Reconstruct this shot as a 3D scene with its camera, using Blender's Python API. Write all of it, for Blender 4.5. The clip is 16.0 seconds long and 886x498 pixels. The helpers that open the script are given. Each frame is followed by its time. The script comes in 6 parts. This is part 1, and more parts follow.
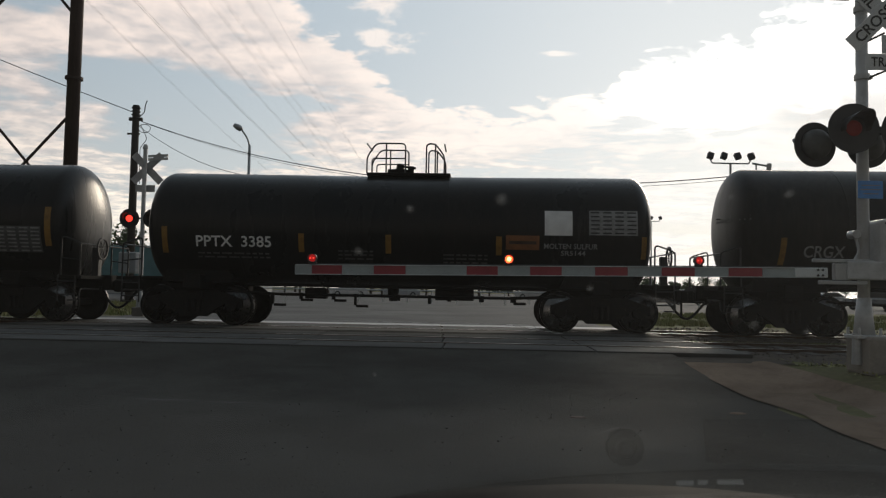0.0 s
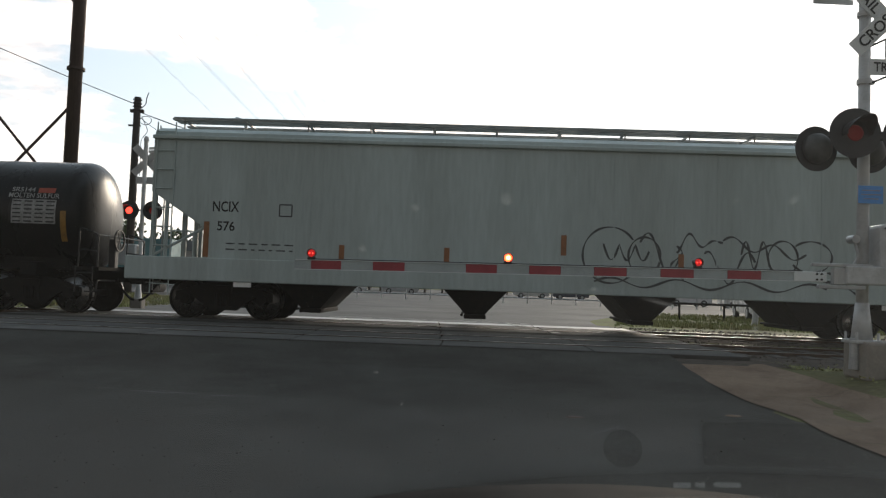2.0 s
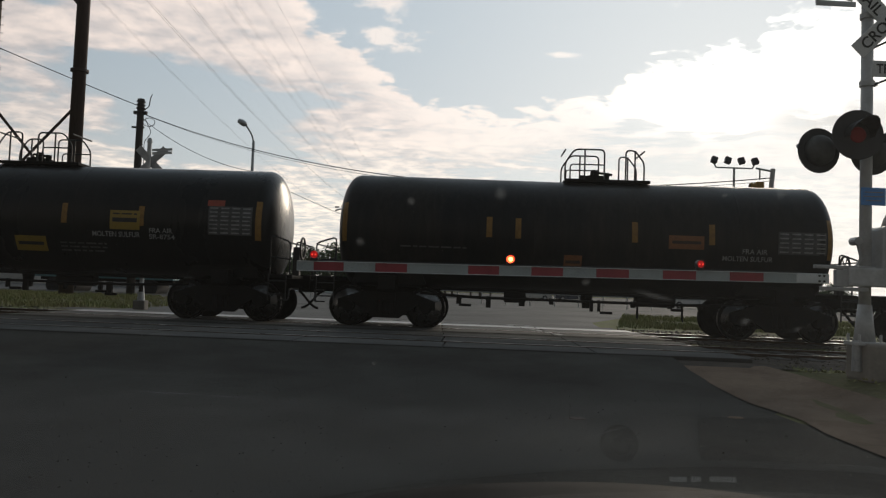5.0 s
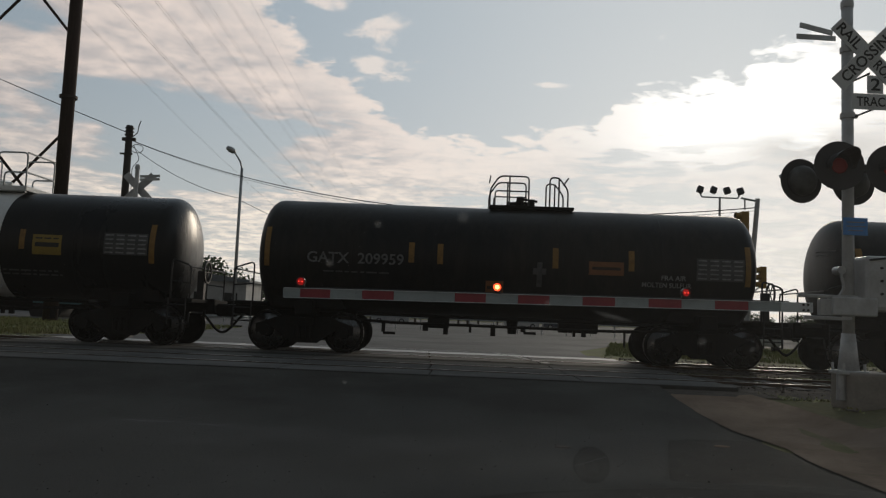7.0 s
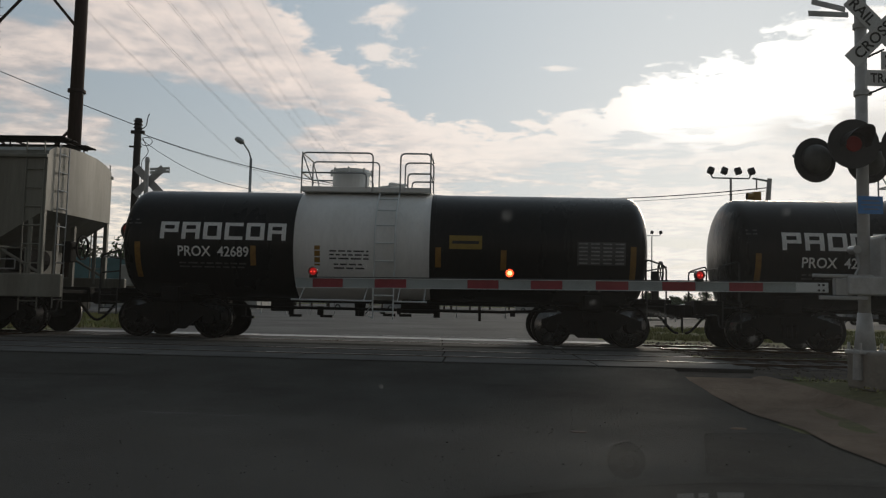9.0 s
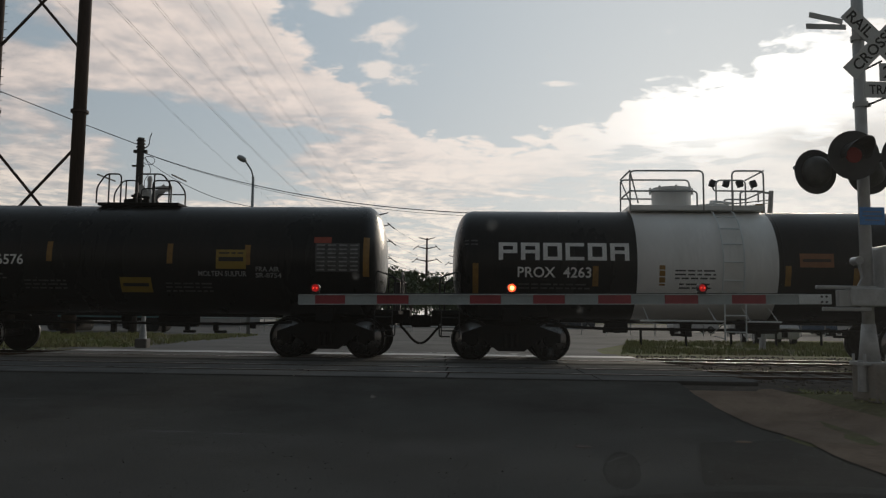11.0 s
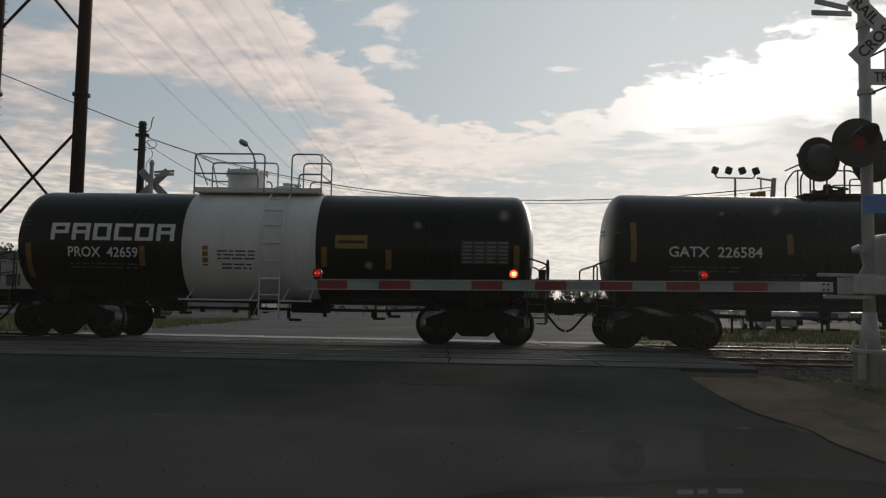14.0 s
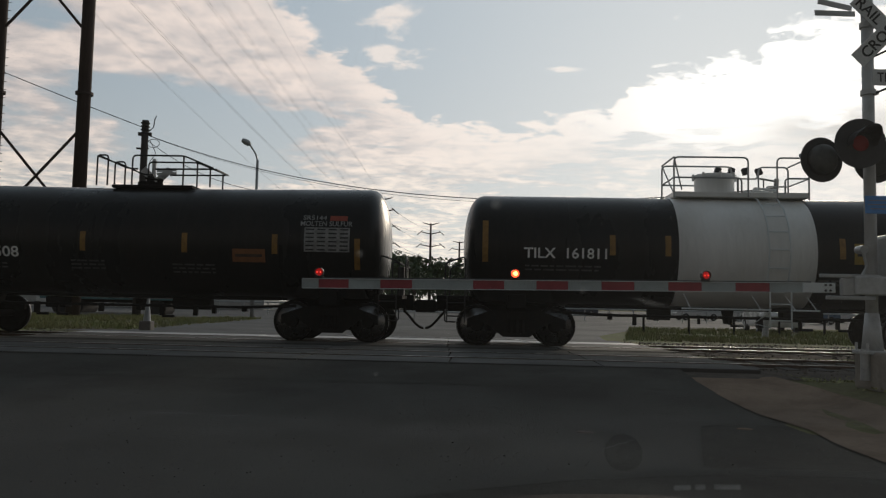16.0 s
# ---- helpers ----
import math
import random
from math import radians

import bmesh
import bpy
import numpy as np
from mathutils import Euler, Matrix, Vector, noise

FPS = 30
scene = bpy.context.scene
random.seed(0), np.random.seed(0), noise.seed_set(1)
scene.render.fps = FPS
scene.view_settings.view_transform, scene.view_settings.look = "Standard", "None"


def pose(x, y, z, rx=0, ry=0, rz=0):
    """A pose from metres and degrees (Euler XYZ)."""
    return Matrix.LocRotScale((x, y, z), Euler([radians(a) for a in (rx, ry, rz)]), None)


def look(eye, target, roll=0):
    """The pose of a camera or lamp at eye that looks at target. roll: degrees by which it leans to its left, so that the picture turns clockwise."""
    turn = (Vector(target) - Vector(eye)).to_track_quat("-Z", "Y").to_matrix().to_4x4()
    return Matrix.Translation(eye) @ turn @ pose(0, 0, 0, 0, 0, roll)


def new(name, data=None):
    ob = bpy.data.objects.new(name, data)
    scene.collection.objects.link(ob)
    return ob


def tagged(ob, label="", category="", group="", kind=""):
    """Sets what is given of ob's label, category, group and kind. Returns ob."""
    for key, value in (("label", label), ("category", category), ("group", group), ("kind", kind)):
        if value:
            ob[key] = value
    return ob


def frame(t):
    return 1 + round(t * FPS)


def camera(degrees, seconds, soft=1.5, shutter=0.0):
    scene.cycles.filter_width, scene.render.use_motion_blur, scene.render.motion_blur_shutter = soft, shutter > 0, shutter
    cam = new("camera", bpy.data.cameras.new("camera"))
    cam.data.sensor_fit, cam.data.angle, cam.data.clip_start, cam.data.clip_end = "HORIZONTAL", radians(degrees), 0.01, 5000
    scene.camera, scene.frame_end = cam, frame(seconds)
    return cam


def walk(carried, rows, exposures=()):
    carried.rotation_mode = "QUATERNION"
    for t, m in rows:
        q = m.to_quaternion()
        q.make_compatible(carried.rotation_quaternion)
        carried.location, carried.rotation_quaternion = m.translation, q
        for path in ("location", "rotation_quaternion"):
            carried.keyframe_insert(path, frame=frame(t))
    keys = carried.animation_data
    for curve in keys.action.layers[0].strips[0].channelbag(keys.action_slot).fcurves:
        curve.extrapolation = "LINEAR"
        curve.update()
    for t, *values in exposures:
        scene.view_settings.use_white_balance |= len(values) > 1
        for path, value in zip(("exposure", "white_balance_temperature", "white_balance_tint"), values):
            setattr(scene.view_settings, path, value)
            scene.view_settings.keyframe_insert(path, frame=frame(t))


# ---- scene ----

# ================= camera =================
EYE = (0.0, 0.0, 1.25)
cam = camera(59.0, 16.0, soft=1.25)
# t, yaw, pitch, roll, dx, dy, dz
PATH = (
    (0.0, -0.560, 2.951, 1.053, -0.010, 0.019, 0.010), (0.5, -0.422, 2.608, 0.872, -0.018, 0.012, 0.020),
    (1.0, -1.015, 2.717, 1.519, -0.005, 0.021, 0.009), (1.5, -0.785, 3.089, 1.594, -0.009, 0.015, 0.008),
    (2.0, -0.624, 2.760, 2.069, -0.013, 0.019, 0.011), (2.5, -0.317, 2.865, 2.091, -0.017, 0.007, 0.003),
    (3.0, -0.224, 2.953, 2.045, -0.018, 0.023, 0.004), (3.5, -0.391, 2.725, 2.075, -0.010, 0.014, 0.005),
    (3.7, -0.380, 2.550, 2.080, -0.010, 0.012, 0.005), (5.8, -0.560, 3.990, 2.300, -0.004, 0.000, 0.004),
    (6.0, -0.238, 5.625, 2.765, 0.000, -0.003, 0.003), (6.5, -0.795, 5.511, 2.425, -0.011, -0.009, 0.004),
    (7.0, -1.216, 4.965, 2.335, 0.006, -0.015, 0.000), (7.5, -1.401, 4.921, 2.641, -0.004, -0.011, -0.002),
    (8.0, -1.004, 4.841, 2.797, -0.009, -0.004, 0.001), (8.5, -0.808, 4.343, 1.856, -0.006, 0.014, 0.006),
    (9.0, -0.501, 3.949, 1.265, -0.014, 0.006, 0.010), (9.2, -0.260, 3.920, 1.180, -0.012, 0.004, 0.009),
    (11.3, -0.240, 5.300, 0.600, -0.003, -0.003, 0.005), (11.5, -0.154, 5.378, 0.566, -0.002, -0.004, 0.004),
    (12.0, 0.000, 5.400, 0.550, 0.000, 0.000, 0.000), (12.5, -0.070, 5.380, 0.456, -0.006, -0.004, 0.010),
    (13.0, -0.345, 5.518, 0.616, 0.004, 0.001, 0.004), (13.5, -0.351, 4.788, 0.847, -0.006, -0.004, -0.009),
    (14.0, -0.190, 4.037, 1.007, -0.011, -0.008, 0.008), (14.5, -0.158, 4.103, 1.022, -0.010, 0.002, -0.001),
    (15.0, -0.082, 4.458, 1.081, -0.005, 0.004, 0.002), (15.5, -0.154, 4.265, 1.155, 0.001, 0.005, -0.001),
    (16.0, -0.029, 4.029, 1.205, -0.004, -0.002, 0.001))
EXPOSURES = ((0.0, 0.1), (0.5, 0.15), (1.0, 0.38), (1.5, 0.66), (2.0, 0.98), (2.5, 0.6), (3.0, 0.3), (3.5, 0.12), (5.8, 0.0), (6.0, -0.18), (7.0, -0.24), (8.0, -0.22), (9.0, -0.13), (12.0, -0.24), (13.0, -0.24), (16.0, -0.12))
walk(cam, [(t, pose(EYE[0] + dx, EYE[1] + dy, EYE[2] + dz, 90 + pitch, 0, yaw) @ pose(0, 0, 0, 0, 0, roll))
           for t, yaw, pitch, roll, dx, dy, dz in PATH], EXPOSURES)

# ================= sky and sun =================
SUN_AZ, SUN_EL = radians(22.5), radians(14.5)
SUN_DIR = Vector((math.sin(SUN_AZ) * math.cos(SUN_EL), math.cos(SUN_AZ) * math.cos(SUN_EL), math.sin(SUN_EL)))


def build_sky():
    world = bpy.data.worlds.new("evening_sky")
    scene.world = world
    world.use_nodes = True
    nt = world.node_tree
    nt.nodes.clear()
    N, L = nt.nodes.new, nt.links.new

    def put(sock, v):
        if hasattr(v, "is_linked"):
            L(v, sock)
        else:
            sock.default_value = v

    def m(op, a, b=0.0, c=0.0, clamp=False):
        n = N("ShaderNodeMath")
        n.operation, n.use_clamp = op, clamp
        for s, v in zip(n.inputs, (a, b, c)):
            put(s, v)
        return n.outputs[0]

    def ramp01(v, lo, hi):
        n = N("ShaderNodeMapRange")
        n.interpolation_type = "SMOOTHSTEP"
        for s, x in zip(n.inputs[:5], (v, lo, hi, 0.0, 1.0)):
            put(s, x)
        return n.outputs[0]

    def noise_at(vec, scale, detail, rough=0.55, dist=0.0):
        n = N("ShaderNodeTexNoise")
        put(n.inputs["Vector"], vec)
        n.inputs["Scale"].default_value, n.inputs["Detail"].default_value = scale, detail
        n.inputs["Roughness"].default_value, n.inputs["Distortion"].default_value = rough, dist
        return n.outputs["Fac"]

    def mix(f, a, b, blend="MIX"):
        n = N("ShaderNodeMix")
        n.data_type, n.blend_type = "RGBA", blend
        put(n.inputs[0], f)
        for s, v in ((n.inputs[6], a), (n.inputs[7], b)):
            put(s, v if hasattr(v, "is_linked") else (*v, 1.0))
        return n.outputs[2]

    tc = N("ShaderNodeTexCoord").outputs["Generated"]
    sep = N("ShaderNodeSeparateXYZ")
    L(tc, sep.inputs[0])
    dx, dy, dz = sep.outputs
    az = m("MULTIPLY", m("ARCTAN2", dx, dy), 57.29578)
    el = m("MULTIPLY", m("ARCSINE", dz), 57.29578)
    # cloud deck seen in perspective
    den = m("ADD", m("MAXIMUM", dz, 0.0), 0.09)
    comb = N("ShaderNodeCombineXYZ")
    L(m("DIVIDE", dx, den), comb.inputs[0])
    L(m("DIVIDE", dy, den), comb.inputs[1])
    deck = comb.outputs[0]
    # long streaks for the low band
    comb2 = N("ShaderNodeCombineXYZ")
    L(m("ADD", m("MULTIPLY", az, 0.085), m("MULTIPLY", el, 0.06)), comb2.inputs[0])
    L(m("ADD", m("MULTIPLY", el, 0.62), m("MULTIPLY", az, 0.0)), comb2.inputs[1])
    streak = noise_at(comb2.outputs[0], 1.25, 9.0, 0.6, 0.6)
    puff = noise_at(deck, 3.0, 10.0, 0.6, 0.3)
    fine = noise_at(deck, 9.0, 9.0, 0.55, 0.25)
    broad = noise_at(deck, 1.15, 8.0, 0.55, 0.4)
    # upper rim of the cloud bank: elevation by azimuth
    rim = N("ShaderNodeValToRGB")
    stops = ((-44, 25), (-30, 25), (-20, 24.5), (-13, 22.4), (-9.6, 19.0), (-6.2, 17.2), (-2.2, 14.3), (-0.9, 13.3), (4.8, 12.9),
             (8.9, 13.6), (12.4, 14.5), (13.6, 16.5), (16.2, 16.3), (21.9, 16.7), (22.9, 18.4), (26.2, 19.2), (34, 19.6), (44, 19.0))
    els = rim.color_ramp.elements
    while len(els) < len(stops):
        els.new(0.5)
    for e, (a, h) in zip(els, stops):
        e.position = (a + 45) / 90
        e.color = (h / 30, h / 30, h / 30, 1)
    L(m("DIVIDE", m("ADD", az, 45.0), 90.0), rim.inputs[0])
    rim_el = m("MULTIPLY", rim.outputs[0], 30.0)
    wob = m("ADD", m("MULTIPLY", m("SUBTRACT", fine, 0.5), 6.0), m("MULTIPLY", m("SUBTRACT", puff, 0.5), 6.0))
    below = m("ADD", m("SUBTRACT", rim_el, el), wob)
    bank = ramp01(below, -0.2, 0.9)
    # open rifts inside the bank
    leftness = ramp01(az, 2.0, -14.0)
    lowness = ramp01(el, 12.0, 7.0)
    ripple = noise_at(comb2.outputs[0], 4.2, 8.0, 0.62, 0.8)
    streaky = m("ADD", m("MULTIPLY", streak, 0.46), m("ADD", m("MULTIPLY", puff, 0.14), m("ADD", m("MULTIPLY", fine, 0.15), m("MULTIPLY", ripple, 0.25))))
    massy = m("ADD", m("MULTIPLY", broad, 0.70), m("ADD", m("MULTIPLY", puff, 0.18), m("MULTIPLY", streak, 0.12)))
    mixer = N("ShaderNodeMix")
    put(mixer.inputs[0], m("MULTIPLY", leftness, m("SUBTRACT", 1.0, m("MULTIPLY", lowness, 0.6))))
    put(mixer.inputs[2], streaky)
    put(mixer.inputs[3], massy)
    gaps = mixer.outputs[0]
    def blob(a, e, w, h):
        u, v = m("DIVIDE", m("SUBTRACT", az, a), w), m("DIVIDE", m("SUBTRACT", el, e), h)
        return m("EXPONENT", m("MULTIPLY", m("ADD", m("MULTIPLY", u, u), m("MULTIPLY", v, v)), -1.0))
    rifts = m("MULTIPLY", blob(-17.0, 10.6, 9.0, 2.4), 0.11)
    for a, e, w, h, k in ((-19.5, 13.2, 6.5, 1.9, 0.14), (-29.0, 18.0, 6.0, 1.1, 0.13), (-29.0, 12.4, 5.0, 1.3, 0.10), (-12.5, 12.0, 2.2, 1.0, 0.06),
                          (12.0, 11.2, 4.0, 1.0, 0.10), (4.0, 8.6, 5.0, 0.8, 0.10), (17.0, 9.0, 5.0, 0.6, 0.10)):
        rifts = m("ADD", rifts, m("MULTIPLY", blob(a, e, w, h), k))
    near_rim = m("MULTIPLY", ramp01(below, 4.5, 1.0), 0.07)
    gaps = m("ADD", m("SUBTRACT", gaps, rifts), m("ADD", near_rim, m("MULTIPLY", blob(3.0, 10.5, 8.0, 2.6), 0.04)))
    solid = ramp01(gaps, 0.425, 0.50)
    # brilliant part round the hidden sun stays closed
    sund = N("ShaderNodeVectorMath")
    sund.operation = "DOT_PRODUCT"
    L(tc, sund.inputs[0])
    sund.inputs[1].default_value = SUN_DIR
    cosun = m("MAXIMUM", sund.outputs["Value"], 0.0)
    glow = m("MULTIPLY", m("POWER", cosun, 110.0), ramp01(el, 10.0, 13.5))
    halo = m("POWER", cosun, 16.0)
    solid = m("MAXIMUM", solid, m("MULTIPLY", glow, 0.9), clamp=True)
    cover = m("MULTIPLY", bank, solid)
    # lone puffs above the rim
    islands = m("MAXIMUM", m("MAXIMUM", blob(-3.6, 20.3, 2.6, 0.85), blob(-4.3, 17.8, 2.1, 1.2)), m("MAXIMUM", blob(-8.4, 22.4, 2.6, 1.3), blob(8.6, 16.9, 0.9, 0.3)))
    lone = m("MULTIPLY", ramp01(m("ADD", islands, m("MULTIPLY", m("SUBTRACT", fine, 0.5), 2.6)), 0.35, 0.95), 0.8)
    cover = m("MAXIMUM", cover, lone, clamp=True)
    # blue behind, veiled with thin high haze
    sky = N("ShaderNodeTexSky")
    sky.sky_type = "NISHITA"
    sky.sun_disc = False
    sky.sun_elevation, sky.sun_rotation = SUN_EL, SUN_AZ
    sky.air_density, sky.dust_density, sky.ozone_density = 1.0, 1.2, 1.5
    nis = N("ShaderNodeVectorMath")
    nis.operation = "SCALE"
    L(sky.outputs[0], nis.inputs[0])
    nis.inputs["Scale"].default_value = 0.06
    veil = mix(ramp01(el, 0.0, 22.0), (0.62, 0.64, 0.63), (0.42, 0.51, 0.58))
    blue = mix(0.8, nis.outputs[0], veil)
    blue = mix(m("MULTIPLY", m("POWER", cosun, 9.0), 0.66), blue, (0.82, 0.85, 0.86))
    # clouds: rosy grey shade, bright rims, cream low down
    tone = ramp01(m("ADD", m("MULTIPLY", fine, 0.36), m("MULTIPLY", gaps, 0.74)), 0.45, 0.66)
    shade = mix(tone, (0.52, 0.50, 0.505), (0.92, 0.80, 0.73))
    cream = mix(tone, (0.66, 0.65, 0.62), (1.22, 1.10, 0.92))
    low = ramp01(el, 13.0, 4.0)
    shade = mix(m("MULTIPLY", low, 0.75), shade, cream)
    crest = m("MULTIPLY", ramp01(below, 3.8, 0.4), ramp01(puff, 0.34, 0.56))
    shade = mix(m("MULTIPLY", crest, 0.55), shade, (1.0, 0.90, 0.82))
    lit = mix(m("MULTIPLY", halo, 0.75, clamp=True), shade, (1.07, 1.04, 0.98))
    lit = mix(m("MULTIPLY", glow, 1.0, clamp=True), lit, (1.7, 1.66, 1.58))
    under = m("MULTIPLY", blob(26.5, 12.2, 5.0, 1.3), ramp01(puff, 0.30, 0.52))
    lit = mix(m("MULTIPLY", under, 0.8), lit, (0.64, 0.62, 0.585))
    allsky = mix(cover, blue, lit)
    # the sky dims away from the sun
    dim = N("ShaderNodeMapRange")
    dim.interpolation_type = "SMOOTHSTEP"
    for s, v in zip(dim.inputs[:5], (sund.outputs["Value"], -0.1, 0.88, 0.29, 1.0)):
        put(s, v)
    far_side = N("ShaderNodeVectorMath")
    far_side.operation = "SCALE"
    L(allsky, far_side.inputs[0])
    L(dim.outputs[0], far_side.inputs["Scale"])
    allsky = far_side.outputs[0]
    bg = N("ShaderNodeBackground")
    L(allsky, bg.inputs["Color"])
    bg.inputs["Strength"].default_value = 1.0
    out = N("ShaderNodeOutputWorld")
    L(bg.outputs[0], out.inputs["Surface"])


build_sky()
sun_data = bpy.data.lights.new("sun", "SUN")
sun_data.energy, sun_data.angle, sun_data.color = 0.7, radians(14), (1.0, 0.86, 0.68)
sun = new("sun", sun_data)
sun.matrix_world = look(SUN_DIR * 100, (0, 0, 0))

# ================= materials =================
MATS = {}


def mat(name, col, rough=0.6, metal=0.0, var=0.25, scale=3.0, fine=40.0, bump=0.0, col2=None, spread=(0.4, 0.65), per_object=0.0,
        glow=0.0, spec=0.5, streaks=False):
    """Principled surface with colour variation at two scales, roughness variation and fine relief."""
    if name in MATS:
        return MATS[name]
    mt = bpy.data.materials.new(name)
    mt.use_nodes = True
    nt = mt.node_tree
    N, L = nt.nodes.new, nt.links.new
    b = nt.nodes["Principled BSDF"]
    tc = N("ShaderNodeTexCoord")
    mp = N("ShaderNodeMapping")
    L(tc.outputs["Object"], mp.inputs[0])
    if streaks:
        mp.inputs["Scale"].default_value = (1.0, 1.0, 0.12)
    big, small = N("ShaderNodeTexNoise"), N("ShaderNodeTexNoise")
    for n, s, d in ((big, scale, 6), (small, fine, 5)):
        L(mp.outputs[0], n.inputs["Vector"])
        n.inputs["Scale"].default_value, n.inputs["Detail"].default_value = s, d
        n.inputs["Roughness"].default_value = 0.62
    r = N("ShaderNodeMapRange")
    L(big.outputs["Fac"], r.inputs[0])
    r.inputs[1].default_value, r.inputs[2].default_value = spread
    mx = N("ShaderNodeMix")
    mx.data_type = "RGBA"
    L(r.outputs[0], mx.inputs[0])
    c2 = col2 or tuple(c * (1 - var) for c in col)
    mx.inputs[6].default_value, mx.inputs[7].default_value = (*col, 1), (*c2, 1)
    r2 = N("ShaderNodeMapRange")
    L(small.outputs["Fac"], r2.inputs[0])
    r2.inputs[1].default_value, r2.inputs[2].default_value = 0.3, 0.7
    r2.inputs[3].default_value, r2.inputs[4].default_value = 1 - var * 0.6, 1 + var * 0.6
    sc = N("ShaderNodeVectorMath")
    sc.operation = "SCALE"
    L(mx.outputs[2], sc.inputs[0])
    L(r2.outputs[0], sc.inputs["Scale"])
    last = sc.outputs[0]
    if per_object:
        oi = N("ShaderNodeObjectInfo")
        r3 = N("ShaderNodeMapRange")
        L(oi.outputs["Random"], r3.inputs[0])
        r3.inputs[3].default_value, r3.inputs[4].default_value = 1 - per_object, 1 + per_object
        s2 = N("ShaderNodeVectorMath")
        s2.operation = "SCALE"
        L(last, s2.inputs[0])
        L(r3.outputs[0], s2.inputs["Scale"])
        last = s2.outputs[0]
    L(last, b.inputs["Base Color"])
    rr = N("ShaderNodeMapRange")
    L(big.outputs["Fac"], rr.inputs[0])
    rr.inputs[1].default_value, rr.inputs[2].default_value = 0.3, 0.7
    rr.inputs[3].default_value, rr.inputs[4].default_value = max(rough - 0.1, 0.03), min(rough + 0.1, 1)
    L(rr.outputs[0], b.inputs["Roughness"])
    b.inputs["Metallic"].default_value = metal
    b.inputs["Specular IOR Level"].default_value = spec
    if bump:
        bp = N("ShaderNodeBump")
        bp.inputs["Strength"].default_value, bp.inputs["Distance"].default_value = 0.6, bump
        L(small.outputs["Fac"], bp.inputs["Height"])
        L(bp.outputs[0], b.inputs["Normal"])
    if glow:
        b.inputs["Emission Color"].default_value = (*col, 1)
        b.inputs["Emission Strength"].default_value = glow
    MATS[name] = mt
    return mt


TANK_BLACK = mat("black_tank_paint", (0.010, 0.011, 0.012), 0.30, 0, 0.3, 0.9, 14, 0.001, col2=(0.017, 0.016, 0.015), streaks=True, spec=0.2)
TANK_DUSTY = mat("weathered_black_paint", (0.012, 0.013, 0.014), 0.42, 0, 0.4, 1.1, 10, 0.0015, col2=(0.023, 0.021, 0.018), streaks=True, spec=0.2)
TANK_WHITE = mat("white_tank_paint", (0.80, 0.80, 0.78), 0.38, 0, 0.1, 0.8, 16, 0.001, col2=(0.7, 0.7, 0.67), streaks=True)
STEEL_DARK = mat("grimy_black_steel", (0.008, 0.008, 0.008), 0.8, 0, 0.4, 5, 50, 0.002, col2=(0.015, 0.013, 0.011), spec=0.14)
WHEEL_STEEL = mat("worn_wheel_steel", (0.010, 0.009, 0.008), 0.75, 0, 0.4, 6, 60, 0.001, spec=0.15)
TREAD = mat("bright_wheel_tread", (0.26, 0.25, 0.24), 0.3, 1.0, 0.15, 6, 60)
RAIL_SIDE = mat("rusty_rail_steel", (0.09, 0.055, 0.035), 0.7, 0.4, 0.4, 6, 60, 0.001)
RAIL_TOP = mat("polished_rail_head", (0.5, 0.48, 0.46), 0.32, 1.0, 0.15, 3, 30)
HOPPER_GREY = mat("pale_grey_hopper_paint", (0.40, 0.47, 0.46), 0.5, 0, 0.16, 0.7, 12, 0.002, col2=(0.33, 0.38, 0.365), streaks=True)
HOPPER_TAN = mat("dirty_olive_hopper_paint", (0.22, 0.22, 0.185), 0.55, 0, 0.2, 0.8, 12, 0.002, col2=(0.15, 0.14, 0.115), streaks=True)
RUST_STAIN = mat("brown_rust_stain", (0.075, 0.045, 0.03), 0.8, 0, 0.4, 4, 30, 0.002)
DECAL_WHITE = mat("white_stencil_paint", (0.80, 0.80, 0.78), 0.5, 0, 0.15, 5, 60)
DECAL_GREY = mat("faded_stencil_paint", (0.30, 0.30, 0.295), 0.6, 0, 0.35, 8, 80)
DECAL_FADED = mat("rubbed_stencil_paint", (0.17, 0.17, 0.168), 0.65, 0, 0.4, 8, 80)
DECAL_DIM = mat("worn_stencil_paint", (0.09, 0.09, 0.088), 0.7, 0, 0.4, 8, 80)
DECAL_YELLOW = mat("yellow_reflective_strip", (0.28, 0.145, 0.018), 0.45, 0, 0.3, 8, 60)
PLACARD_YELLOW = mat("yellow_placard_film", (0.30, 0.20, 0.022), 0.45, 0, 0.2, 6, 50)
DECAL_ORANGE = mat("orange_faded_placard", (0.26, 0.10, 0.03), 0.5, 0, 0.25, 6, 50)
DECAL_RED = mat("red_stencil_panel", (0.35, 0.06, 0.03), 0.5, 0, 0.2, 6, 50)
INK = mat("black_stencil_ink", (0.02, 0.02, 0.02), 0.6, 0, 0.2, 8, 60)
GRAFFITI = mat("black_spray_paint", (0.07, 0.076, 0.076), 0.7, 0, 0.3, 6, 40)
RAILING_BLACK = mat("black_painted_tube", (0.025, 0.025, 0.025), 0.5, 0.2, 0.3, 6, 60)
GALV = mat("galvanised_steel", (0.42, 0.43, 0.43), 0.5, 0.5, 0.2, 4, 50, 0.001)
MAST_PAINT = mat("aluminium_mast_paint", (0.52, 0.53, 0.53), 0.5, 0.1, 0.2, 3, 40, 0.001, col2=(0.4, 0.4, 0.39))
ARM_WHITE = mat("white_reflective_sheet", (0.66, 0.70, 0.70), 0.4, 0, 0.1, 4, 50)
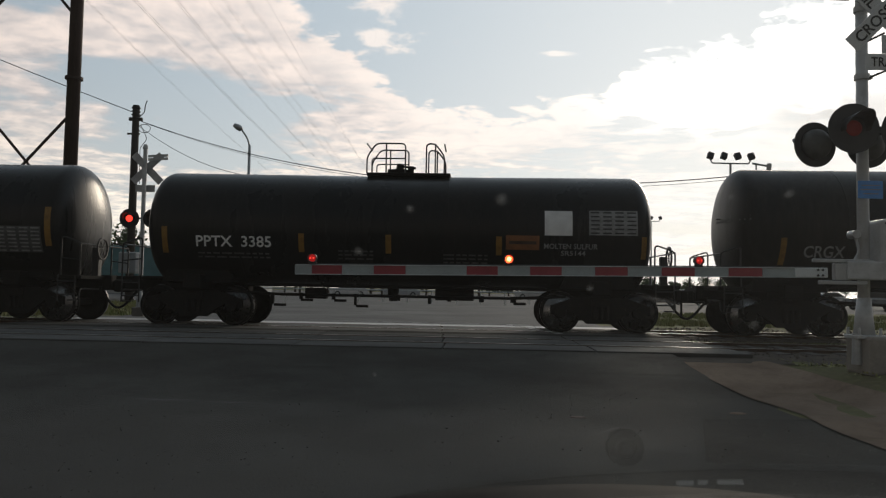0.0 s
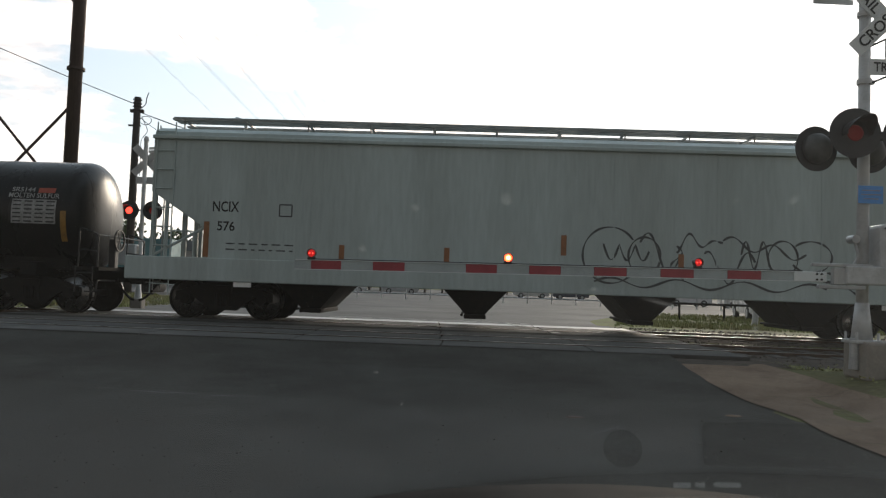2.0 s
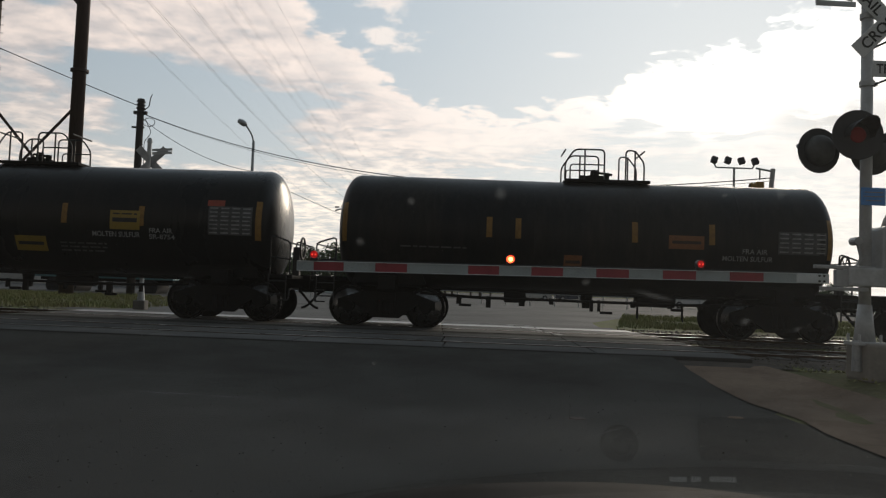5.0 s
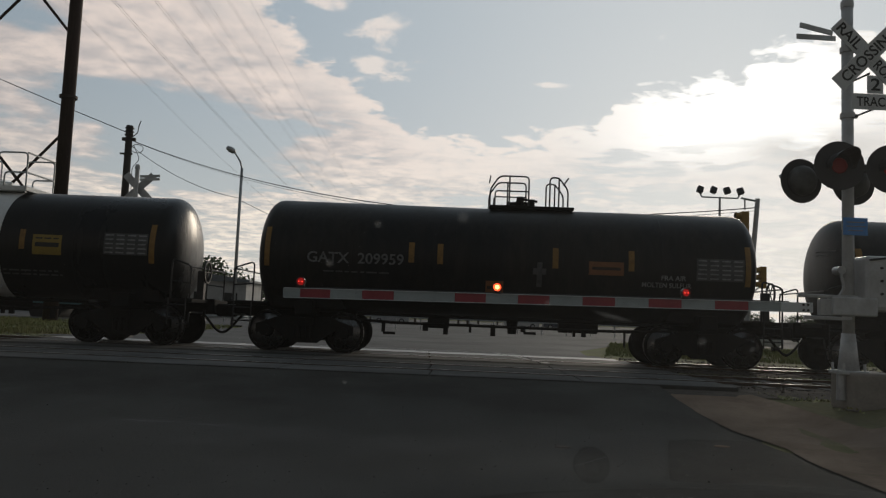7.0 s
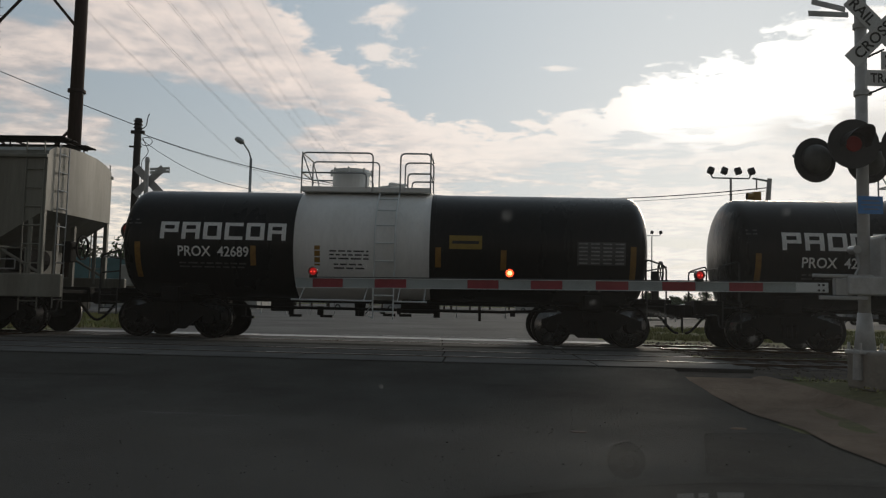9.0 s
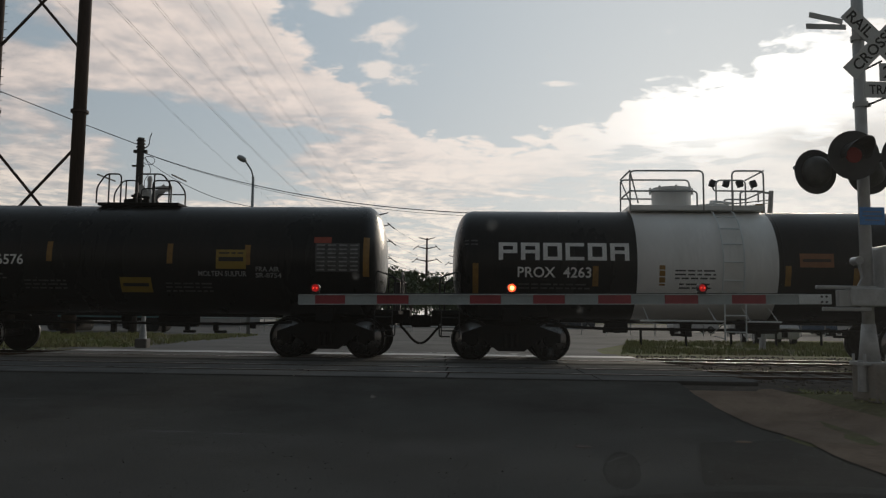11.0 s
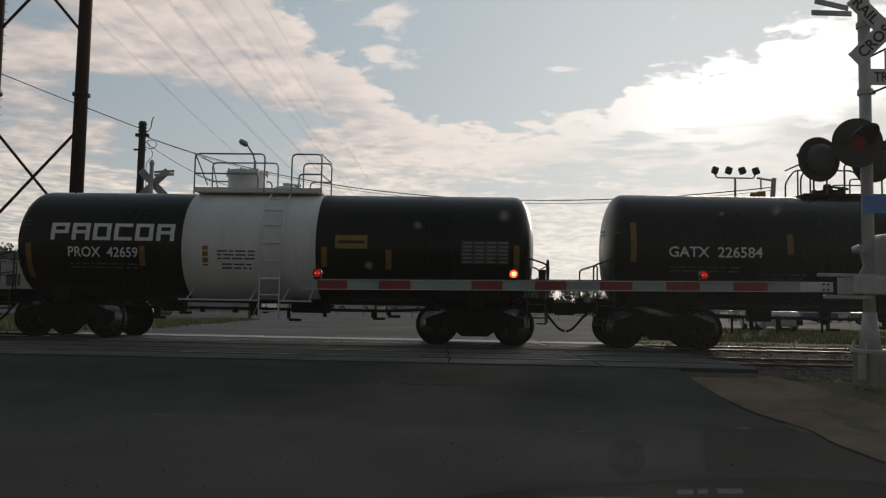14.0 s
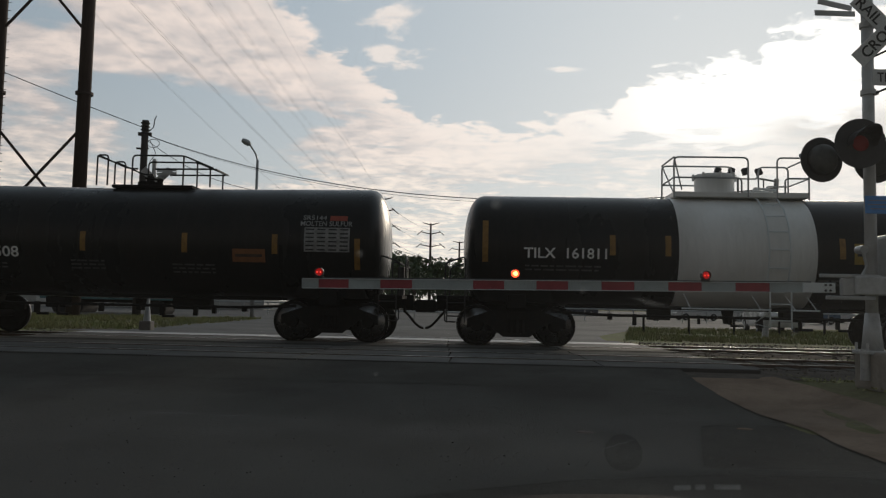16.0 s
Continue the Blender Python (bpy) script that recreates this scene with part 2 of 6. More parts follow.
ARM_RED = mat("red_reflective_sheet", (0.32, 0.028, 0.042), 0.4, 0, 0.2, 4, 50)
# white sheet darkened in its colour for the backlit face of the arm
ARM_SHEET = mat("backlit_dim_reflective_sheet", (0.37, 0.42, 0.42), 0.45, 0, 0.18, 3, 50, col2=(0.31, 0.35, 0.35))
SIGN_WHITE = mat("white_sign_sheet", (0.68, 0.69, 0.69), 0.45, 0, 0.1, 3, 40)
SIGN_BLUE = mat("blue_sign_sheet", (0.09, 0.30, 0.70), 0.45, 0, 0.12, 4, 40)
LAMP_BLACK = mat("black_lamp_housing", (0.02, 0.02, 0.022), 0.5, 0, 0.25, 5, 50)
BACK_GREY = mat("weathered_grey_housing", (0.085, 0.085, 0.082), 0.6, 0, 0.3, 5, 40, 0.001)
LENS_RED = mat("red_lamp_lens_lit", (1.0, 0.05, 0.03), 0.25, 0, 0.05, 3, 30, glow=1.6)
LENS_DEEP = mat("red_lamp_lens_deep", (0.12, 0.008, 0.007), 0.4, 0, 0.05, 3, 30, glow=0.11, spec=0.2)
LENS_TIP = mat("red_lamp_lens_tip", (0.75, 0.02, 0.02), 0.3, 0, 0.05, 3, 30, glow=0.28)
LENS_AMBER = mat("red_lamp_lens_bright", (1.0, 0.10, 0.03), 0.25, 0, 0.05, 3, 30, glow=3.0)
LENS_DIM = mat("red_lamp_lens_dim", (0.25, 0.012, 0.01), 0.3, 0, 0.05, 3, 30, glow=0.12, spec=0.2)
LENS_CORE = mat("lamp_filament_core", (1.0, 0.62, 0.16), 0.3, 0, 0.05, 3, 30, glow=4.0)
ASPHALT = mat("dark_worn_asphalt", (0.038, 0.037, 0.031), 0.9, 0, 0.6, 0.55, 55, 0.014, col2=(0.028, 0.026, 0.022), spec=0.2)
# far asphalt: bright grazing light is painted in as a paler base colour
ASPHALT_FAR = mat("asphalt_painted_bright", (0.078, 0.077, 0.074), 0.85, 0, 0.25, 0.25, 24, 0.006, col2=(0.055, 0.055, 0.054), spec=0.3)
WALK = mat("brown_stained_concrete_walk", (0.19, 0.138, 0.100), 0.97, 0, 0.35, 1.1, 26, 0.006, col2=(0.13, 0.092, 0.066), per_object=0.1, spec=0.08)
CONCRETE = mat("weathered_concrete", (0.24, 0.215, 0.185), 0.92, 0, 0.2, 0.9, 30, 0.004, col2=(0.17, 0.15, 0.128), per_object=0.08)
PANEL = mat("crossing_panel_concrete", (0.052, 0.050, 0.045), 0.8, 0, 0.25, 0.8, 26, 0.003, col2=(0.037, 0.036, 0.033), per_object=0.15)
# smoother panel; the sky's sheen on it is also painted in as pale colour
PANEL_PALE = mat("polished_panel_painted_sheen", (0.26, 0.25, 0.235), 0.45, 0, 0.2, 0.8, 26, 0.002, col2=(0.18, 0.175, 0.165), per_object=0.1)
PAINT_MARK = mat("worn_white_road_paint", (0.5, 0.5, 0.48), 0.7, 0, 0.35, 5, 40, 0.002)
BALLAST = mat("brown_ballast_stone", (0.075, 0.060, 0.048), 0.97, 0, 0.45, 2.5, 22, 0.02, col2=(0.045, 0.038, 0.032), spec=0.15)
GRIT = mat("pale_road_grit", (0.17, 0.16, 0.14), 0.9, 0, 0.4, 8, 40, 0, spec=0.15)
STONE = mat("ballast_stone_chip", (0.085, 0.072, 0.06), 0.95, 0, 0.4, 8, 40, 0.004, spec=0.15)
GRASS_GROUND = mat("rough_verge_soil", (0.10, 0.115, 0.03), 0.95, 0, 0.4, 0.25, 9, 0.03, col2=(0.10, 0.078, 0.048), spec=0.15)
BLADE = mat("verge_grass_blade", (0.16, 0.19, 0.04), 0.7, 0, 0.4, 0.6, 8, 0, col2=(0.22, 0.19, 0.07))
LEAF = mat("tree_leaf", (0.06, 0.095, 0.045), 0.65, 0, 0.45, 0.3, 6, 0, col2=(0.075, 0.10, 0.035))
BARK = mat("tree_bark", (0.09, 0.07, 0.055), 0.9, 0, 0.35, 3, 30, 0.01)
POLE_WOOD = mat("creosoted_pole_wood", (0.05, 0.042, 0.036), 0.85, 0, 0.35, 3, 40, 0.004, streaks=True)
PYLON_STEEL = mat("rust_brown_pylon_steel", (0.055, 0.034, 0.028), 0.7, 0.3, 0.35, 1.5, 20, 0.004, streaks=True)
WIRE = mat("dull_cable", (0.05, 0.05, 0.052), 0.7, 0.2, 0.2, 3, 30)
SIGNAL_YELLOW = mat("yellow_signal_housing", (0.32, 0.18, 0.025), 0.5, 0, 0.2, 4, 40)
GLASS_DARK = mat("dark_car_glass", (0.02, 0.023, 0.025), 0.08, 0, 0.1, 3, 30)
TYRE = mat("black_tyre_rubber", (0.02, 0.02, 0.02), 0.85, 0, 0.2, 8, 60)
DASH_PAD = mat("grey_dashboard_pad", (0.27, 0.26, 0.25), 0.85, 0, 0.15, 6, 120, 0.001, spec=0.2)
HOOD_PAINT = mat("dark_bonnet_paint", (0.012, 0.011, 0.01), 0.7, 0, 0.2, 2, 60, spec=0.04)
BRICK_WALL = mat("pale_shed_wall", (0.42, 0.42, 0.4), 0.7, 0, 0.15, 1, 12, 0.003)
SHED_ROOF = mat("grey_shed_roof", (0.17, 0.19, 0.2), 0.6, 0.2, 0.2, 1, 15, 0.003)
TEAL = mat("faded_teal_paint", (0.10, 0.22, 0.24), 0.55, 0, 0.2, 1, 15, 0.002)

# ================= mesh helpers =================


def as_mesh(name, bm, material, smooth=False):
    me = bpy.data.meshes.new(name)
    bm.to_mesh(me)
    bm.free()
    for p in me.polygons:
        p.use_smooth = smooth
    if material:
        me.materials.append(material)
    return me


def part(name, bm, material, parent=None, label="", smooth=False, m=None):
    """Links a bmesh (or a ready mesh) as one object under parent."""
    me = bm if isinstance(bm, bpy.types.Mesh) else as_mesh(name, bm, material, smooth)
    ob = new(name, me)
    if parent is not None:
        ob.parent = parent
    if m is not None:
        ob.matrix_basis = m
    if label:
        ob["label"] = label
    return ob


def thing(name, label, category, group="", m=None, kind=""):
    ob = new(name)
    ob.empty_display_size = 0.2
    if m is not None:
        ob.matrix_basis = m
    return tagged(ob, label, category, group, kind)


def box(bm, c, s, rot=None, bevel=0.0):
    m = Matrix.Translation(c) @ (rot or Matrix()) @ Matrix.Diagonal((*s, 1))
    r = bmesh.ops.create_cube(bm, size=1.0, matrix=m)
    if bevel:
        es = list({e for v in r["verts"] for e in v.link_edges})
        bmesh.ops.bevel(bm, geom=es, offset=bevel, segments=2, profile=0.5, affect="EDGES")
    return bm


def rod(bm, p0, p1, r0, r1=None, seg=10):
    p0, p1 = Vector(p0), Vector(p1)
    d = p1 - p0
    m = Matrix.Translation((p0 + p1) / 2) @ d.to_track_quat("Z", "Y").to_matrix().to_4x4()
    bmesh.ops.create_cone(bm, cap_ends=True, segments=seg, radius1=r0, radius2=r0 if r1 is None else r1, depth=d.length, matrix=m)
    return bm


def tube(bm, pts, r, seg=6):
    """A round bar along a polyline, in one skin."""
    pts = [Vector(p) for p in pts]
    rings = []
    for i, p in enumerate(pts):
        d = (pts[min(i + 1, len(pts) - 1)] - pts[max(i - 1, 0)]).normalized()
        a = d.cross(Vector((0.31, 0.87, 0.37))).normalized()
        b = d.cross(a)
        rings.append([bm.verts.new(p + (a * math.cos(k * math.tau / seg) + b * math.sin(k * math.tau / seg)) * r) for k in range(seg)])
    for A, B in zip(rings, rings[1:]):
        for k in range(seg):
            bm.faces.new((A[k], A[(k + 1) % seg], B[(k + 1) % seg], B[k]))
    bm.faces.new(rings[0][::-1])
    bm.faces.new(rings[-1])
    return bm


def bent(pts, r=0.08, n=4):
    """Polyline with rounded corners."""
    pts = [Vector(p) for p in pts]
    out = [pts[0]]
    for a, b, c in zip(pts, pts[1:], pts[2:]):
        u, v = (a - b), (c - b)
        k = min(r, u.length * 0.45, v.length * 0.45)
        s, e = b + u.normalized() * k, b + v.normalized() * k
        for i in range(n + 1):
            t = i / n
            out.append(s * (1 - t) ** 2 + b * 2 * t * (1 - t) + e * t * t)
    out.append(pts[-1])
    return out


def lathe(bm, prof, axis="X", seg=40, c=(0, 0, 0), bow=None):
    """Turns a profile of (along, radius) round an axis."""
    rings = []
    for a, r in prof:
        ring = []
        for k in range(seg):
            t = math.tau * k / seg
            u, v = r * math.cos(t), r * math.sin(t)
            p = {"X": (a, u, v), "Y": (u, a, v), "Z": (u, v, a)}[axis]
            dz = bow(p[0]) if bow else 0
            ring.append(bm.verts.new((p[0] + c[0], p[1] + c[1], p[2] + c[2] + dz)))
        rings.append(ring)
    for A, B in zip(rings, rings[1:]):
        for k in range(seg):
            bm.faces.new((A[k], A[(k + 1) % seg], B[(k + 1) % seg], B[k]))
    for ring, flip in ((rings[0], True), (rings[-1], False)):
        if tuple(prof[0]) != tuple(prof[-1]):
            bm.faces.new(ring[::-1] if flip else ring)
    bmesh.ops.recalc_face_normals(bm, faces=bm.faces)
    return bm


def prism(bm, poly, y0, y1):
    """Extrudes an (x, z) outline between two y."""
    A = [bm.verts.new((x, y0, z)) for x, z in poly]
    B = [bm.verts.new((x, y1, z)) for x, z in poly]
    n = len(poly)
    bm.faces.new(A)
    bm.faces.new(B[::-1])
    for i in range(n):
        bm.faces.new((A[i], B[i], B[(i + 1) % n], A[(i + 1) % n]))
    bmesh.ops.recalc_face_normals(bm, faces=bm.faces)
    return bm


TEXTS = {}


def text_points(s, height, width=None):
    """Flat outline mesh of words in the built-in font, as vertices and faces centred on the origin."""
    if s not in TEXTS:
        cu = bpy.data.curves.new("words", "FONT")
        cu.body = s
        cu.align_x, cu.align_y = "CENTER", "CENTER"
        cu.resolution_u = 3
        cu.offset = 0.016
        ob = bpy.data.objects.new("words", cu)
        scene.collection.objects.link(ob)
        me = bpy.data.meshes.new_from_object(ob)
        TEXTS[s] = ([v.co.copy() for v in me.vertices], [tuple(p.vertices) for p in me.polygons])
        bpy.data.objects.remove(ob)
    vs, fs = TEXTS[s]
    xs, ys = [v.x for v in vs], [v.y for v in vs]
    cx, cy = (min(xs) + max(xs)) / 2, (min(ys) + max(ys)) / 2
    ky = height / (max(ys) - min(ys))
    kx = width / (max(xs) - min(xs)) if width else ky
    return [((v.x - cx) * kx, (v.y - cy) * ky) for v in vs], fs


# ================= ground =================
TRACK_TURN = radians(3.0)
TAN = math.tan(TRACK_TURN)
TRAIN_N, NEAR_N, RAIL_Z = 19.0, 14.5, 0.34
TRAIN_M = Matrix.Translation((0, 0, 0)) @ Matrix.Rotation(-TRACK_TURN, 4, "Z")


def on_line(s, n, z=0.0):
    """A point s metres along a line parallel to the tracks that crosses the view's middle at n metres."""
    return Vector((s * math.cos(TRACK_TURN), n - s * math.sin(TRACK_TURN), z))


def smooth01(t):
    t = min(max(t, 0.0), 1.0)
    return t * t * (3 - 2 * t)


def ground_z(x, y):
    n = y + x * TAN
    z = 0.27 * smooth01((n - 8.0) / 5.6)
    if n > 21.5:
        z -= 0.05 * smooth01((n - 21.5) / 6)
    bank = smooth01((x - 4.6) / 1.0) * smooth01((n - 4) / 4) * (1 - smooth01((n - 10.5) / 2.0))
    return z + 0.30 * bank * (1 - z / 0.4)


def road_rise(x, y):
    return 0.058 * smooth01((y + x * TAN - 9.8) / 2.6)


def sheet(name, ys, left, right, cols, lift, material, parent=None, rise=False):
    """A surface that follows the ground between two edges."""
    bm = bmesh.new()
    rows = []
    for y in ys:
        a, b = left(y), right(y)
        rows.append([bm.verts.new((a + (b - a) * k / cols, y, ground_z(a + (b - a) * k / cols, y) + lift + (road_rise(a + (b - a) * k / cols, y) if rise else 0))) for k in range(cols + 1)])
    for A, B in zip(rows, rows[1:]):
        for k in range(cols):
            bm.faces.new((A[k], A[k + 1], B[k + 1], B[k]))
    return part(name, bm, material, parent, smooth=True)


def lerp_edge(pts):
    def f(y):
        if y <= pts[0][0]:
            return pts[0][1]
        for (a, xa), (b, xb) in zip(pts, pts[1:]):
            if y <= b:
                return xa + (xb - xa) * (y - a) / (b - a)
        return pts[-1][1]
    return f


def spaced(a, b, step):
    n = max(1, int(math.ceil((b - a) / step)))
    return [a + (b - a) * i / n for i in range(n + 1)]


def build_ground():
    ys = [-2500, -800, -200, -60, -20] + spaced(-8, 32, 0.8) + [36, 42, 50, 60, 80, 120, 200, 400, 900, 2500]
    xs = [-2500, -800, -300, -120, -60, -40] + spaced(-30, 30, 1.2) + [36, 45, 60, 120, 300, 800, 2500]
    bm = bmesh.new()
    g = [[bm.verts.new((x, y, ground_z(x, y))) for x in xs] for y in ys]
    for A, B in zip(g, g[1:]):
        for k in range(len(xs) - 1):
            bm.faces.new((A[k], A[k + 1], B[k + 1], B[k]))
    tagged(part("ground", bm, GRASS_GROUND, smooth=True), "rough grassy ground with bare soil beside the tracks", "ground", kind="structure")
    # approach road and the street beyond the tracks
    near = sheet("road", spaced(-30, 12.55, 0.5), lerp_edge([(-30, -12), (12.5, -10.5)]),
                 lerp_edge([(-30, 3.6), (3.0, 3.66), (7.4, 3.79), (8.2, 3.92), (8.7, 3.85), (9.2, 3.71), (12.6, 3.62)]), 20, 0.006, ASPHALT, rise=True)
    tagged(near, "dark worn asphalt road rising to the railway crossing", "road", kind="structure")
    # the street's lit look comes from the paler colour of ASPHALT_FAR
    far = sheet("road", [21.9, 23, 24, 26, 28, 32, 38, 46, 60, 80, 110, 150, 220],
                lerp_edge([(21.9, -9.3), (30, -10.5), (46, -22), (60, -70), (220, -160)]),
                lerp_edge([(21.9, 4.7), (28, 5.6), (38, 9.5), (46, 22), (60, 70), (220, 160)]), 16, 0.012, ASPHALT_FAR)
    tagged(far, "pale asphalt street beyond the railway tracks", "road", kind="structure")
    walkway = thing("pavement", "tan concrete footpath slabs beside the road", "pavement", kind="structure")
    lefts = lerp_edge([(3.0, 3.6), (7.4, 3.72), (8.2, 3.86), (8.7, 3.80), (9.2, 3.68), (12.6, 3.6), (13.2, 3.9)])
    rights = lerp_edge([(3.0, 9.5), (7.3, 9.0), (8.0, 6.2), (8.7, 5.1), (10.2, 5.05), (11.8, 5.1), (13.2, 4.95)])
    edges = [3.0, 4.3, 5.6, 6.9, 8.2, 9.5, 10.8, 12.0, 13.2]
    for a, b in zip(edges, edges[1:]):
        sheet("slab", spaced(a + 0.006, b - 0.006, 0.35), lefts, rights, 6, 0.022, WALK, walkway)
    # ballast bed
    for n, nm in ((TRAIN_N, "ballast"), (NEAR_N, "ballast")):
        bm = bmesh.new()
        prof = ((-2.5, 0.0), (-1.7, 0.0), (1.7, 0.0), (2.5, 0.0))
        rows = []
        for s in spaced(-420, 420, 6):
            rows.append([bm.verts.new(on_line(s, n + o, 0.285 if abs(o) < 2 else 0.24)) for o, h in prof])
        for A, B in zip(rows, rows[1:]):
            for k in range(3):
                bm.faces.new((A[k], B[k], B[k + 1], A[k + 1]))
        tagged(part(nm, bm, BALLAST), "brown stone ballast under the rails", "ballast", kind="structure")


def build_tracks():
    prof = ((-0.07, -0.15), (0.07, -0.15), (0.07, -0.135), (0.012, -0.115), (0.012, -0.035), (0.036, -0.025), (0.036, -0.003),
            (0.030, 0.0), (-0.030, 0.0), (-0.036, -0.003), (-0.036, -0.025), (-0.012, -0.035), (-0.012, -0.115), (-0.07, -0.135))
    for n in (NEAR_N, TRAIN_N):
        tr = thing("railway_track", "steel rails with rusty sides on timber sleepers", "railway track", "tracks", kind="structure")
        for o in (-0.7525, 0.7525):
            bm = bmesh.new()
            k = len(prof)
            rows = [[bm.verts.new(on_line(s, n + o + a, RAIL_Z + h)) for a, h in prof] for s in spaced(-420, 420, 12)]
            for A, B in zip(rows, rows[1:]):
                for i in range(k):
                    bm.faces.new((A[i], B[i], B[(i + 1) % k], A[(i + 1) % k]))
            rail = part("rail", bm, RAIL_SIDE, tr)
            bm = bmesh.new()
            rows = [[bm.verts.new(on_line(s, n + o + a, RAIL_Z + 0.004)) for a in (-0.028, 0.028)] for s in spaced(-420, 420, 12)]
            for A, B in zip(rows, rows[1:]):
                bm.faces.new((A[0], B[0], B[1], A[1]))
            part("rail_head", bm, RAIL_TOP, rail, "polished rail head")
        me = as_mesh("sleeper", box(bmesh.new(), (0, 0, 0), (0.23, 2.6, 0.16), bevel=0.015), POLE_WOOD)
        for i in range(90):
            s = 5.3 + i * 0.55 if i < 60 else -12.0 - (i - 60) * 0.55
            part("sleeper", me, None, tr, m=Matrix.Translation(on_line(s, n, 0.222)) @ Matrix.Rotation(-TRACK_TURN, 4, "Z"))
    # crossing surface: panels between and beside the rails
    deck = thing("crossing_deck", "worn grey concrete panels laid flush between the rails", "crossing deck", kind="structure")
    for n in (NEAR_N, TRAIN_N):
        for lo, hi in ((-1.95, -0.84), (-0.655, 0.655), (0.84, 1.95)):
            s = -9.6
            while s < 4.2:
                w = 2.44
                bm = bmesh.new()
                box(bm, (0, 0, 0), (w - 0.025, hi - lo, 0.2), bevel=0.012)
                # outer panels of the train track get the painted sky sheen
                part("panel", bm, PANEL_PALE if n == TRAIN_N and lo > 0.8 else PANEL, deck, m=Matrix.Translation(on_line(s + w / 2, n + (lo + hi) / 2, RAIL_Z - 0.105 + random.uniform(-0.003, 0.003)))
                     @ Matrix.Rotation(-TRACK_TURN, 4, "Z"))
                s += w
    # asphalt infill
    for n0, n1, nm in ((10.8, NEAR_N - 1.965, "near"), (NEAR_N + 1.97, TRAIN_N - 1.97, "mid"), (TRAIN_N + 1.97, 22.1, "far")):
        bm = bmesh.new()
        q = []
        for s, n in ((-10.4, n0), (3.6 if nm == "near" else 4.9, n0), (3.75 if nm == "near" else 4.9, n1), (-10.4, n1)):
            p = on_line(s, n)
            q.append(bm.verts.new((p.x, p.y, RAIL_Z - 0.012)))
        f = bm.faces.new(q)
        bmesh.ops.subdivide_edges(bm, edges=bm.edges[:], cuts=6, use_grid_fill=True)
        if nm == "near":
            for v in bm.verts:
                v.co.z = ground_z(v.co.x, v.co.y) + 0.010 + road_rise(v.co.x, v.co.y)
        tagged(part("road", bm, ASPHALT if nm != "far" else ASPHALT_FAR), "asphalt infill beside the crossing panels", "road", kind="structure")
    # painted marks across the deck
    bm = bmesh.new()
    for k in range(7):
        s = 2.05 + 0.11 * k
        box(bm, on_line(s, 21.2 - k * 0.62, RAIL_Z + 0.002), (0.16, 0.34, 0.006), Matrix.Rotation(radians(8), 4, "Z"))
    for k in range(4):
        box(bm, on_line(-2.2 + 1.4 * k, TRAIN_N + 2.6, RAIL_Z - 0.006), (1.25, 0.10, 0.006), Matrix.Rotation(-TRACK_TURN, 4, "Z"))
    tagged(part("road_marking", bm, PAINT_MARK), "worn white paint marks across the crossing", "road marking", kind="structure")


build_ground()
build_tracks()

# ================= train =================
SHARED = {}


def shared(key, build, material, smooth=False):
    """One mesh for alike pieces."""
    if key not in SHARED:
        SHARED[key] = as_mesh(key.split("/")[0], build(), material, smooth)
    return SHARED[key]


def wheel_mesh():
    bm = bmesh.new()
    lathe(bm, ((-0.07, 0.02), (-0.07, 0.13), (-0.045, 0.16), (-0.02, 0.36), (-0.055, 0.39), (-0.055, 0.455), (0.045, 0.465), (0.05, 0.485), (0.08, 0.485),
               (0.085, 0.39), (0.03, 0.36), (0.03, 0.14), (0.06, 0.12), (0.06, 0.02)), "Y", 32)
    return bm


def tread_mesh():
    return lathe(bmesh.new(), ((-0.052, 0.4565), (0.04, 0.4645), (0.04, 0.46), (-0.052, 0.452)), "Y", 40)


def side_frame_mesh():
    bm = bmesh.new()
    top = ((-1.12, 0.40), (-1.12, 0.60), (-0.95, 0.66), (-0.55, 0.80), (0.55, 0.80), (0.95, 0.66), (1.12, 0.60), (1.12, 0.40), (0.98, 0.40), (0.75, 0.52),
           (0.42, 0.30), (0.30, 0.20), (-0.30, 0.20), (-0.42, 0.30), (-0.75, 0.52), (-0.98, 0.40))
    prism(bm, top, -0.07, 0.07)
    for x in (-0.889, 0.889):
        rod(bm, (x, -0.14, 0.457), (x, 0.1, 0.457), 0.13, seg=14)
    for x in (-0.14, 0.0, 0.14):
        rod(bm, (x, -0.09, 0.30), (x, -0.09, 0.60), 0.055, seg=10)
    box(bm, (0, -0.02, 0.68), (0.42, 0.24, 0.16))
    return bm


def bolster_mesh():
    bm = box(bmesh.new(), (0, 0, 0.66), (0.38, 2.2, 0.22), bevel=0.03)
    rod(bm, (-0.889, -0.95, 0.457), (-0.889, 0.95, 0.457), 0.085)
    rod(bm, (0.889, -0.95, 0.457), (0.889, 0.95, 0.457), 0.085)
    rod(bm, (0, 0, 0.6), (0, 0, 0.9), 0.2, seg=16)
    for x in (-0.36, 0.36):
        box(bm, (x, 0, 0.42), (0.12, 1.5, 0.16))
        box(bm, (x * 0.8, 0, 0.34), (0.3, 0.5, 0.18))
    return bm


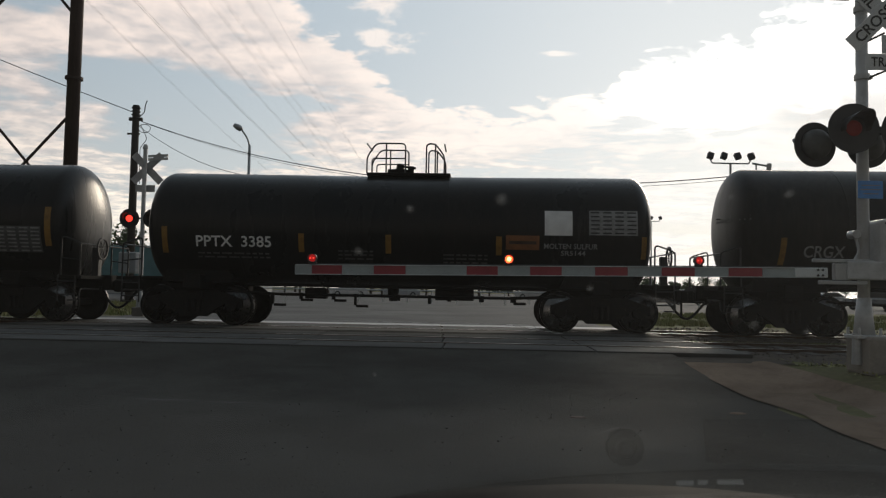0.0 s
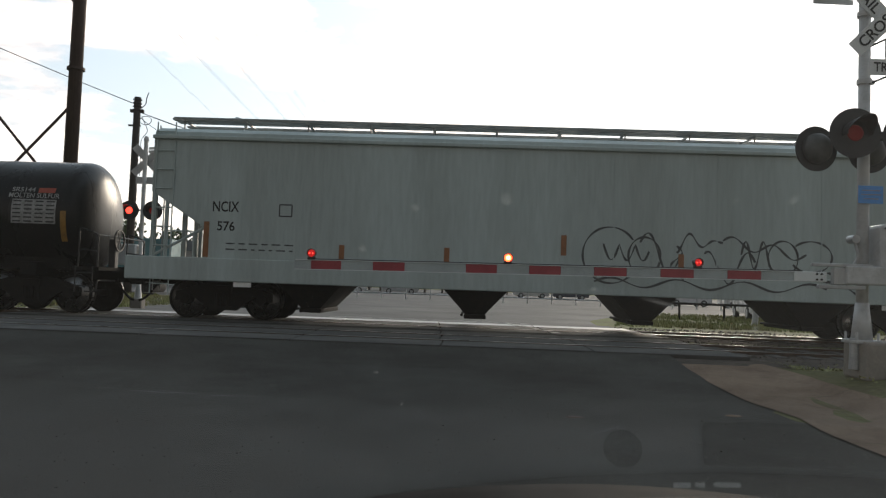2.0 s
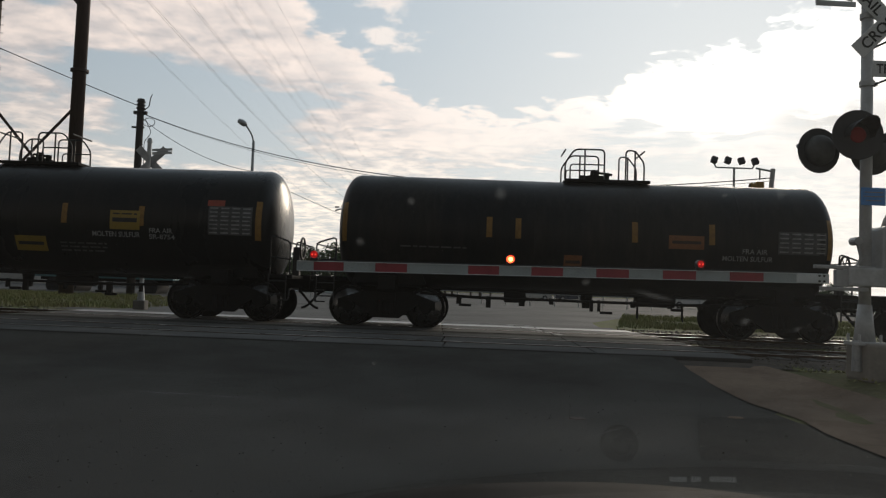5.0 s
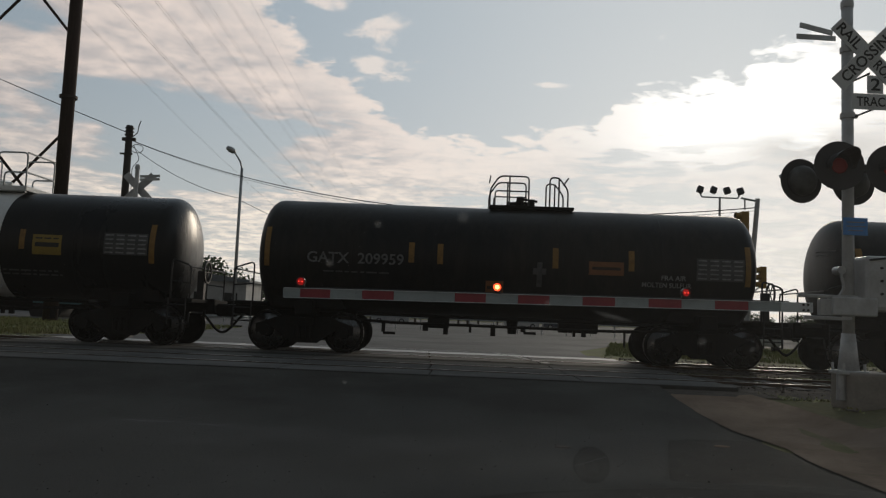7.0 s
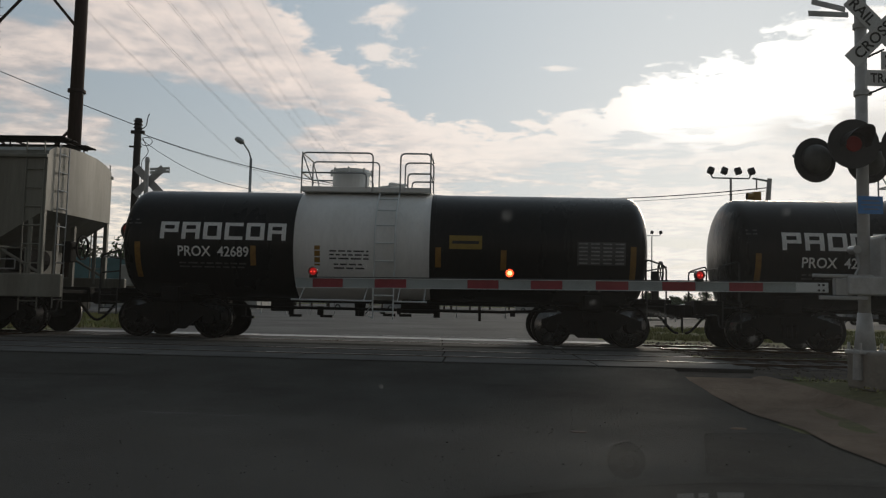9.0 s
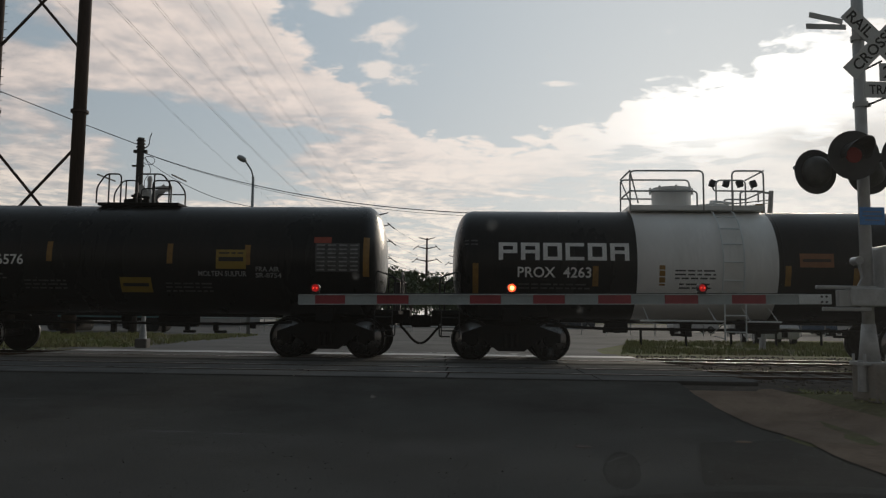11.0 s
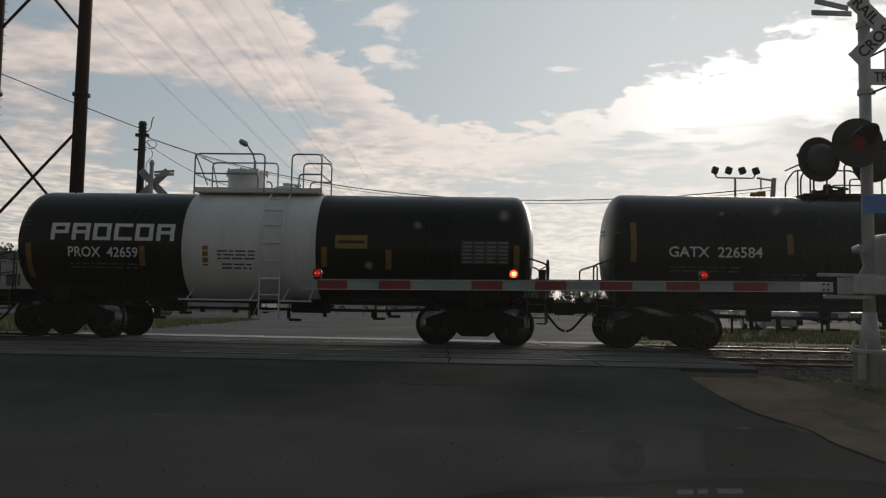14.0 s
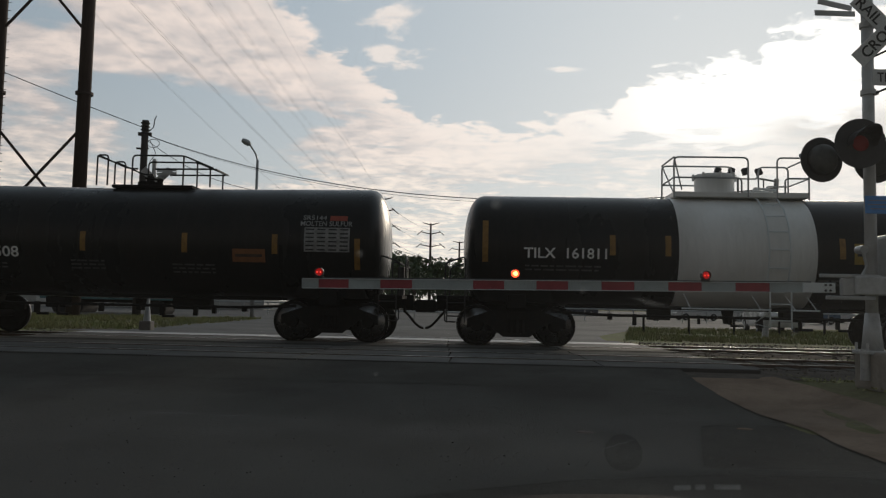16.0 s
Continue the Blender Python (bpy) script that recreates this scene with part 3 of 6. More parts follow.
def add_truck(car, x):
    tr = part("truck", shared("bolster", bolster_mesh, STEEL_DARK), None, car, m=Matrix.Translation((x, 0, 0)))
    for y in (-0.98, 0.98):
        part("side_frame", shared("side_frame", side_frame_mesh, STEEL_DARK), None, tr,
             m=Matrix.Translation((0, y, 0)) @ Matrix.Rotation(0 if y < 0 else math.pi, 4, "Z"))
    for wx in (-0.889, 0.889):
        for y in (-0.79, 0.79):
            part("wheel", shared("wheel", wheel_mesh, WHEEL_STEEL, True), None, tr,
                 m=Matrix.Translation((wx, y, 0.457)) @ Matrix.Rotation(0 if y < 0 else math.pi, 4, "Z"))
            part("wheel_tread", shared("tread", tread_mesh, TREAD, True), None, tr,
                 m=Matrix.Translation((wx, y, 0.457)) @ Matrix.Rotation(0 if y < 0 else math.pi, 4, "Z"))


def coupler_mesh():
    bm = bmesh.new()
    box(bm, (-0.55, 0, 0.86), (1.1, 0.24, 0.22), bevel=0.03)
    box(bm, (-0.08, 0.03, 0.86), (0.3, 0.34, 0.3), bevel=0.05)
    box(bm, (0.02, -0.10, 0.86), (0.14, 0.12, 0.26), bevel=0.03)
    return bm


def hose_mesh():
    pts = []
    for i in range(13):
        t = i / 12
        pts.append((-0.45 + 0.45 * t, -0.32 + 0.02 * math.sin(t * 3), 0.72 - 0.38 * math.sin(t * math.pi / 2) ** 1.3))
    bm = tube(bmesh.new(), pts, 0.03, 7)
    rod(bm, (-0.45, -0.32, 0.70), (-0.45, -0.32, 0.85), 0.035)
    return bm


def lever_mesh():
    return tube(bmesh.new(), bent([(-0.5, -0.15, 0.78), (-0.5, -1.2, 0.78), (-0.5, -1.28, 0.52), (-0.75, -1.28, 0.52)], 0.06), 0.018)


def add_ends(car, half, sill, deck_x):
    """Draft sills, couplers, hoses, end platforms and hand rails at both ends of a car."""
    for sgn in (1, -1):
        part("coupler", shared("coupler%d" % sgn, lambda: mirrored(coupler_mesh(), sgn), STEEL_DARK), None, car, m=Matrix.Translation((sgn * half, 0, 0)))
        part("air_hose", shared("hose%d" % sgn, lambda: mirrored(hose_mesh(), sgn), STEEL_DARK, True), None, car, m=Matrix.Translation((sgn * half, 0, 0)))
        part("uncoupling_lever", shared("lever%d" % sgn, lambda: mirrored(lever_mesh(), sgn), RAILING_BLACK), None, car, m=Matrix.Translation((sgn * half, 0, 0)))


def mirrored(bm, sgn):
    if sgn < 0:
        for v in bm.verts:
            v.co.x = -v.co.x
        bmesh.ops.reverse_faces(bm, faces=bm.faces[:])
    return bm


class Tank:
    """Shape of a tank shell, so that painted pieces can lie on it."""

    def __init__(self, length, radius, axis_z, sag=0.0, head=0.5):
        self.L, self.R, self.z, self.sag, self.head = length, radius, axis_z, sag, head

    def bow(self, x):
        return -self.sag * (1 - min(abs(x) / (self.L / 2), 1.0))

    def radius_at(self, x):
        d = abs(x) - (self.L / 2 - self.head)
        return self.R if d <= 0 else self.R * max(1 - (d / self.head) ** 2.6, 0.0) ** (1 / 2.3)

    def shell(self):
        half, h = self.L / 2, self.head
        prof = [(-half, 0.001)]
        for i in range(1, 13):
            x = -half + h * (1 - math.cos(i / 12 * math.pi / 2)) if i < 12 else -half + h
            prof.append((x, self.radius_at(x)))
        n = 12
        for i in range(1, n):
            prof.append((-half + h + (self.L - 2 * h) * i / n, self.R))
        prof += [(-a, r) for a, r in prof[:13][::-1]]
        return lathe(bmesh.new(), prof, "X", 56, (0, 0, self.z), self.bow)

    def sleeve(self, x0, x1, out):
        prof = [(x0, self.R - 0.01), (x0, self.R + out)]
        for i in range(1, 4):
            prof.append((x0 + (x1 - x0) * i / 4, self.R + out))
        prof += [(x1, self.R + out), (x1, self.R - 0.01)]
        return lathe(bmesh.new(), prof, "X", 56, (0, 0, self.z), self.bow)

    def side(self, x, z, out):
        """The point of the near side at x and height z above the rail."""
        r, dz = self.radius_at(x), z - self.z - self.bow(x)
        return Vector((x, -math.sqrt(max(r * r - dz * dz, 0.01)) - out, z))

    def patch(self, bm, x, z, w, h, out=0.006, rows=5, cols=2):
        g = [[bm.verts.new(self.side(x - w / 2 + w * j / cols, z - h / 2 + h * i / rows, out)) for j in range(cols + 1)] for i in range(rows + 1)]
        for A, B in zip(g, g[1:]):
            for j in range(cols):
                bm.faces.new((A[j], A[j + 1], B[j + 1], B[j]))
        return bm

    def words(self, bm, s, x, z, h, w=None, out=0.017):
        pts, fs = text_points(s, h, w)
        vs = [bm.verts.new(self.side(x + a, z + b, out)) for a, b in pts]
        for f in fs:
            bm.faces.new([vs[i] for i in f])
        return bm


    def mark_halves(self, s, x, z, h, w, out=0.017):
        """Initials and number of a reporting mark, as two meshes parted at the widest gap."""
        pts, fs = text_points(s, h, w)
        spans = sorted((min(pts[i][0] for i in f), max(pts[i][0] for i in f)) for f in fs)
        end, gap, cut = spans[0][1], 0.0, spans[-1][1] + 1
        for a, b in spans:
            if a - end > gap:
                gap, cut = a - end, (a + end) / 2
            end = max(end, b)
        halves = []
        for keep in ([f for f in fs if pts[f[0]][0] < cut], [f for f in fs if pts[f[0]][0] >= cut]):
            if keep:
                bm, vs = bmesh.new(), {}
                for f in keep:
                    for i in f:
                        if i not in vs:
                            vs[i] = bm.verts.new(self.side(x + pts[i][0], z + pts[i][1], out))
                    bm.faces.new([vs[i] for i in f])
                halves.append(bm)
        return halves


def bars(bm, tank, x, z, w, lines, step=0.085, h=0.035, seed=0, out=0.009):
    """Lines of print too small to read."""
    rng = random.Random(seed)
    for k in range(lines):
        a = x - w / 2
        while a < x + w / 2 - 0.05:
            l = rng.choice((0.10, 0.16, 0.24))
            l = min(l, x + w / 2 - a)
            tank.patch(bm, a + l / 2, z - k * step, l, h, out, 1, 1)
            a += l + 0.045
    return bm


def rails_open(bm, cx, z, loops, r=0.02):
    """Tubular guard loops on both edges of a top platform. loops: x0, x1, height, mid rail, slanted outer side."""
    for y in (-0.46, 0.46):
        for x0, x1, h, mid, slant in loops:
            o = slant * 0.22
            pts = [(cx + x0, y, z)] + ([(cx + x0, y, z + h * 0.55), (cx + x0 - o, y, z + h)] if slant < 0 else [(cx + x0, y, z + h)])
            pts += [(cx + x1, y, z + h), (cx + x1, y, z)] if slant <= 0 else [(cx + x1 - o, y, z + h), (cx + x1, y, z + h * 0.6), (cx + x1, y, z)]
            tube(bm, bent(pts, 0.11), r)
            if mid:
                tube(bm, bent([(cx + x0 + 0.12, y, z), (cx + x0 + 0.12, y, z + h * 0.5), (cx + x1, y, z + h * 0.5)], 0.08), r * 0.85)
            xm = cx + (x0 + x1) / 2
            tube(bm, [(xm, y, z), (xm, y, z + h)], r)
    for x0, x1, h, mid, slant in loops:
        xe = x0 if x0 < 0 else x1
        tube(bm, [(cx + xe, -0.46, z + h * 0.98), (cx + xe, 0.46, z + h * 0.98)], r)
    return bm


def rails_long(bm, x, z, h=0.74, r=0.022):
    """Low loop, a hand rail falling to half height, then a long loop with a sloping end."""
    for y in (-0.46, 0.46):
        tube(bm, bent([(x, y, z), (x, y, z + h), (x + 0.27, y, z + h), (x + 0.27, y, z)], 0.09), r)
        tube(bm, bent([(x + 0.06, y, z + h * 0.97), (x + 0.75, y, z + h * 0.57), (x + 1.02, y, z + h * 0.55)], 0.15), r)
        tube(bm, bent([(x + 0.88, y, z), (x + 0.88, y, z + h), (x + 2.15, y, z + h), (x + 2.95, y, z + h * 0.57), (x + 1.45, y, z + h * 0.55)], 0.1), r)
        for px, k in ((2.15, 1.0), (2.82, 0.6)):
            tube(bm, [(x + px, y, z - 0.02), (x + px, y, z + h * k)], r)
    for px, k in ((0.0, 0.97), (2.95, 0.57)):
        tube(bm, [(x + px, -0.46, z + h * k), (x + px, 0.46, z + h * k)], r)
    return bm


def rails_boxed(bm, x0, x1, x2, x3, z, h, r=0.021):
    for y in (-0.62, 0.62):
        tube(bm, bent([(x0, y, z - 0.15), (x0, y, z + h), (x1, y, z + h), (x1, y, z - 0.1)], 0.12), r)
        tube(bm, bent([(x0, y, z + h * 0.42), (x1 - 0.15, y, z + h * 0.42), (x1 - 0.15, y, z)], 0.1), r)
        tube(bm, bent([(x3, y, z - 0.15), (x3, y, z + h), (x2, y, z + h), (x2, y, z - 0.1)], 0.12), r)
        tube(bm, bent([(x3, y, z + h * 0.42), (x2 + 0.18, y, z + h * 0.42), (x2 + 0.18, y, z)], 0.1), r)
        tube(bm, [(x0, y, z + h), (x0 + 0.24, y * 0.6, z + 0.1)], r * 0.8)
    for x in (x0, x3):
        for k in (1.0, 0.42):
            tube(bm, [(x, -0.62, z + h * k), (x, 0.62, z + h * k)], r)
    return bm


def ladder(bm, x, pts, w=0.44, r=0.016, step=0.36):
    """Two stiles along (y, z) points with rungs."""
    for sx in (-w / 2, w / 2):
        tube(bm, [(x + sx, y, z) for y, z in pts], r)
    for (ya, za), (yb, zb) in zip(pts, pts[1:]):
        d = math.hypot(yb - ya, zb - za)
        k = max(1, int(d / step))
        for i in range(k):
            t = (i + 0.5) / k
            p = (ya + (yb - ya) * t, za + (zb - za) * t)
            tube(bm, [(x - w / 2, *p), (x + w / 2, *p)], r)
    return bm


def valve_group(bm, cx, z, h=0.22):
    rod(bm, (cx, 0, z - 0.05), (cx, 0, z + h * 0.45), 0.30, seg=18)
    rod(bm, (cx, 0, z + h * 0.4), (cx, 0, z + h), 0.11, 0.08, seg=12)
    rod(bm, (cx + 0.28, -0.1, z), (cx + 0.28, -0.1, z + h * 0.75), 0.07, seg=10)
    rod(bm, (cx - 0.26, 0.1, z), (cx - 0.26, 0.1, z + h * 0.6), 0.06, seg=10)
    tube(bm, [(cx - 0.05, -0.2, z + h * 0.75), (cx + 0.4, -0.2, z + h * 0.55)], 0.03)
    return bm


TRAIN = []


def tank_car(s0, s1, label, mark, radius=1.33, top=3.62, gap=1.72, sag=0.02, style="open", band=None, paint=None, mark_x=-3.6, mark_z=2.1, mark_h=0.25,
             mark_w=1.95, strips=(), placards=(), words=(), prints=(), brand=None, panel=None, seed=0, mark_mat=None, cx=0.0, diamonds=(), sheet=None, long_rails=False):
    pitch = s1 - s0
    half = pitch / 2
    car = thing("tank_car", label, "tank car", "train cars")
    paint = paint or TANK_BLACK
    t = Tank(pitch - gap, radius, top - radius, sag, 0.52)
    rng = random.Random(seed)
    part("shell", t.shell(), paint, car, smooth=True)
    if band:
        b = part("shell_band", t.sleeve(band[0], band[1], 0.006), TANK_WHITE, car, "white-painted middle of the shell", smooth=True)
    # girth seams
    for i in range(1, 5):
        x = -t.L / 2 + t.L * i / 5
        part("girth_seam", t.sleeve(x - 0.012, x + 0.012, 0.0045), TANK_WHITE if band and band[0] < x < band[1] else paint, car, smooth=True)
    # underframe: draft sills, bolsters, running pipes
    for sg in (-1, 1):
        part("draft_sill", box(bmesh.new(), (sg * (half - 1.7), 0, 0.95), (2.9, 0.42, 0.34), bevel=0.03), STEEL_DARK, car)
        part("body_bolster", box(bmesh.new(), (sg * (half - 2.12), 0, 1.0), (0.42, 2.5, 0.34), bevel=0.03), STEEL_DARK, car)
        bm = prism(bmesh.new(), ((sg * (half - 3.0), 1.0), (sg * (half - 1.3), 1.0), (sg * (half - 1.5), 1.75), (sg * (half - 2.7), 1.75)), -0.9, 0.9)
        part("saddle", bm, STEEL_DARK, car)
        part("end_platform", box(bmesh.new(), (sg * (half - 0.72), 0, 1.05), (0.62, 2.7, 0.08), bevel=0.01), STEEL_DARK, car)
    z0 = t.z - t.R
    for y in (-0.75, -0.3, 0.3, 0.75):
        part("steam_pipe", tube(bmesh.new(), [(-half + 3.3, y, z0 + 0.02), (half - 3.3, y, z0 + 0.02)], 0.045), STEEL_DARK, car)
    for y in (-1.05,):
        part("brake_pipe", tube(bmesh.new(), [(-half + 2.9, y, 0.80), (-half + 4.2, y, 0.74), (half - 4.2, y, 0.74), (half - 2.9, y, 0.80)], 0.035), STEEL_DARK, car)
    for i in range(9):
        x = -half + 3.6 + (pitch - 7.2) * (i + rng.uniform(0.1, 0.9)) / 9
        d = rng.choice((0.14, 0.2, 0.26))
        bm = box(bmesh.new(), (x, -1.0 + rng.uniform(-0.1, 0.3), 0.78 - d / 2), (rng.uniform(0.05, 0.14), 0.08, d))
        if rng.random() < 0.4:
            rod(bm, (x, -0.95, 0.76 - d), (x + 0.28, -0.95, 0.76 - d), 0.03)
        part("hanger", bm, STEEL_DARK, car)
    part("bottom_outlet", rod(bmesh.new(), (cx - 0.15, 0, z0 + 0.1), (cx - 0.15, 0, z0 - 0.33), 0.16, 0.1, seg=14), STEEL_DARK, car)
    part("brake_cylinder", rod(bmesh.new(), (cx + 0.9, -0.5, 0.82), (cx + 1.8, -0.5, 0.82), 0.16, seg=14), STEEL_DARK, car)
    part("air_reservoir", box(bmesh.new(), (cx - 1.9, -0.6, 0.78), (0.5, 0.3, 0.26), bevel=0.03), STEEL_DARK, car)
    add_truck(car, half - 2.12)
    add_truck(car, -(half - 2.12))
    add_ends(car, half, 0.9, 0)
    # end rails and brake wheel
    for sg in (-1, 1):
        bm = bmesh.new()
        xe = sg * (half - 0.5)
        for y in (-1.25, 1.25):
            tube(bm, bent([(xe - sg * 0.45, y, 1.05), (xe - sg * 0.45, y, 2.0), (xe, y * 1.0, 1.85), (xe, y, 1.05)], 0.1), 0.02)
            tube(bm, [(xe, y, 1.45), (xe - sg * 0.45, y, 1.5)], 0.016)
        tube(bm, [(xe, -1.25, 1.83), (xe, 1.25, 1.83)], 0.018)
        part("end_rail", bm, RAILING_BLACK, car)
        bm = bmesh.new()
        ladder(bm, sg * (half - 0.75), [(-1.36, 0.5), (-1.36, 1.1)], 0.4, 0.016, 0.28)
        part("sill_step", bm, RAILING_BLACK, car)
    bm = bmesh.new()
    lathe(bm, ((-0.02, 0.27), (0.02, 0.27), (0.02, 0.235), (-0.02, 0.235), (-0.02, 0.27)), "X", 20, (half - 0.42, -0.35, 1.75))
    for k in range(3):
        a = k * math.pi / 3
        rod(bm, (half - 0.42, -0.35 - 0.25 * math.cos(a), 1.75 - 0.25 * math.sin(a)), (half - 0.42, -0.35 + 0.25 * math.cos(a), 1.75 + 0.25 * math.sin(a)), 0.012, seg=6)
    box(bm, (half - 0.55, -0.35, 1.4), (0.16, 0.2, 0.75), bevel=0.02)
    part("brake_wheel", bm, RAILING_BLACK, car)
    # top platform and guard rails
    zt = t.z + t.R + t.bow(cx)
    if style == "open":
        part("platform", box(bmesh.new(), (cx + 0.2, 0, zt + 0.01), (2.0, 1.0, 0.07), bevel=0.01), STEEL_DARK, car)
        part("valves", valve_group(bmesh.new(), cx - 0.05, zt + 0.03, 0.30), STEEL_DARK, car)
        loops = ((-0.85, -0.25, 0.72, False, -1), (0.15, 1.0, 0.72, True, 1)) if seed % 2 else ((-0.8, 0.12, 0.72, True, -1), (0.62, 1.05, 0.72, False, 1))
        if long_rails:
            part("guard_rail", rails_long(bmesh.new(), cx - 1.2, zt + 0.03), RAILING_BLACK, car)
        for lp in () if long_rails else loops:
            part("guard_rail", rails_open(bmesh.new(), cx, zt + 0.03, (lp,)), RAILING_BLACK, car)
    elif style == "dome":
        part("platform", box(bmesh.new(), (cx + 0.5, 0, zt + 0.01), (2.5, 1.0, 0.07), bevel=0.01), STEEL_DARK, car)
        bm = bmesh.new()
        rod(bm, (cx, 0, zt - 0.05), (cx, 0, zt + 0.56), 0.44, seg=28)
        rod(bm, (cx, 0, zt + 0.56), (cx, 0, zt + 0.62), 0.47, 0.42, seg=28)
        part("manway", bm, paint, car)
        for lp in ((-0.55, 0.35, 0.82, False, 0), (0.85, 1.8, 0.82, True, 1)):
            part("guard_rail", rails_open(bmesh.new(), cx, zt + 0.03, (lp,)), RAILING_BLACK, car)
    else:
        m_rail = ARM_WHITE
        x0 = cx - 1.55
        part("platform", box(bmesh.new(), (cx, 0, zt + 0.04), (3.1, 1.25, 0.12), bevel=0.015), TANK_WHITE, car, "white-painted platform")
        bm = bmesh.new()
        rod(bm, (x0 + 1.1, 0, zt), (x0 + 1.1, 0, zt + 0.50), 0.46, seg=32)
        rod(bm, (x0 + 1.1, 0, zt + 0.50), (x0 + 1.1, 0, zt + 0.58), 0.50, 0.47, seg=32)
        for k in range(8):
            a = k * math.tau / 8
            rod(bm, (x0 + 1.1 + 0.5 * math.cos(a), 0.5 * math.sin(a), zt + 0.44), (x0 + 1.1 + 0.5 * math.cos(a), 0.5 * math.sin(a), zt + 0.6), 0.03, seg=6)
        part("manway", bm, TANK_WHITE, car, "white-painted manway")
        part("valves", valve_group(bmesh.new(), x0 + 2.1, zt + 0.1, 0.2), TANK_WHITE, car)
        part("guard_rail", rails_boxed(bmesh.new(), x0, x0 + 1.7, x0 + 2.36, x0 + 3.08, zt + 0.08, 0.83), GALV, car, "pale tubular guard rail")
        # side ladder and low hand rails
        bm = bmesh.new()
        lx = x0 + 2.12
        pts = []
        for k in range(8):
            a = radians(78 - k * 17)
            pts.append((-(t.R + 0.09) * math.cos(a), t.z + (t.R + 0.09) * math.sin(a)))
        pts += [(-t.R - 0.10, 1.6), (-t.R - 0.10, 0.52)]
        ladder(bm, lx, pts, 0.46, 0.017, 0.36)
        tube(bm, [(lx - 0.23, -t.R - 0.1, 0.9), (lx - 0.45, -t.R + 0.3, 0.62), (lx - 0.23, -t.R - 0.1, 0.55)], 0.016)
        part("side_ladder", bm, ARM_WHITE, car, "white ladder")
        bm = bmesh.new()
        for a, b in ((band[0] + 0.02, lx - 0.25), (lx + 0.25, band[1] - 0.02)):
            tube(bm, [(a, -t.R - 0.12, 0.93), (b, -t.R - 0.12, 0.93)], 0.02)
            for k in range(2):
                x = a + (b - a) * (0.1 + 0.8 * k)
                tube(bm, [(x, -t.R - 0.12, 0.93), (x, -t.R * 0.62, t.z - t.R * 0.72)], 0.014)
        part("side_rail", bm, ARM_WHITE, car, "white hand rail")
    # paint and placards
    if mark:
        mm = mark_mat or DECAL_WHITE
        for bm in t.mark_halves(mark, mark_x, mark_z, mark_h, mark_w):
            part("reporting_mark", bm, mm, car, "stencilled reporting mark and number")
    if brand:
        bx, bz, bw, bh = brand
        k = bw / 6
        th = bh * 0.2
        for i in range(6):
            bm = bmesh.new()
            x = bx - bw / 2 + k * (i + 0.5)
            w = k * 0.84
            t.patch(bm, x, bz + bh / 2 - th / 2, w, th, 0.01, 1)
            t.patch(bm, x, bz - bh / 2 + th / 2, w, th, 0.01, 1) if i not in (0, 1, 5) else t.patch(bm, x, bz - th * 0.1, w, th, 0.01, 1)
            t.patch(bm, x - w / 2 + th * 0.62, bz, th * 1.25, bh, 0.0115, 3)
            if i != 3:
                q = i in (0,)
                t.patch(bm, x + w / 2 - th * 0.62, bz + (bh * 0.22 if q else 0), th * 1.25, bh * (0.56 if q else 1), 0.0115, 3)
            part("brand_block", bm, DECAL_WHITE, car)
    for x, z, h in strips:
        part("reflector_strip", t.patch(bmesh.new(), x, z, 0.13, h, 0.006, 6), DECAL_YELLOW, car)
    for x, z, w, h, m in placards:
        p = part("placard", t.patch(bmesh.new(), x, z, w, h, 0.007, 5, 3), m, car)
        if m in (PLACARD_YELLOW, DECAL_ORANGE):
            bm = bmesh.new()
            t.patch(bm, x, z, w * 0.82, h * 0.22, 0.0095, 1)
            if h > 0.35:
                bars(bm, t, x, z + h * 0.32, w * 0.8, 1, 0.08, 0.03, seed, 0.0095)
            part("placard_print", bm, INK if m is PLACARD_YELLOW else RUST_STAIN, p)
    if sheet:
        part("notice_sheet", t.patch(bmesh.new(), *sheet, 0.007, 5, 3), DECAL_WHITE, car, "blank white notice sheet")
    for s, x, z, h, w in words:
        part("stencil", t.words(bmesh.new(), s, x, z, h, w), DECAL_GREY, car)
    bm = bmesh.new()
    for i, (x, z, w, lines) in enumerate(prints):
        bars(bm, t, x, z, w, lines, seed=seed * 7 + i)
    if prints:
        part("small_print", bm, DECAL_DIM, car)["kind"] = "stuff"
    if panel:
        x, z, w, h, light = panel
        p = part("data_panel", t.patch(bmesh.new(), x, z, w, h, 0.007, 5, 3), DECAL_GREY if light else DECAL_DIM, car)
        bm = bmesh.new()
        n = int(h / 0.085)
        for r in range(n):
            for c in range(4):
                t.patch(bm, x - w / 2 + w * (c + 0.5) / 4, z - h / 2 + h * (r + 0.5) / n, w / 4 * 0.72, 0.032, 0.0095, 1, 1)
        part("panel_print", bm, INK if light else DECAL_GREY, p)["kind"] = "stuff"
    for x, z in diamonds:
        bm = bmesh.new()
        vs = [bm.verts.new(t.side(x + a, z + b, 0.01)) for a, b in ((0, -0.16), (0.15, 0), (0, 0.16), (-0.15, 0))]
        bm.faces.new(vs)
        part("hazard_diamond", bm, DECAL_GREY, car)
    TRAIN.append((car, (s0 + s1) / 2))
    return car


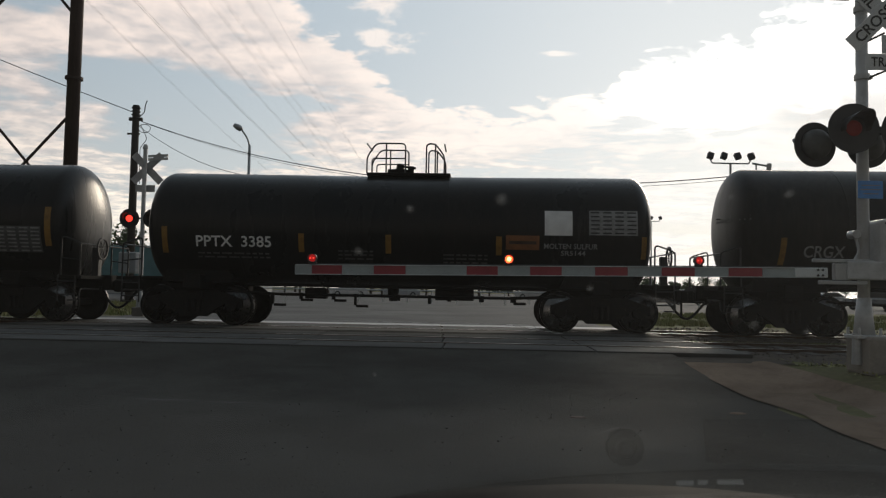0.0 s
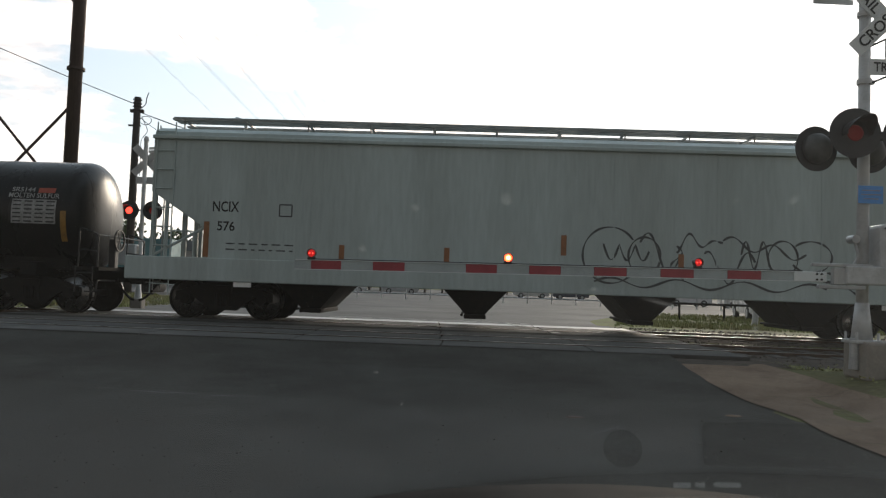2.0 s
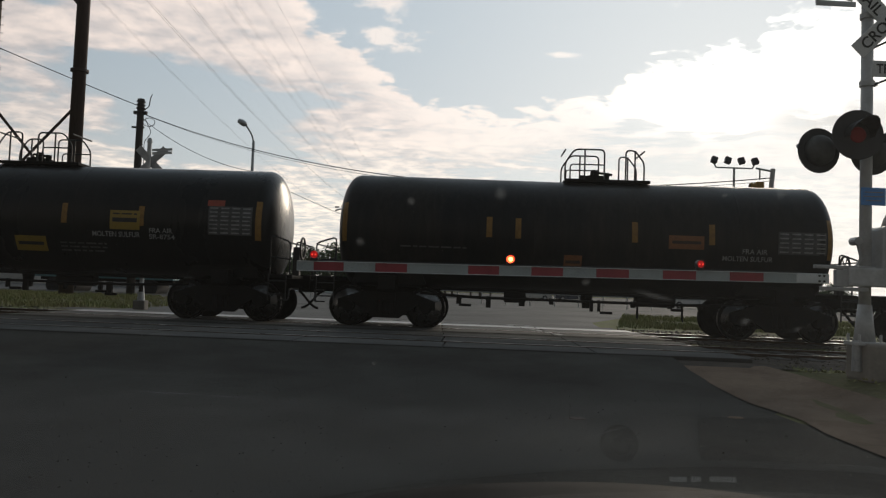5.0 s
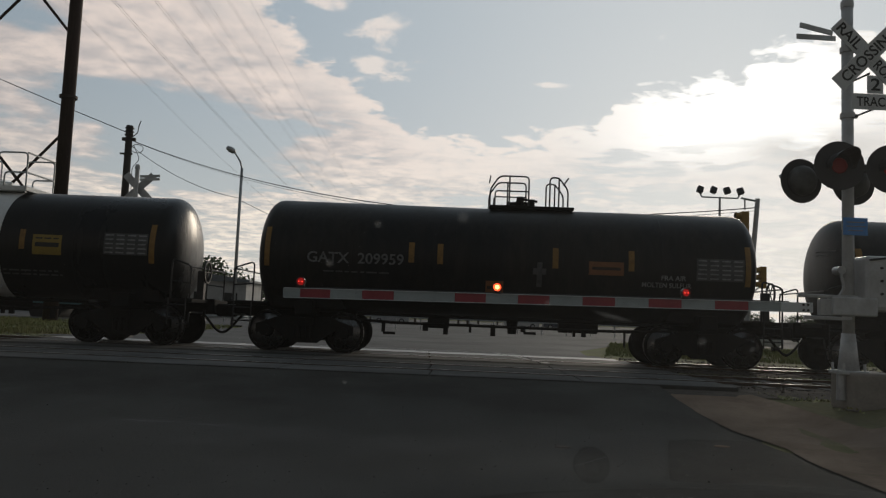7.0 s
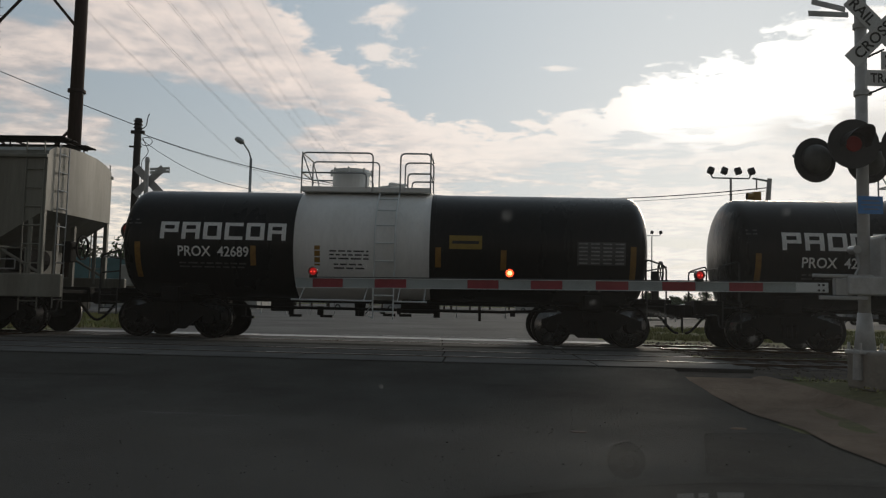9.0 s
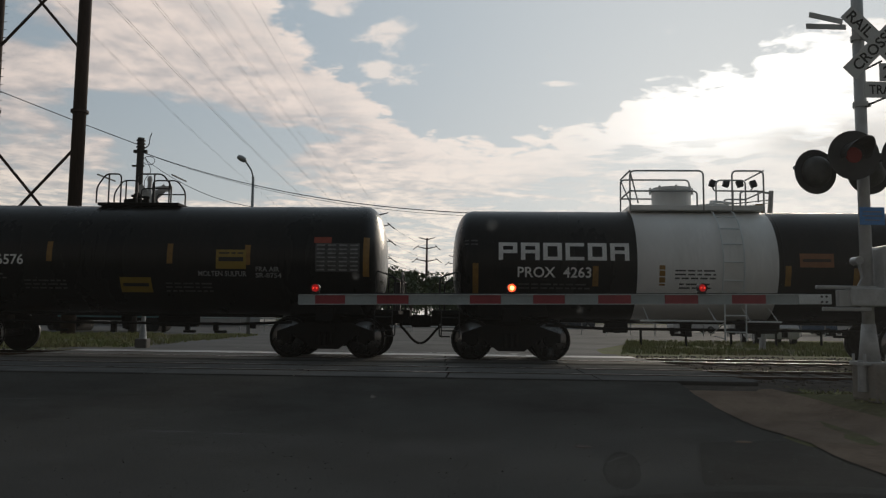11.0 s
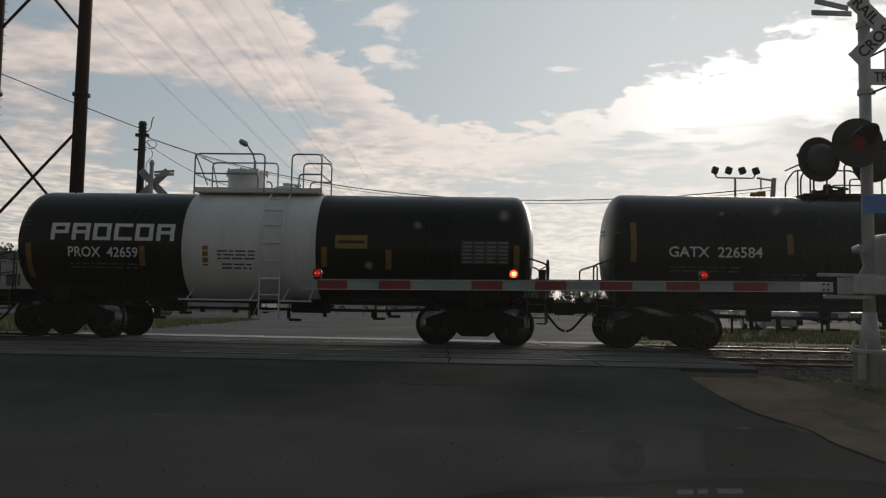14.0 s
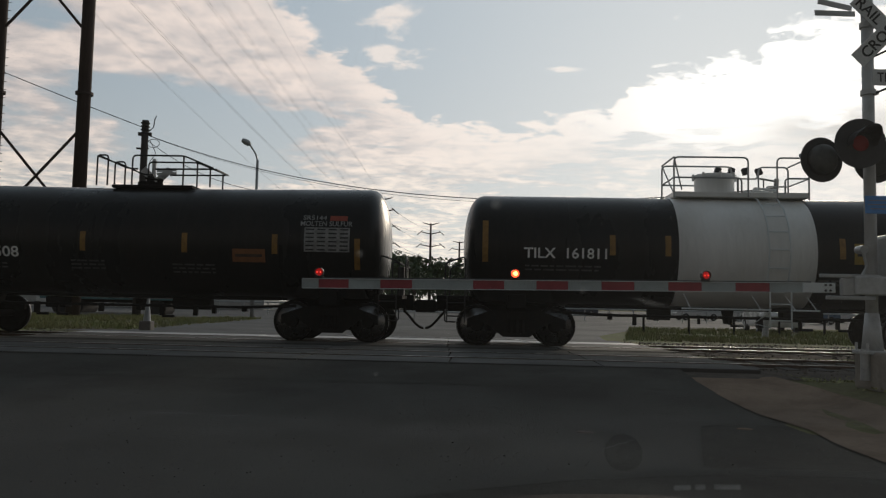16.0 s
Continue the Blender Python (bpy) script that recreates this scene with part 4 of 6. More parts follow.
def hopper_car(s0, s1, label, paint, bays, mark=None, tags=False):
    pitch = s1 - s0
    half = pitch / 2
    car = thing("hopper_car", label, "hopper car", "train cars")
    L = half - 0.72
    W = 1.58
    eave, sill, slope_hi, slope_lo = 4.33, 1.02, 2.85, 2.05
    # body with rounded upper corners, sloping end sheets
    bm = bmesh.new()
    sect = [(-W, sill + 0.25), (-W, eave - 0.22), (-W + 0.06, eave - 0.06), (-W + 0.3, eave + 0.05), (-0.7, eave + 0.16), (0, eave + 0.18),
            (0.7, eave + 0.16), (W - 0.3, eave + 0.05), (W - 0.06, eave - 0.06), (W, eave - 0.22), (W, sill + 0.25)]
    def inset(z):
        if z >= slope_hi:
            return L
        if z >= slope_lo:
            return L - 1.25 * (slope_hi - z) / (slope_hi - slope_lo)
        return L - 1.3
    zs = [sill + 0.2, slope_lo, slope_hi, eave - 0.25]
    for y in (-W, W):
        g = [[bm.verts.new((sg * inset(z), y, z)) for sg in (-1, 1)] for z in zs]
        for A, B in zip(g, g[1:]):
            bm.faces.new((A[0], A[1], B[1], B[0]))
    for sg in (-1, 1):
        g = [[bm.verts.new((sg * inset(z), y, z)) for y in (-W, W)] for z in zs]
        for A, B in zip(g, g[1:]):
            bm.faces.new((A[0], A[1], B[1], B[0]))
    roof = [(-W, eave - 0.25), (-W + 0.05, eave - 0.1), (-W + 0.3, eave + 0.02), (-0.7, eave + 0.12), (0, eave + 0.15), (0.7, eave + 0.12), (W - 0.3, eave + 0.02),
            (W - 0.05, eave - 0.1), (W, eave - 0.25)]
    A = [bm.verts.new((-L, y, z)) for y, z in roof]
    B = [bm.verts.new((L, y, z)) for y, z in roof]
    for i in range(len(roof) - 1):
        bm.faces.new((A[i], B[i], B[i + 1], A[i + 1]))
    bm.faces.new(A)
    bm.faces.new(B[::-1])
    bmesh.ops.recalc_face_normals(bm, faces=bm.faces)
    part("body", bm, paint, car)
    bm = bmesh.new()
    for y in (-W - 0.035, W + 0.035):
        box(bm, (0, y, eave - 0.24), (2 * L + 0.04, 0.09, 0.09), bevel=0.02)
    part("top_chord", bm, paint, car)
    for y in (-W - 0.03, W + 0.03):
        part("side_sill", box(bmesh.new(), (0, y, sill + 0.10), (2 * L + 1.0, 0.14, 0.52), bevel=0.02), paint, car)
    # discharge hoppers
    span = 2 * (L - (1.75 if bays > 3 else 2.6))
    for i in range(bays):
        x = -span / 2 + span * (i + 0.5) / bays
        w = min(span / bays * 0.46, 0.95)
        bm = bmesh.new()
        top = [(x - w, -1.45), (x + w, -1.45), (x + w, 1.45), (x - w, 1.45)]
        bot = [(x - 0.2, -1.1), (x + 0.2, -1.1), (x + 0.2, 1.1), (x - 0.2, 1.1)]
        a = [bm.verts.new((p, q, sill + 0.1)) for p, q in top]
        b = [bm.verts.new((p, q, 0.30)) for p, q in bot]
        for k in range(4):
            bm.faces.new((a[k], a[(k + 1) % 4], b[(k + 1) % 4], b[k]))
        bm.faces.new(b)
        bmesh.ops.recalc_face_normals(bm, faces=bm.faces)
        h = part("discharge_hopper", bm, STEEL_DARK, car)
        bm = box(bmesh.new(), (x, 0, 0.27), (0.5, 2.3, 0.1), bevel=0.02)
        rod(bm, (x - 0.3, -1.2, 0.3), (x - 0.3, 1.2, 0.3), 0.03)
        part("outlet_gate", bm, STEEL_DARK, h)
    # end structure
    for sg in (-1, 1):
        for y in (-W + 0.05, W - 0.05):
            part("end_post", box(bmesh.new(), (sg * (L - 0.06), y, (sill + slope_hi) / 2), (0.1, 0.09, slope_hi - sill)), paint, car)
            bm = bmesh.new()
            rod(bm, (sg * (L - 0.35), y, sill + 0.2), (sg * (L - 0.35), y, slope_hi - 0.2), 0.05, seg=8)
            rod(bm, (sg * (L - 0.1), y, sill + 0.4), (sg * (L - 1.25), y, slope_lo + 0.02), 0.035, seg=8)
            part("end_brace", bm, paint, car)
        for y in (-0.4, 0.4):
            part("end_post", box(bmesh.new(), (sg * (L - 0.35), y, (sill + slope_hi) / 2 - 0.1), (0.1, 0.1, slope_hi - sill - 0.2)), paint, car)
        part("end_platform", box(bmesh.new(), (sg * (L - 0.35), 0, sill - 0.02), (1.5, 2.9, 0.08), bevel=0.01), STEEL_DARK, car)
        part("draft_sill", box(bmesh.new(), (sg * (half - 1.7), 0, 0.95), (2.9, 0.45, 0.34), bevel=0.03), STEEL_DARK, car)
        for y in (-W - 0.02, W + 0.02):
            part("end_ladder", ladder(bmesh.new(), sg * (L - 0.28), [(y, 0.55), (y, eave + 0.1)], 0.42, 0.017, 0.42), paint, car)
        bm = bmesh.new()
        ladder(bm, 0, [(0, 0.6), (0, eave + 0.1)], 0.42, 0.017, 0.42)
        bmesh.ops.transform(bm, matrix=Matrix.Translation((sg * (L + 0.05), -0.95, 0)) @ Matrix.Rotation(math.pi / 2, 4, "Z"), verts=bm.verts)
        part("end_ladder", bm, GALV, car)
        bm = bmesh.new()
        tube(bm, bent([(sg * (L - 1.0), -W, sill + 0.3), (sg * (L - 1.0), -W, sill + 0.95), (sg * (L - 0.4), -W, sill + 0.95), (sg * (L - 0.4), -W, sill + 0.3)], 0.05), 0.018)
        part("hand_rail", bm, paint, car)
        if sg > 0:
            bm = bmesh.new()
            rod(bm, (L - 1.1, -0.9, 1.75), (L - 1.1, 0.2, 1.75), 0.3, seg=20)
            part("brake_cylinder", bm, STEEL_DARK, car)
            bm = lathe(bmesh.new(), ((-0.02, 0.30), (0.02, 0.30), (0.02, 0.26), (-0.02, 0.26), (-0.02, 0.30)), "X", 20, (L + 0.42, -0.6, 2.05))
            for k in range(3):
                a = k * math.pi / 3
                rod(bm, (L + 0.42, -0.6 - 0.27 * math.cos(a), 2.05 - 0.27 * math.sin(a)), (L + 0.42, -0.6 + 0.27 * math.cos(a), 2.05 + 0.27 * math.sin(a)), 0.013, seg=6)
            rod(bm, (L + 0.05, -0.6, 2.05), (L + 0.42, -0.6, 2.05), 0.03)
            box(bm, (L + 0.1, -0.6, 1.95), (0.22, 0.3, 0.5), bevel=0.03)
            part("brake_wheel", bm, STEEL_DARK, car)
    # roof walk and hatches
    bm = bmesh.new()
    for y in (-0.62, -0.32, 0.32, 0.62):
        box(bm, (0, y, eave + 0.36), (2 * L - 0.1, 0.24, 0.035))
    n = 12
    for i in range(n + 1):
        x = -L + 0.3 + (2 * L - 0.6) * i / n
        box(bm, (x, 0, eave + 0.33), (0.06, 1.5, 0.03))
        for y in (-0.6, 0.6):
            rod(bm, (x, y, eave + 0.08), (x, y, eave + 0.34), 0.018, seg=6)
    for y in (-0.78, 0.78):
        tube(bm, [(-L + 0.1, y, eave + 0.38), (L - 0.1, y, eave + 0.38)], 0.02)
    part("roof_walk", bm, GALV if paint is HOPPER_GREY else STEEL_DARK, car)
    for i in range(8):
        x = -L + 1.0 + (2 * L - 2.0) * i / 7
        part("hatch", box(bmesh.new(), (x, 0, eave + 0.2), (1.3, 0.6, 0.08), bevel=0.02), paint, car)
    # vertical side seams
    for i in range(1, 7):
        x = -L + 1.4 + (2 * L - 2.8) * i / 7
        part("side_seam", box(bmesh.new(), (x, -W - 0.003, (sill + eave) / 2), (0.03, 0.012, eave - sill - 0.6)), paint, car)
    for x, z, h in ((-7.98, 1.8, 0.8), (-4.9, 1.6, 0.34), (-2.55, 1.62, 0.34), (0.03, 1.93, 0.45), (2.6, 1.65, 0.34), (L - 1.4, 1.8, 0.7)):
        part("reflector_strip", box(bmesh.new(), (x, -W - 0.008, z), (0.12, 0.012, h)), DECAL_ORANGE, car)
    if mark:
        for s, x, z, h, w in mark:
            pts, fs = text_points(s, h, w)
            bm = bmesh.new()
            vs = [bm.verts.new((x + a, -W - 0.008, z + b)) for a, b in pts]
            for f in fs:
                bm.faces.new([vs[i] for i in f])
            part("reporting_mark", bm, INK, car, "stencilled reporting mark and number")
    bm = bmesh.new()
    rng = random.Random(5)
    for i in range(2):
        a = -L + 1.75
        while a < -L + 3.3:
            l = rng.choice((0.08, 0.14, 0.2))
            box(bm, (a + l / 2, -W - 0.006, 1.72 - i * 0.13), (l, 0.006, 0.03))
            a += l + 0.09
    for x, z, w, h in ((-6.2, 2.5, 0.28, 0.26), (6.75, 1.6, 0.42, 0.22)):
        for k in (-1, 1):
            box(bm, (x, -W - 0.006, z + k * h / 2), (w, 0.006, 0.03))
            box(bm, (x + k * w / 2, -W - 0.006, z), (0.03, 0.006, h))
    part("small_print", bm, DECAL_GREY if paint is not HOPPER_GREY else GRAFFITI, car)
    for x in (-half + 2.9, half - 2.9):
        p = part("placard_holder", box(bmesh.new(), (x, -W - 0.05, sill - 0.16), (0.4, 0.02, 0.22), bevel=0.005), DECAL_WHITE, car)
    if tags:
        def stroke(f, n=40):
            pts = []
            for i in range(n + 1):
                x, z = f(i / n)
                pts.append((x, -W - 0.005, z))
            return pts
        bm = bmesh.new()
        x0 = 0.5
        curves = [
            lambda t: (x0 + 0.55 + 0.6 * math.cos(0.6 + t * 5.2), 1.75 + 0.62 * math.sin(0.6 + t * 5.2)),
            lambda t: (x0 + 0.4 + 1.0 * t, 2.0 - 0.35 * abs(math.sin(t * 9.0))),
            lambda t: (x0 + 1.2 + 0.9 * t, 2.05 + 0.32 * math.sin(t * 7.0) - 0.5 * t),
            lambda t: (x0 + 1.3 + 0.35 * math.cos(t * 6.0), 1.75 + 0.42 * math.sin(t * 6.0)),
            lambda t: (x0 + 2.0 + 1.0 * t, 2.1 - 0.25 * math.cos(t * 11.0) * (1 - t)),
            lambda t: (x0 + 2.0 + 0.12 * math.sin(t * 8), 2.0 - 0.75 * t),
            lambda t: (x0 + 2.6 + 1.1 * t, 1.55 + 0.35 * math.sin(t * 8.0 + 1)),
            lambda t: (x0 + 3.4 + 0.6 * t, 1.85 + 0.3 * math.sin(t * 10.0)),
            lambda t: (x0 + 4.3 + 0.32 * math.cos(t * 7.2), 1.8 + 0.38 * math.sin(t * 7.2)),
            lambda t: (x0 + 4.0 + 1.3 * t, 1.42 + 0.1 * math.sin(t * 5.0)),
            lambda t: (x0 + 4.9 + 0.45 * math.cos(2.4 - t * 5.0), 1.85 + 0.34 * math.sin(2.4 - t * 5.0)),
            lambda t: (x0 + 3.0 + 1.8 * t, 2.15 - 0.3 * t + 0.12 * math.sin(t * 13)),
            lambda t: (x0 + 5.1 + 0.75 * t, 1.48 + 0.06 * math.sin(t * 6) - 0.4 * t * t),
            lambda t: (x0 + 0.2 + 5.0 * t, 1.16 + 0.10 * math.sin(t * 22.0)),
        ]
        for f in curves:
            pts = stroke(f)
            rows = []
            for i, p in enumerate(pts):
                a, b = Vector(pts[max(i - 1, 0)]), Vector(pts[min(i + 1, len(pts) - 1)])
                d = (b - a).normalized()
                nrm = Vector((-d.z, 0, d.x)) * (0.019 + 0.008 * math.sin(i * 0.7))
                y = -W - 0.006 - (0.105 if p[2] < 1.42 else 0)
                rows.append((bm.verts.new((p[0] + nrm.x, y, p[2] + nrm.z)), bm.verts.new((p[0] - nrm.x, y, p[2] - nrm.z))))
            for A, B in zip(rows, rows[1:]):
                bm.faces.new((A[0], A[1], B[1], B[0]))
        part("graffiti", bm, GRAFFITI, car, "black sprayed scrawl")
    add_truck(car, half - 2.3)
    add_truck(car, -(half - 2.3))
    add_ends(car, half, 0.9, 0)
    TRAIN.append((car, (s0 + s1) / 2))
    return car


STRIPS_A = ((-5.4, 2.05, 0.7), (-3.5, 2.2, 0.45), (-1.0, 2.2, 0.45), (1.4, 2.2, 0.45), (3.5, 2.2, 0.45), (5.4, 2.0, 0.7))
STRIPS_B = ((-2.14, 1.92, 0.42), (-0.15, 1.92, 0.42), (2.35, 1.92, 0.42), (5.6, 1.92, 0.5), (-5.3, 1.95, 0.6))
STRIPS_G = ((-5.45, 2.37, 0.9), (-2.15, 2.34, 0.46), (-1.5, 2.33, 0.46), (1.1, 2.33, 0.46), (2.8, 2.33, 0.46), (5.4, 2.3, 0.9))
STRIPS_N = ((-5.3, 2.38, 0.9), (-1.87, 2.37, 0.46), (0.97, 2.34, 0.46), (2.78, 2.32, 0.46), (5.5, 2.3, 0.9))
BLACK_CAR = "black tank car with white marks and yellow strips"


def pptx(s0, s1, mark, seed, white_sheet=False, sag=0.03, label=BLACK_CAR):
    tank_car(s0, s1, label, mark, 1.36, 3.66, 1.72, sag, "open", None, TANK_DUSTY if seed % 3 == 0 else TANK_BLACK,
             -3.7 if white_sheet else -3.5, 1.93, 0.25, 1.74 if white_sheet else 1.95, STRIPS_B if white_sheet else STRIPS_A,
             ((2.88, 2.0, 0.75, 0.32, DECAL_ORANGE),) if white_sheet else ((-1.55 if seed == 5 else 2.9, 1.93, 0.76, 0.3, DECAL_ORANGE), (4.95, 2.82, 0.4, 0.12, DECAL_RED)),
             (("MOLTEN SULFUR", 3.96 if white_sheet else 4.68, 1.93 if white_sheet else 2.69, 0.12, 1.2), ("SR5144", 4.02 if white_sheet else 4.4, 1.78 if white_sheet else 2.83, 0.11, 0.55)),
             ((-3.7, 1.66, 1.7, 2), (-0.9, 1.75, 0.8, 3), (1.6, 1.7, 1.0, 3), (-5.95, 2.9, 0.3, 2)),
             panel=(4.9, 2.47, 1.08, 0.56, True) if white_sheet else (4.7, 2.32, 1.05, 0.56, seed % 2 == 1), seed=seed, sheet=(3.68, 2.45, 0.62, 0.56) if white_sheet else None,
             long_rails=seed in (5, 23))


def gatx_new(s0, s1, mark, seed):
    tank_car(s0, s1, "black tank car with two large yellow placards", mark, 1.35, 3.62, 1.72, 0.02, "open", None, TANK_BLACK,
             -3.5, 2.18, 0.24, 2.05, STRIPS_N,
             ((2.4, 2.22, 0.70, 0.44, PLACARD_YELLOW), (0.15, 1.62, 0.74, 0.34, PLACARD_YELLOW), (4.5, 2.68, 0.4, 0.14, DECAL_RED)),
             (("MOLTEN SULFUR", 2.2, 1.89, 0.12, 1.12), ("FRA AIR", 3.25, 2.0, 0.11, 0.55), ("SR-8754", 3.27, 1.86, 0.11, 0.6)),
             ((-3.7, 1.84, 1.6, 2), (-2.0, 1.7, 1.0, 3), (1.4, 1.66, 1.1, 3), (-5.7, 2.7, 0.3, 2)),
             panel=(4.85, 2.28, 1.02, 0.66, False), seed=seed, cx=-0.42)


def gatx_old(s0, s1, mark, seed, cross=False):
    tank_car(s0, s1, "weathered dusty black tank car with faded marks", mark, 1.35, 3.6, 1.72, 0.025, "open", None, TANK_DUSTY,
             -3.42, 2.16, 0.25, 2.2, STRIPS_G,
             ((2.24, 2.14, 0.78, 0.30, PLACARD_YELLOW if seed % 2 else DECAL_ORANGE), (-0.25, 1.62, 0.4, 0.3, DECAL_ORANGE)) +
             (((0.75, 1.95, 0.12, 0.55, DECAL_DIM), (0.75, 2.02, 0.3, 0.14, DECAL_DIM)) if cross else ()),
             (("FRA AIR", 3.75, 1.98, 0.11, 0.55), ("MOLTEN SULFUR", 3.6, 1.82, 0.11, 1.1)),
             ((-3.4, 1.85, 1.5, 1), (-5.75, 2.8, 0.3, 2)), panel=(4.78, 2.2, 1.06, 0.5, False), seed=seed, mark_mat=DECAL_FADED, cx=-0.5 if seed % 2 else 0.4)


def tilx_band(s0, s1, mark, seed):
    tank_car(s0, s1, "black tank car with a white middle band, top manway and ladder", mark, 1.32, 3.55, 1.75, 0.0, "boxed", (-1.18, 1.84), TANK_BLACK,
             -3.7, 2.11, 0.24, 1.85, ((-5.5, 2.36, 0.95), (-2.65, 2.31, 0.46), (-1.42, 2.31, 0.46), (2.38, 2.31, 0.46), (5.41, 2.31, 0.9)),
             ((2.97, 2.2, 0.68, 0.46, PLACARD_YELLOW),), (), ((-3.75, 1.82, 1.7, 2), (2.6, 1.6, 1.4, 2)), panel=(4.8, 2.28, 1.02, 0.5, False), seed=seed, cx=0.42)


def prox_band(s0, s1, mark, seed):
    tank_car(s0, s1, "black tank car with white middle band and block brand panel", mark, 1.32, 3.53, 1.5, 0.0, "boxed", (-1.98, 1.13), TANK_BLACK,
             -3.83, 1.99, 0.24, 1.65, ((-5.6, 1.78, 0.8), (-2.91, 1.91, 0.45), (1.33, 1.95, 0.45), (2.81, 1.91, 0.45), (5.71, 1.89, 0.75), (-1.43, 1.94, 0.45)),
             ((1.95, 2.3, 0.74, 0.31, DECAL_ORANGE if seed % 2 else PLACARD_YELLOW),),
             (), ((-3.83, 1.72, 1.6, 2), (-0.7, 2.05, 0.9, 3), (-0.7, 1.75, 0.7, 2), (-5.7, 2.7, 0.3, 2)),
             brand=(-3.62, 2.46, 3.0, 0.40), panel=(5.0, 2.1, 1.08, 0.52, False), seed=seed, cx=-0.45, diamonds=((4.9, 1.25),))


def build_train():
    tank_car(5.93, 19.63, "dark grey tank car with faded white stencilled marks", "CRGX", 1.42, 3.9, 1.7, 0.0, "open", None, TANK_DUSTY,
             -4.1, 1.9, 0.26, 0.9, ((-5.0, 1.9, 0.6), (-1.5, 1.9, 0.45), (3.0, 1.9, 0.45)), (), (), ((-5.9, 2.7, 0.4, 2),), seed=2, mark_mat=DECAL_GREY)
    pptx(-7.65, 5.93, "PPTX  3385", 34, True)
    tank_car(-25.26, -7.65, "long black tank car with a tall manway, white stencilled marks", "TILX  257968", 1.47, 3.82, 1.55, 0.0, "dome", None, TANK_BLACK,
             -5.57, 2.12, 0.25, 2.05, ((-7.65, 2.5, 0.9), (-4.45, 2.4, 0.46), (-1.6, 2.3, 0.46), (1.6, 2.25, 0.46), (4.7, 2.2, 0.46), (7.6, 2.2, 0.9)),
             ((-1.0, 2.23, 0.65, 0.3, DECAL_ORANGE), (4.06, 1.97, 0.70, 0.46, PLACARD_YELLOW)), (),
             ((-5.9, 1.85, 1.7, 2), (2.1, 1.8, 0.8, 4), (-2.6, 1.95, 0.4, 2)), panel=(6.9, 1.9, 1.1, 0.6, False), seed=4, cx=-0.45)
    hopper_car(-45.30, -25.31, "long pale grey covered hopper car with black sprayed graffiti", HOPPER_GREY, 4,
               (("NCIX", -7.56, 2.55, 0.24, 0.60), ("576", -7.54, 2.11, 0.22, 0.40)), True)
    pptx(-58.85, -45.41, "PPTX  3550", 5)
    gatx_old(-72.40, -59.01, "GATX  209965", 7, True)
    gatx_old(-85.56, -72.40, "", 25, True)
    gatx_old(-98.70, -85.56, "", 8)
    gatx_new(-111.81, -98.30, "GATX  226551", 9)
    gatx_old(-125.19, -111.78, "GATX  2 0015", 13)
    gatx_old(-138.49, -125.12, "GATX  209959", 12, True)
    tilx_band(-152.17, -138.49, "TILX  161693", 12)
    prox_band(-166.02, -152.11, "PROX  42672", 13)
    prox_band(-180.08, -166.18, "PROX  42689", 14)
    hopper_car(-196.70, -180.08, "dirty olive-grey covered hopper car with rust stains", HOPPER_TAN, 3)
    prox_band(-210.51, -196.70, "PROX  4263", 15)
    gatx_new(-223.88, -210.52, "GATX  226576", 29)
    tank_car(-237.36, -224.08, "black tank car with a sagging top line and small brand panel", "SHLX 203", 1.36, 3.68, 1.72, 0.13, "open", None, TANK_BLACK,
             -3.92, 2.08, 0.23, 1.35, ((-2.86, 2.1, 0.42), (-0.35, 2.1, 0.42), (2.8, 2.1, 0.42), (5.2, 2.0, 0.5)), ((1.95, 1.98, 0.74, 0.3, DECAL_ORANGE),),
             (("MOLTEN", 3.4, 2.06, 0.11, 0.55), ("SULPHUR", 3.4, 1.91, 0.11, 0.6)), ((-3.9, 1.75, 1.5, 2), (1.4, 2.7, 0.8, 3), (1.3, 2.3, 0.6, 2), (1.3, 1.9, 0.6, 2)),
             brand=(-3.41, 2.55, 2.4, 0.28), panel=(4.4, 2.1, 1.05, 0.5, False), seed=26)
    pptx(-251.05, -237.50, "PPTX  3259", 18)
    gatx_new(-264.39, -251.04, "GATX  226584", 19)
    prox_band(-278.24, -264.42, "PROX  42659", 20)
    prox_band(-292.14, -278.24, "PROX  42559", 21)
    tilx_band(-305.96, -292.18, "TILX  161811", 22)
    pptx(-319.75, -306.01, "PPTX  3508", 23, False, 0.05)


build_train()

# ================= crossing signals =================


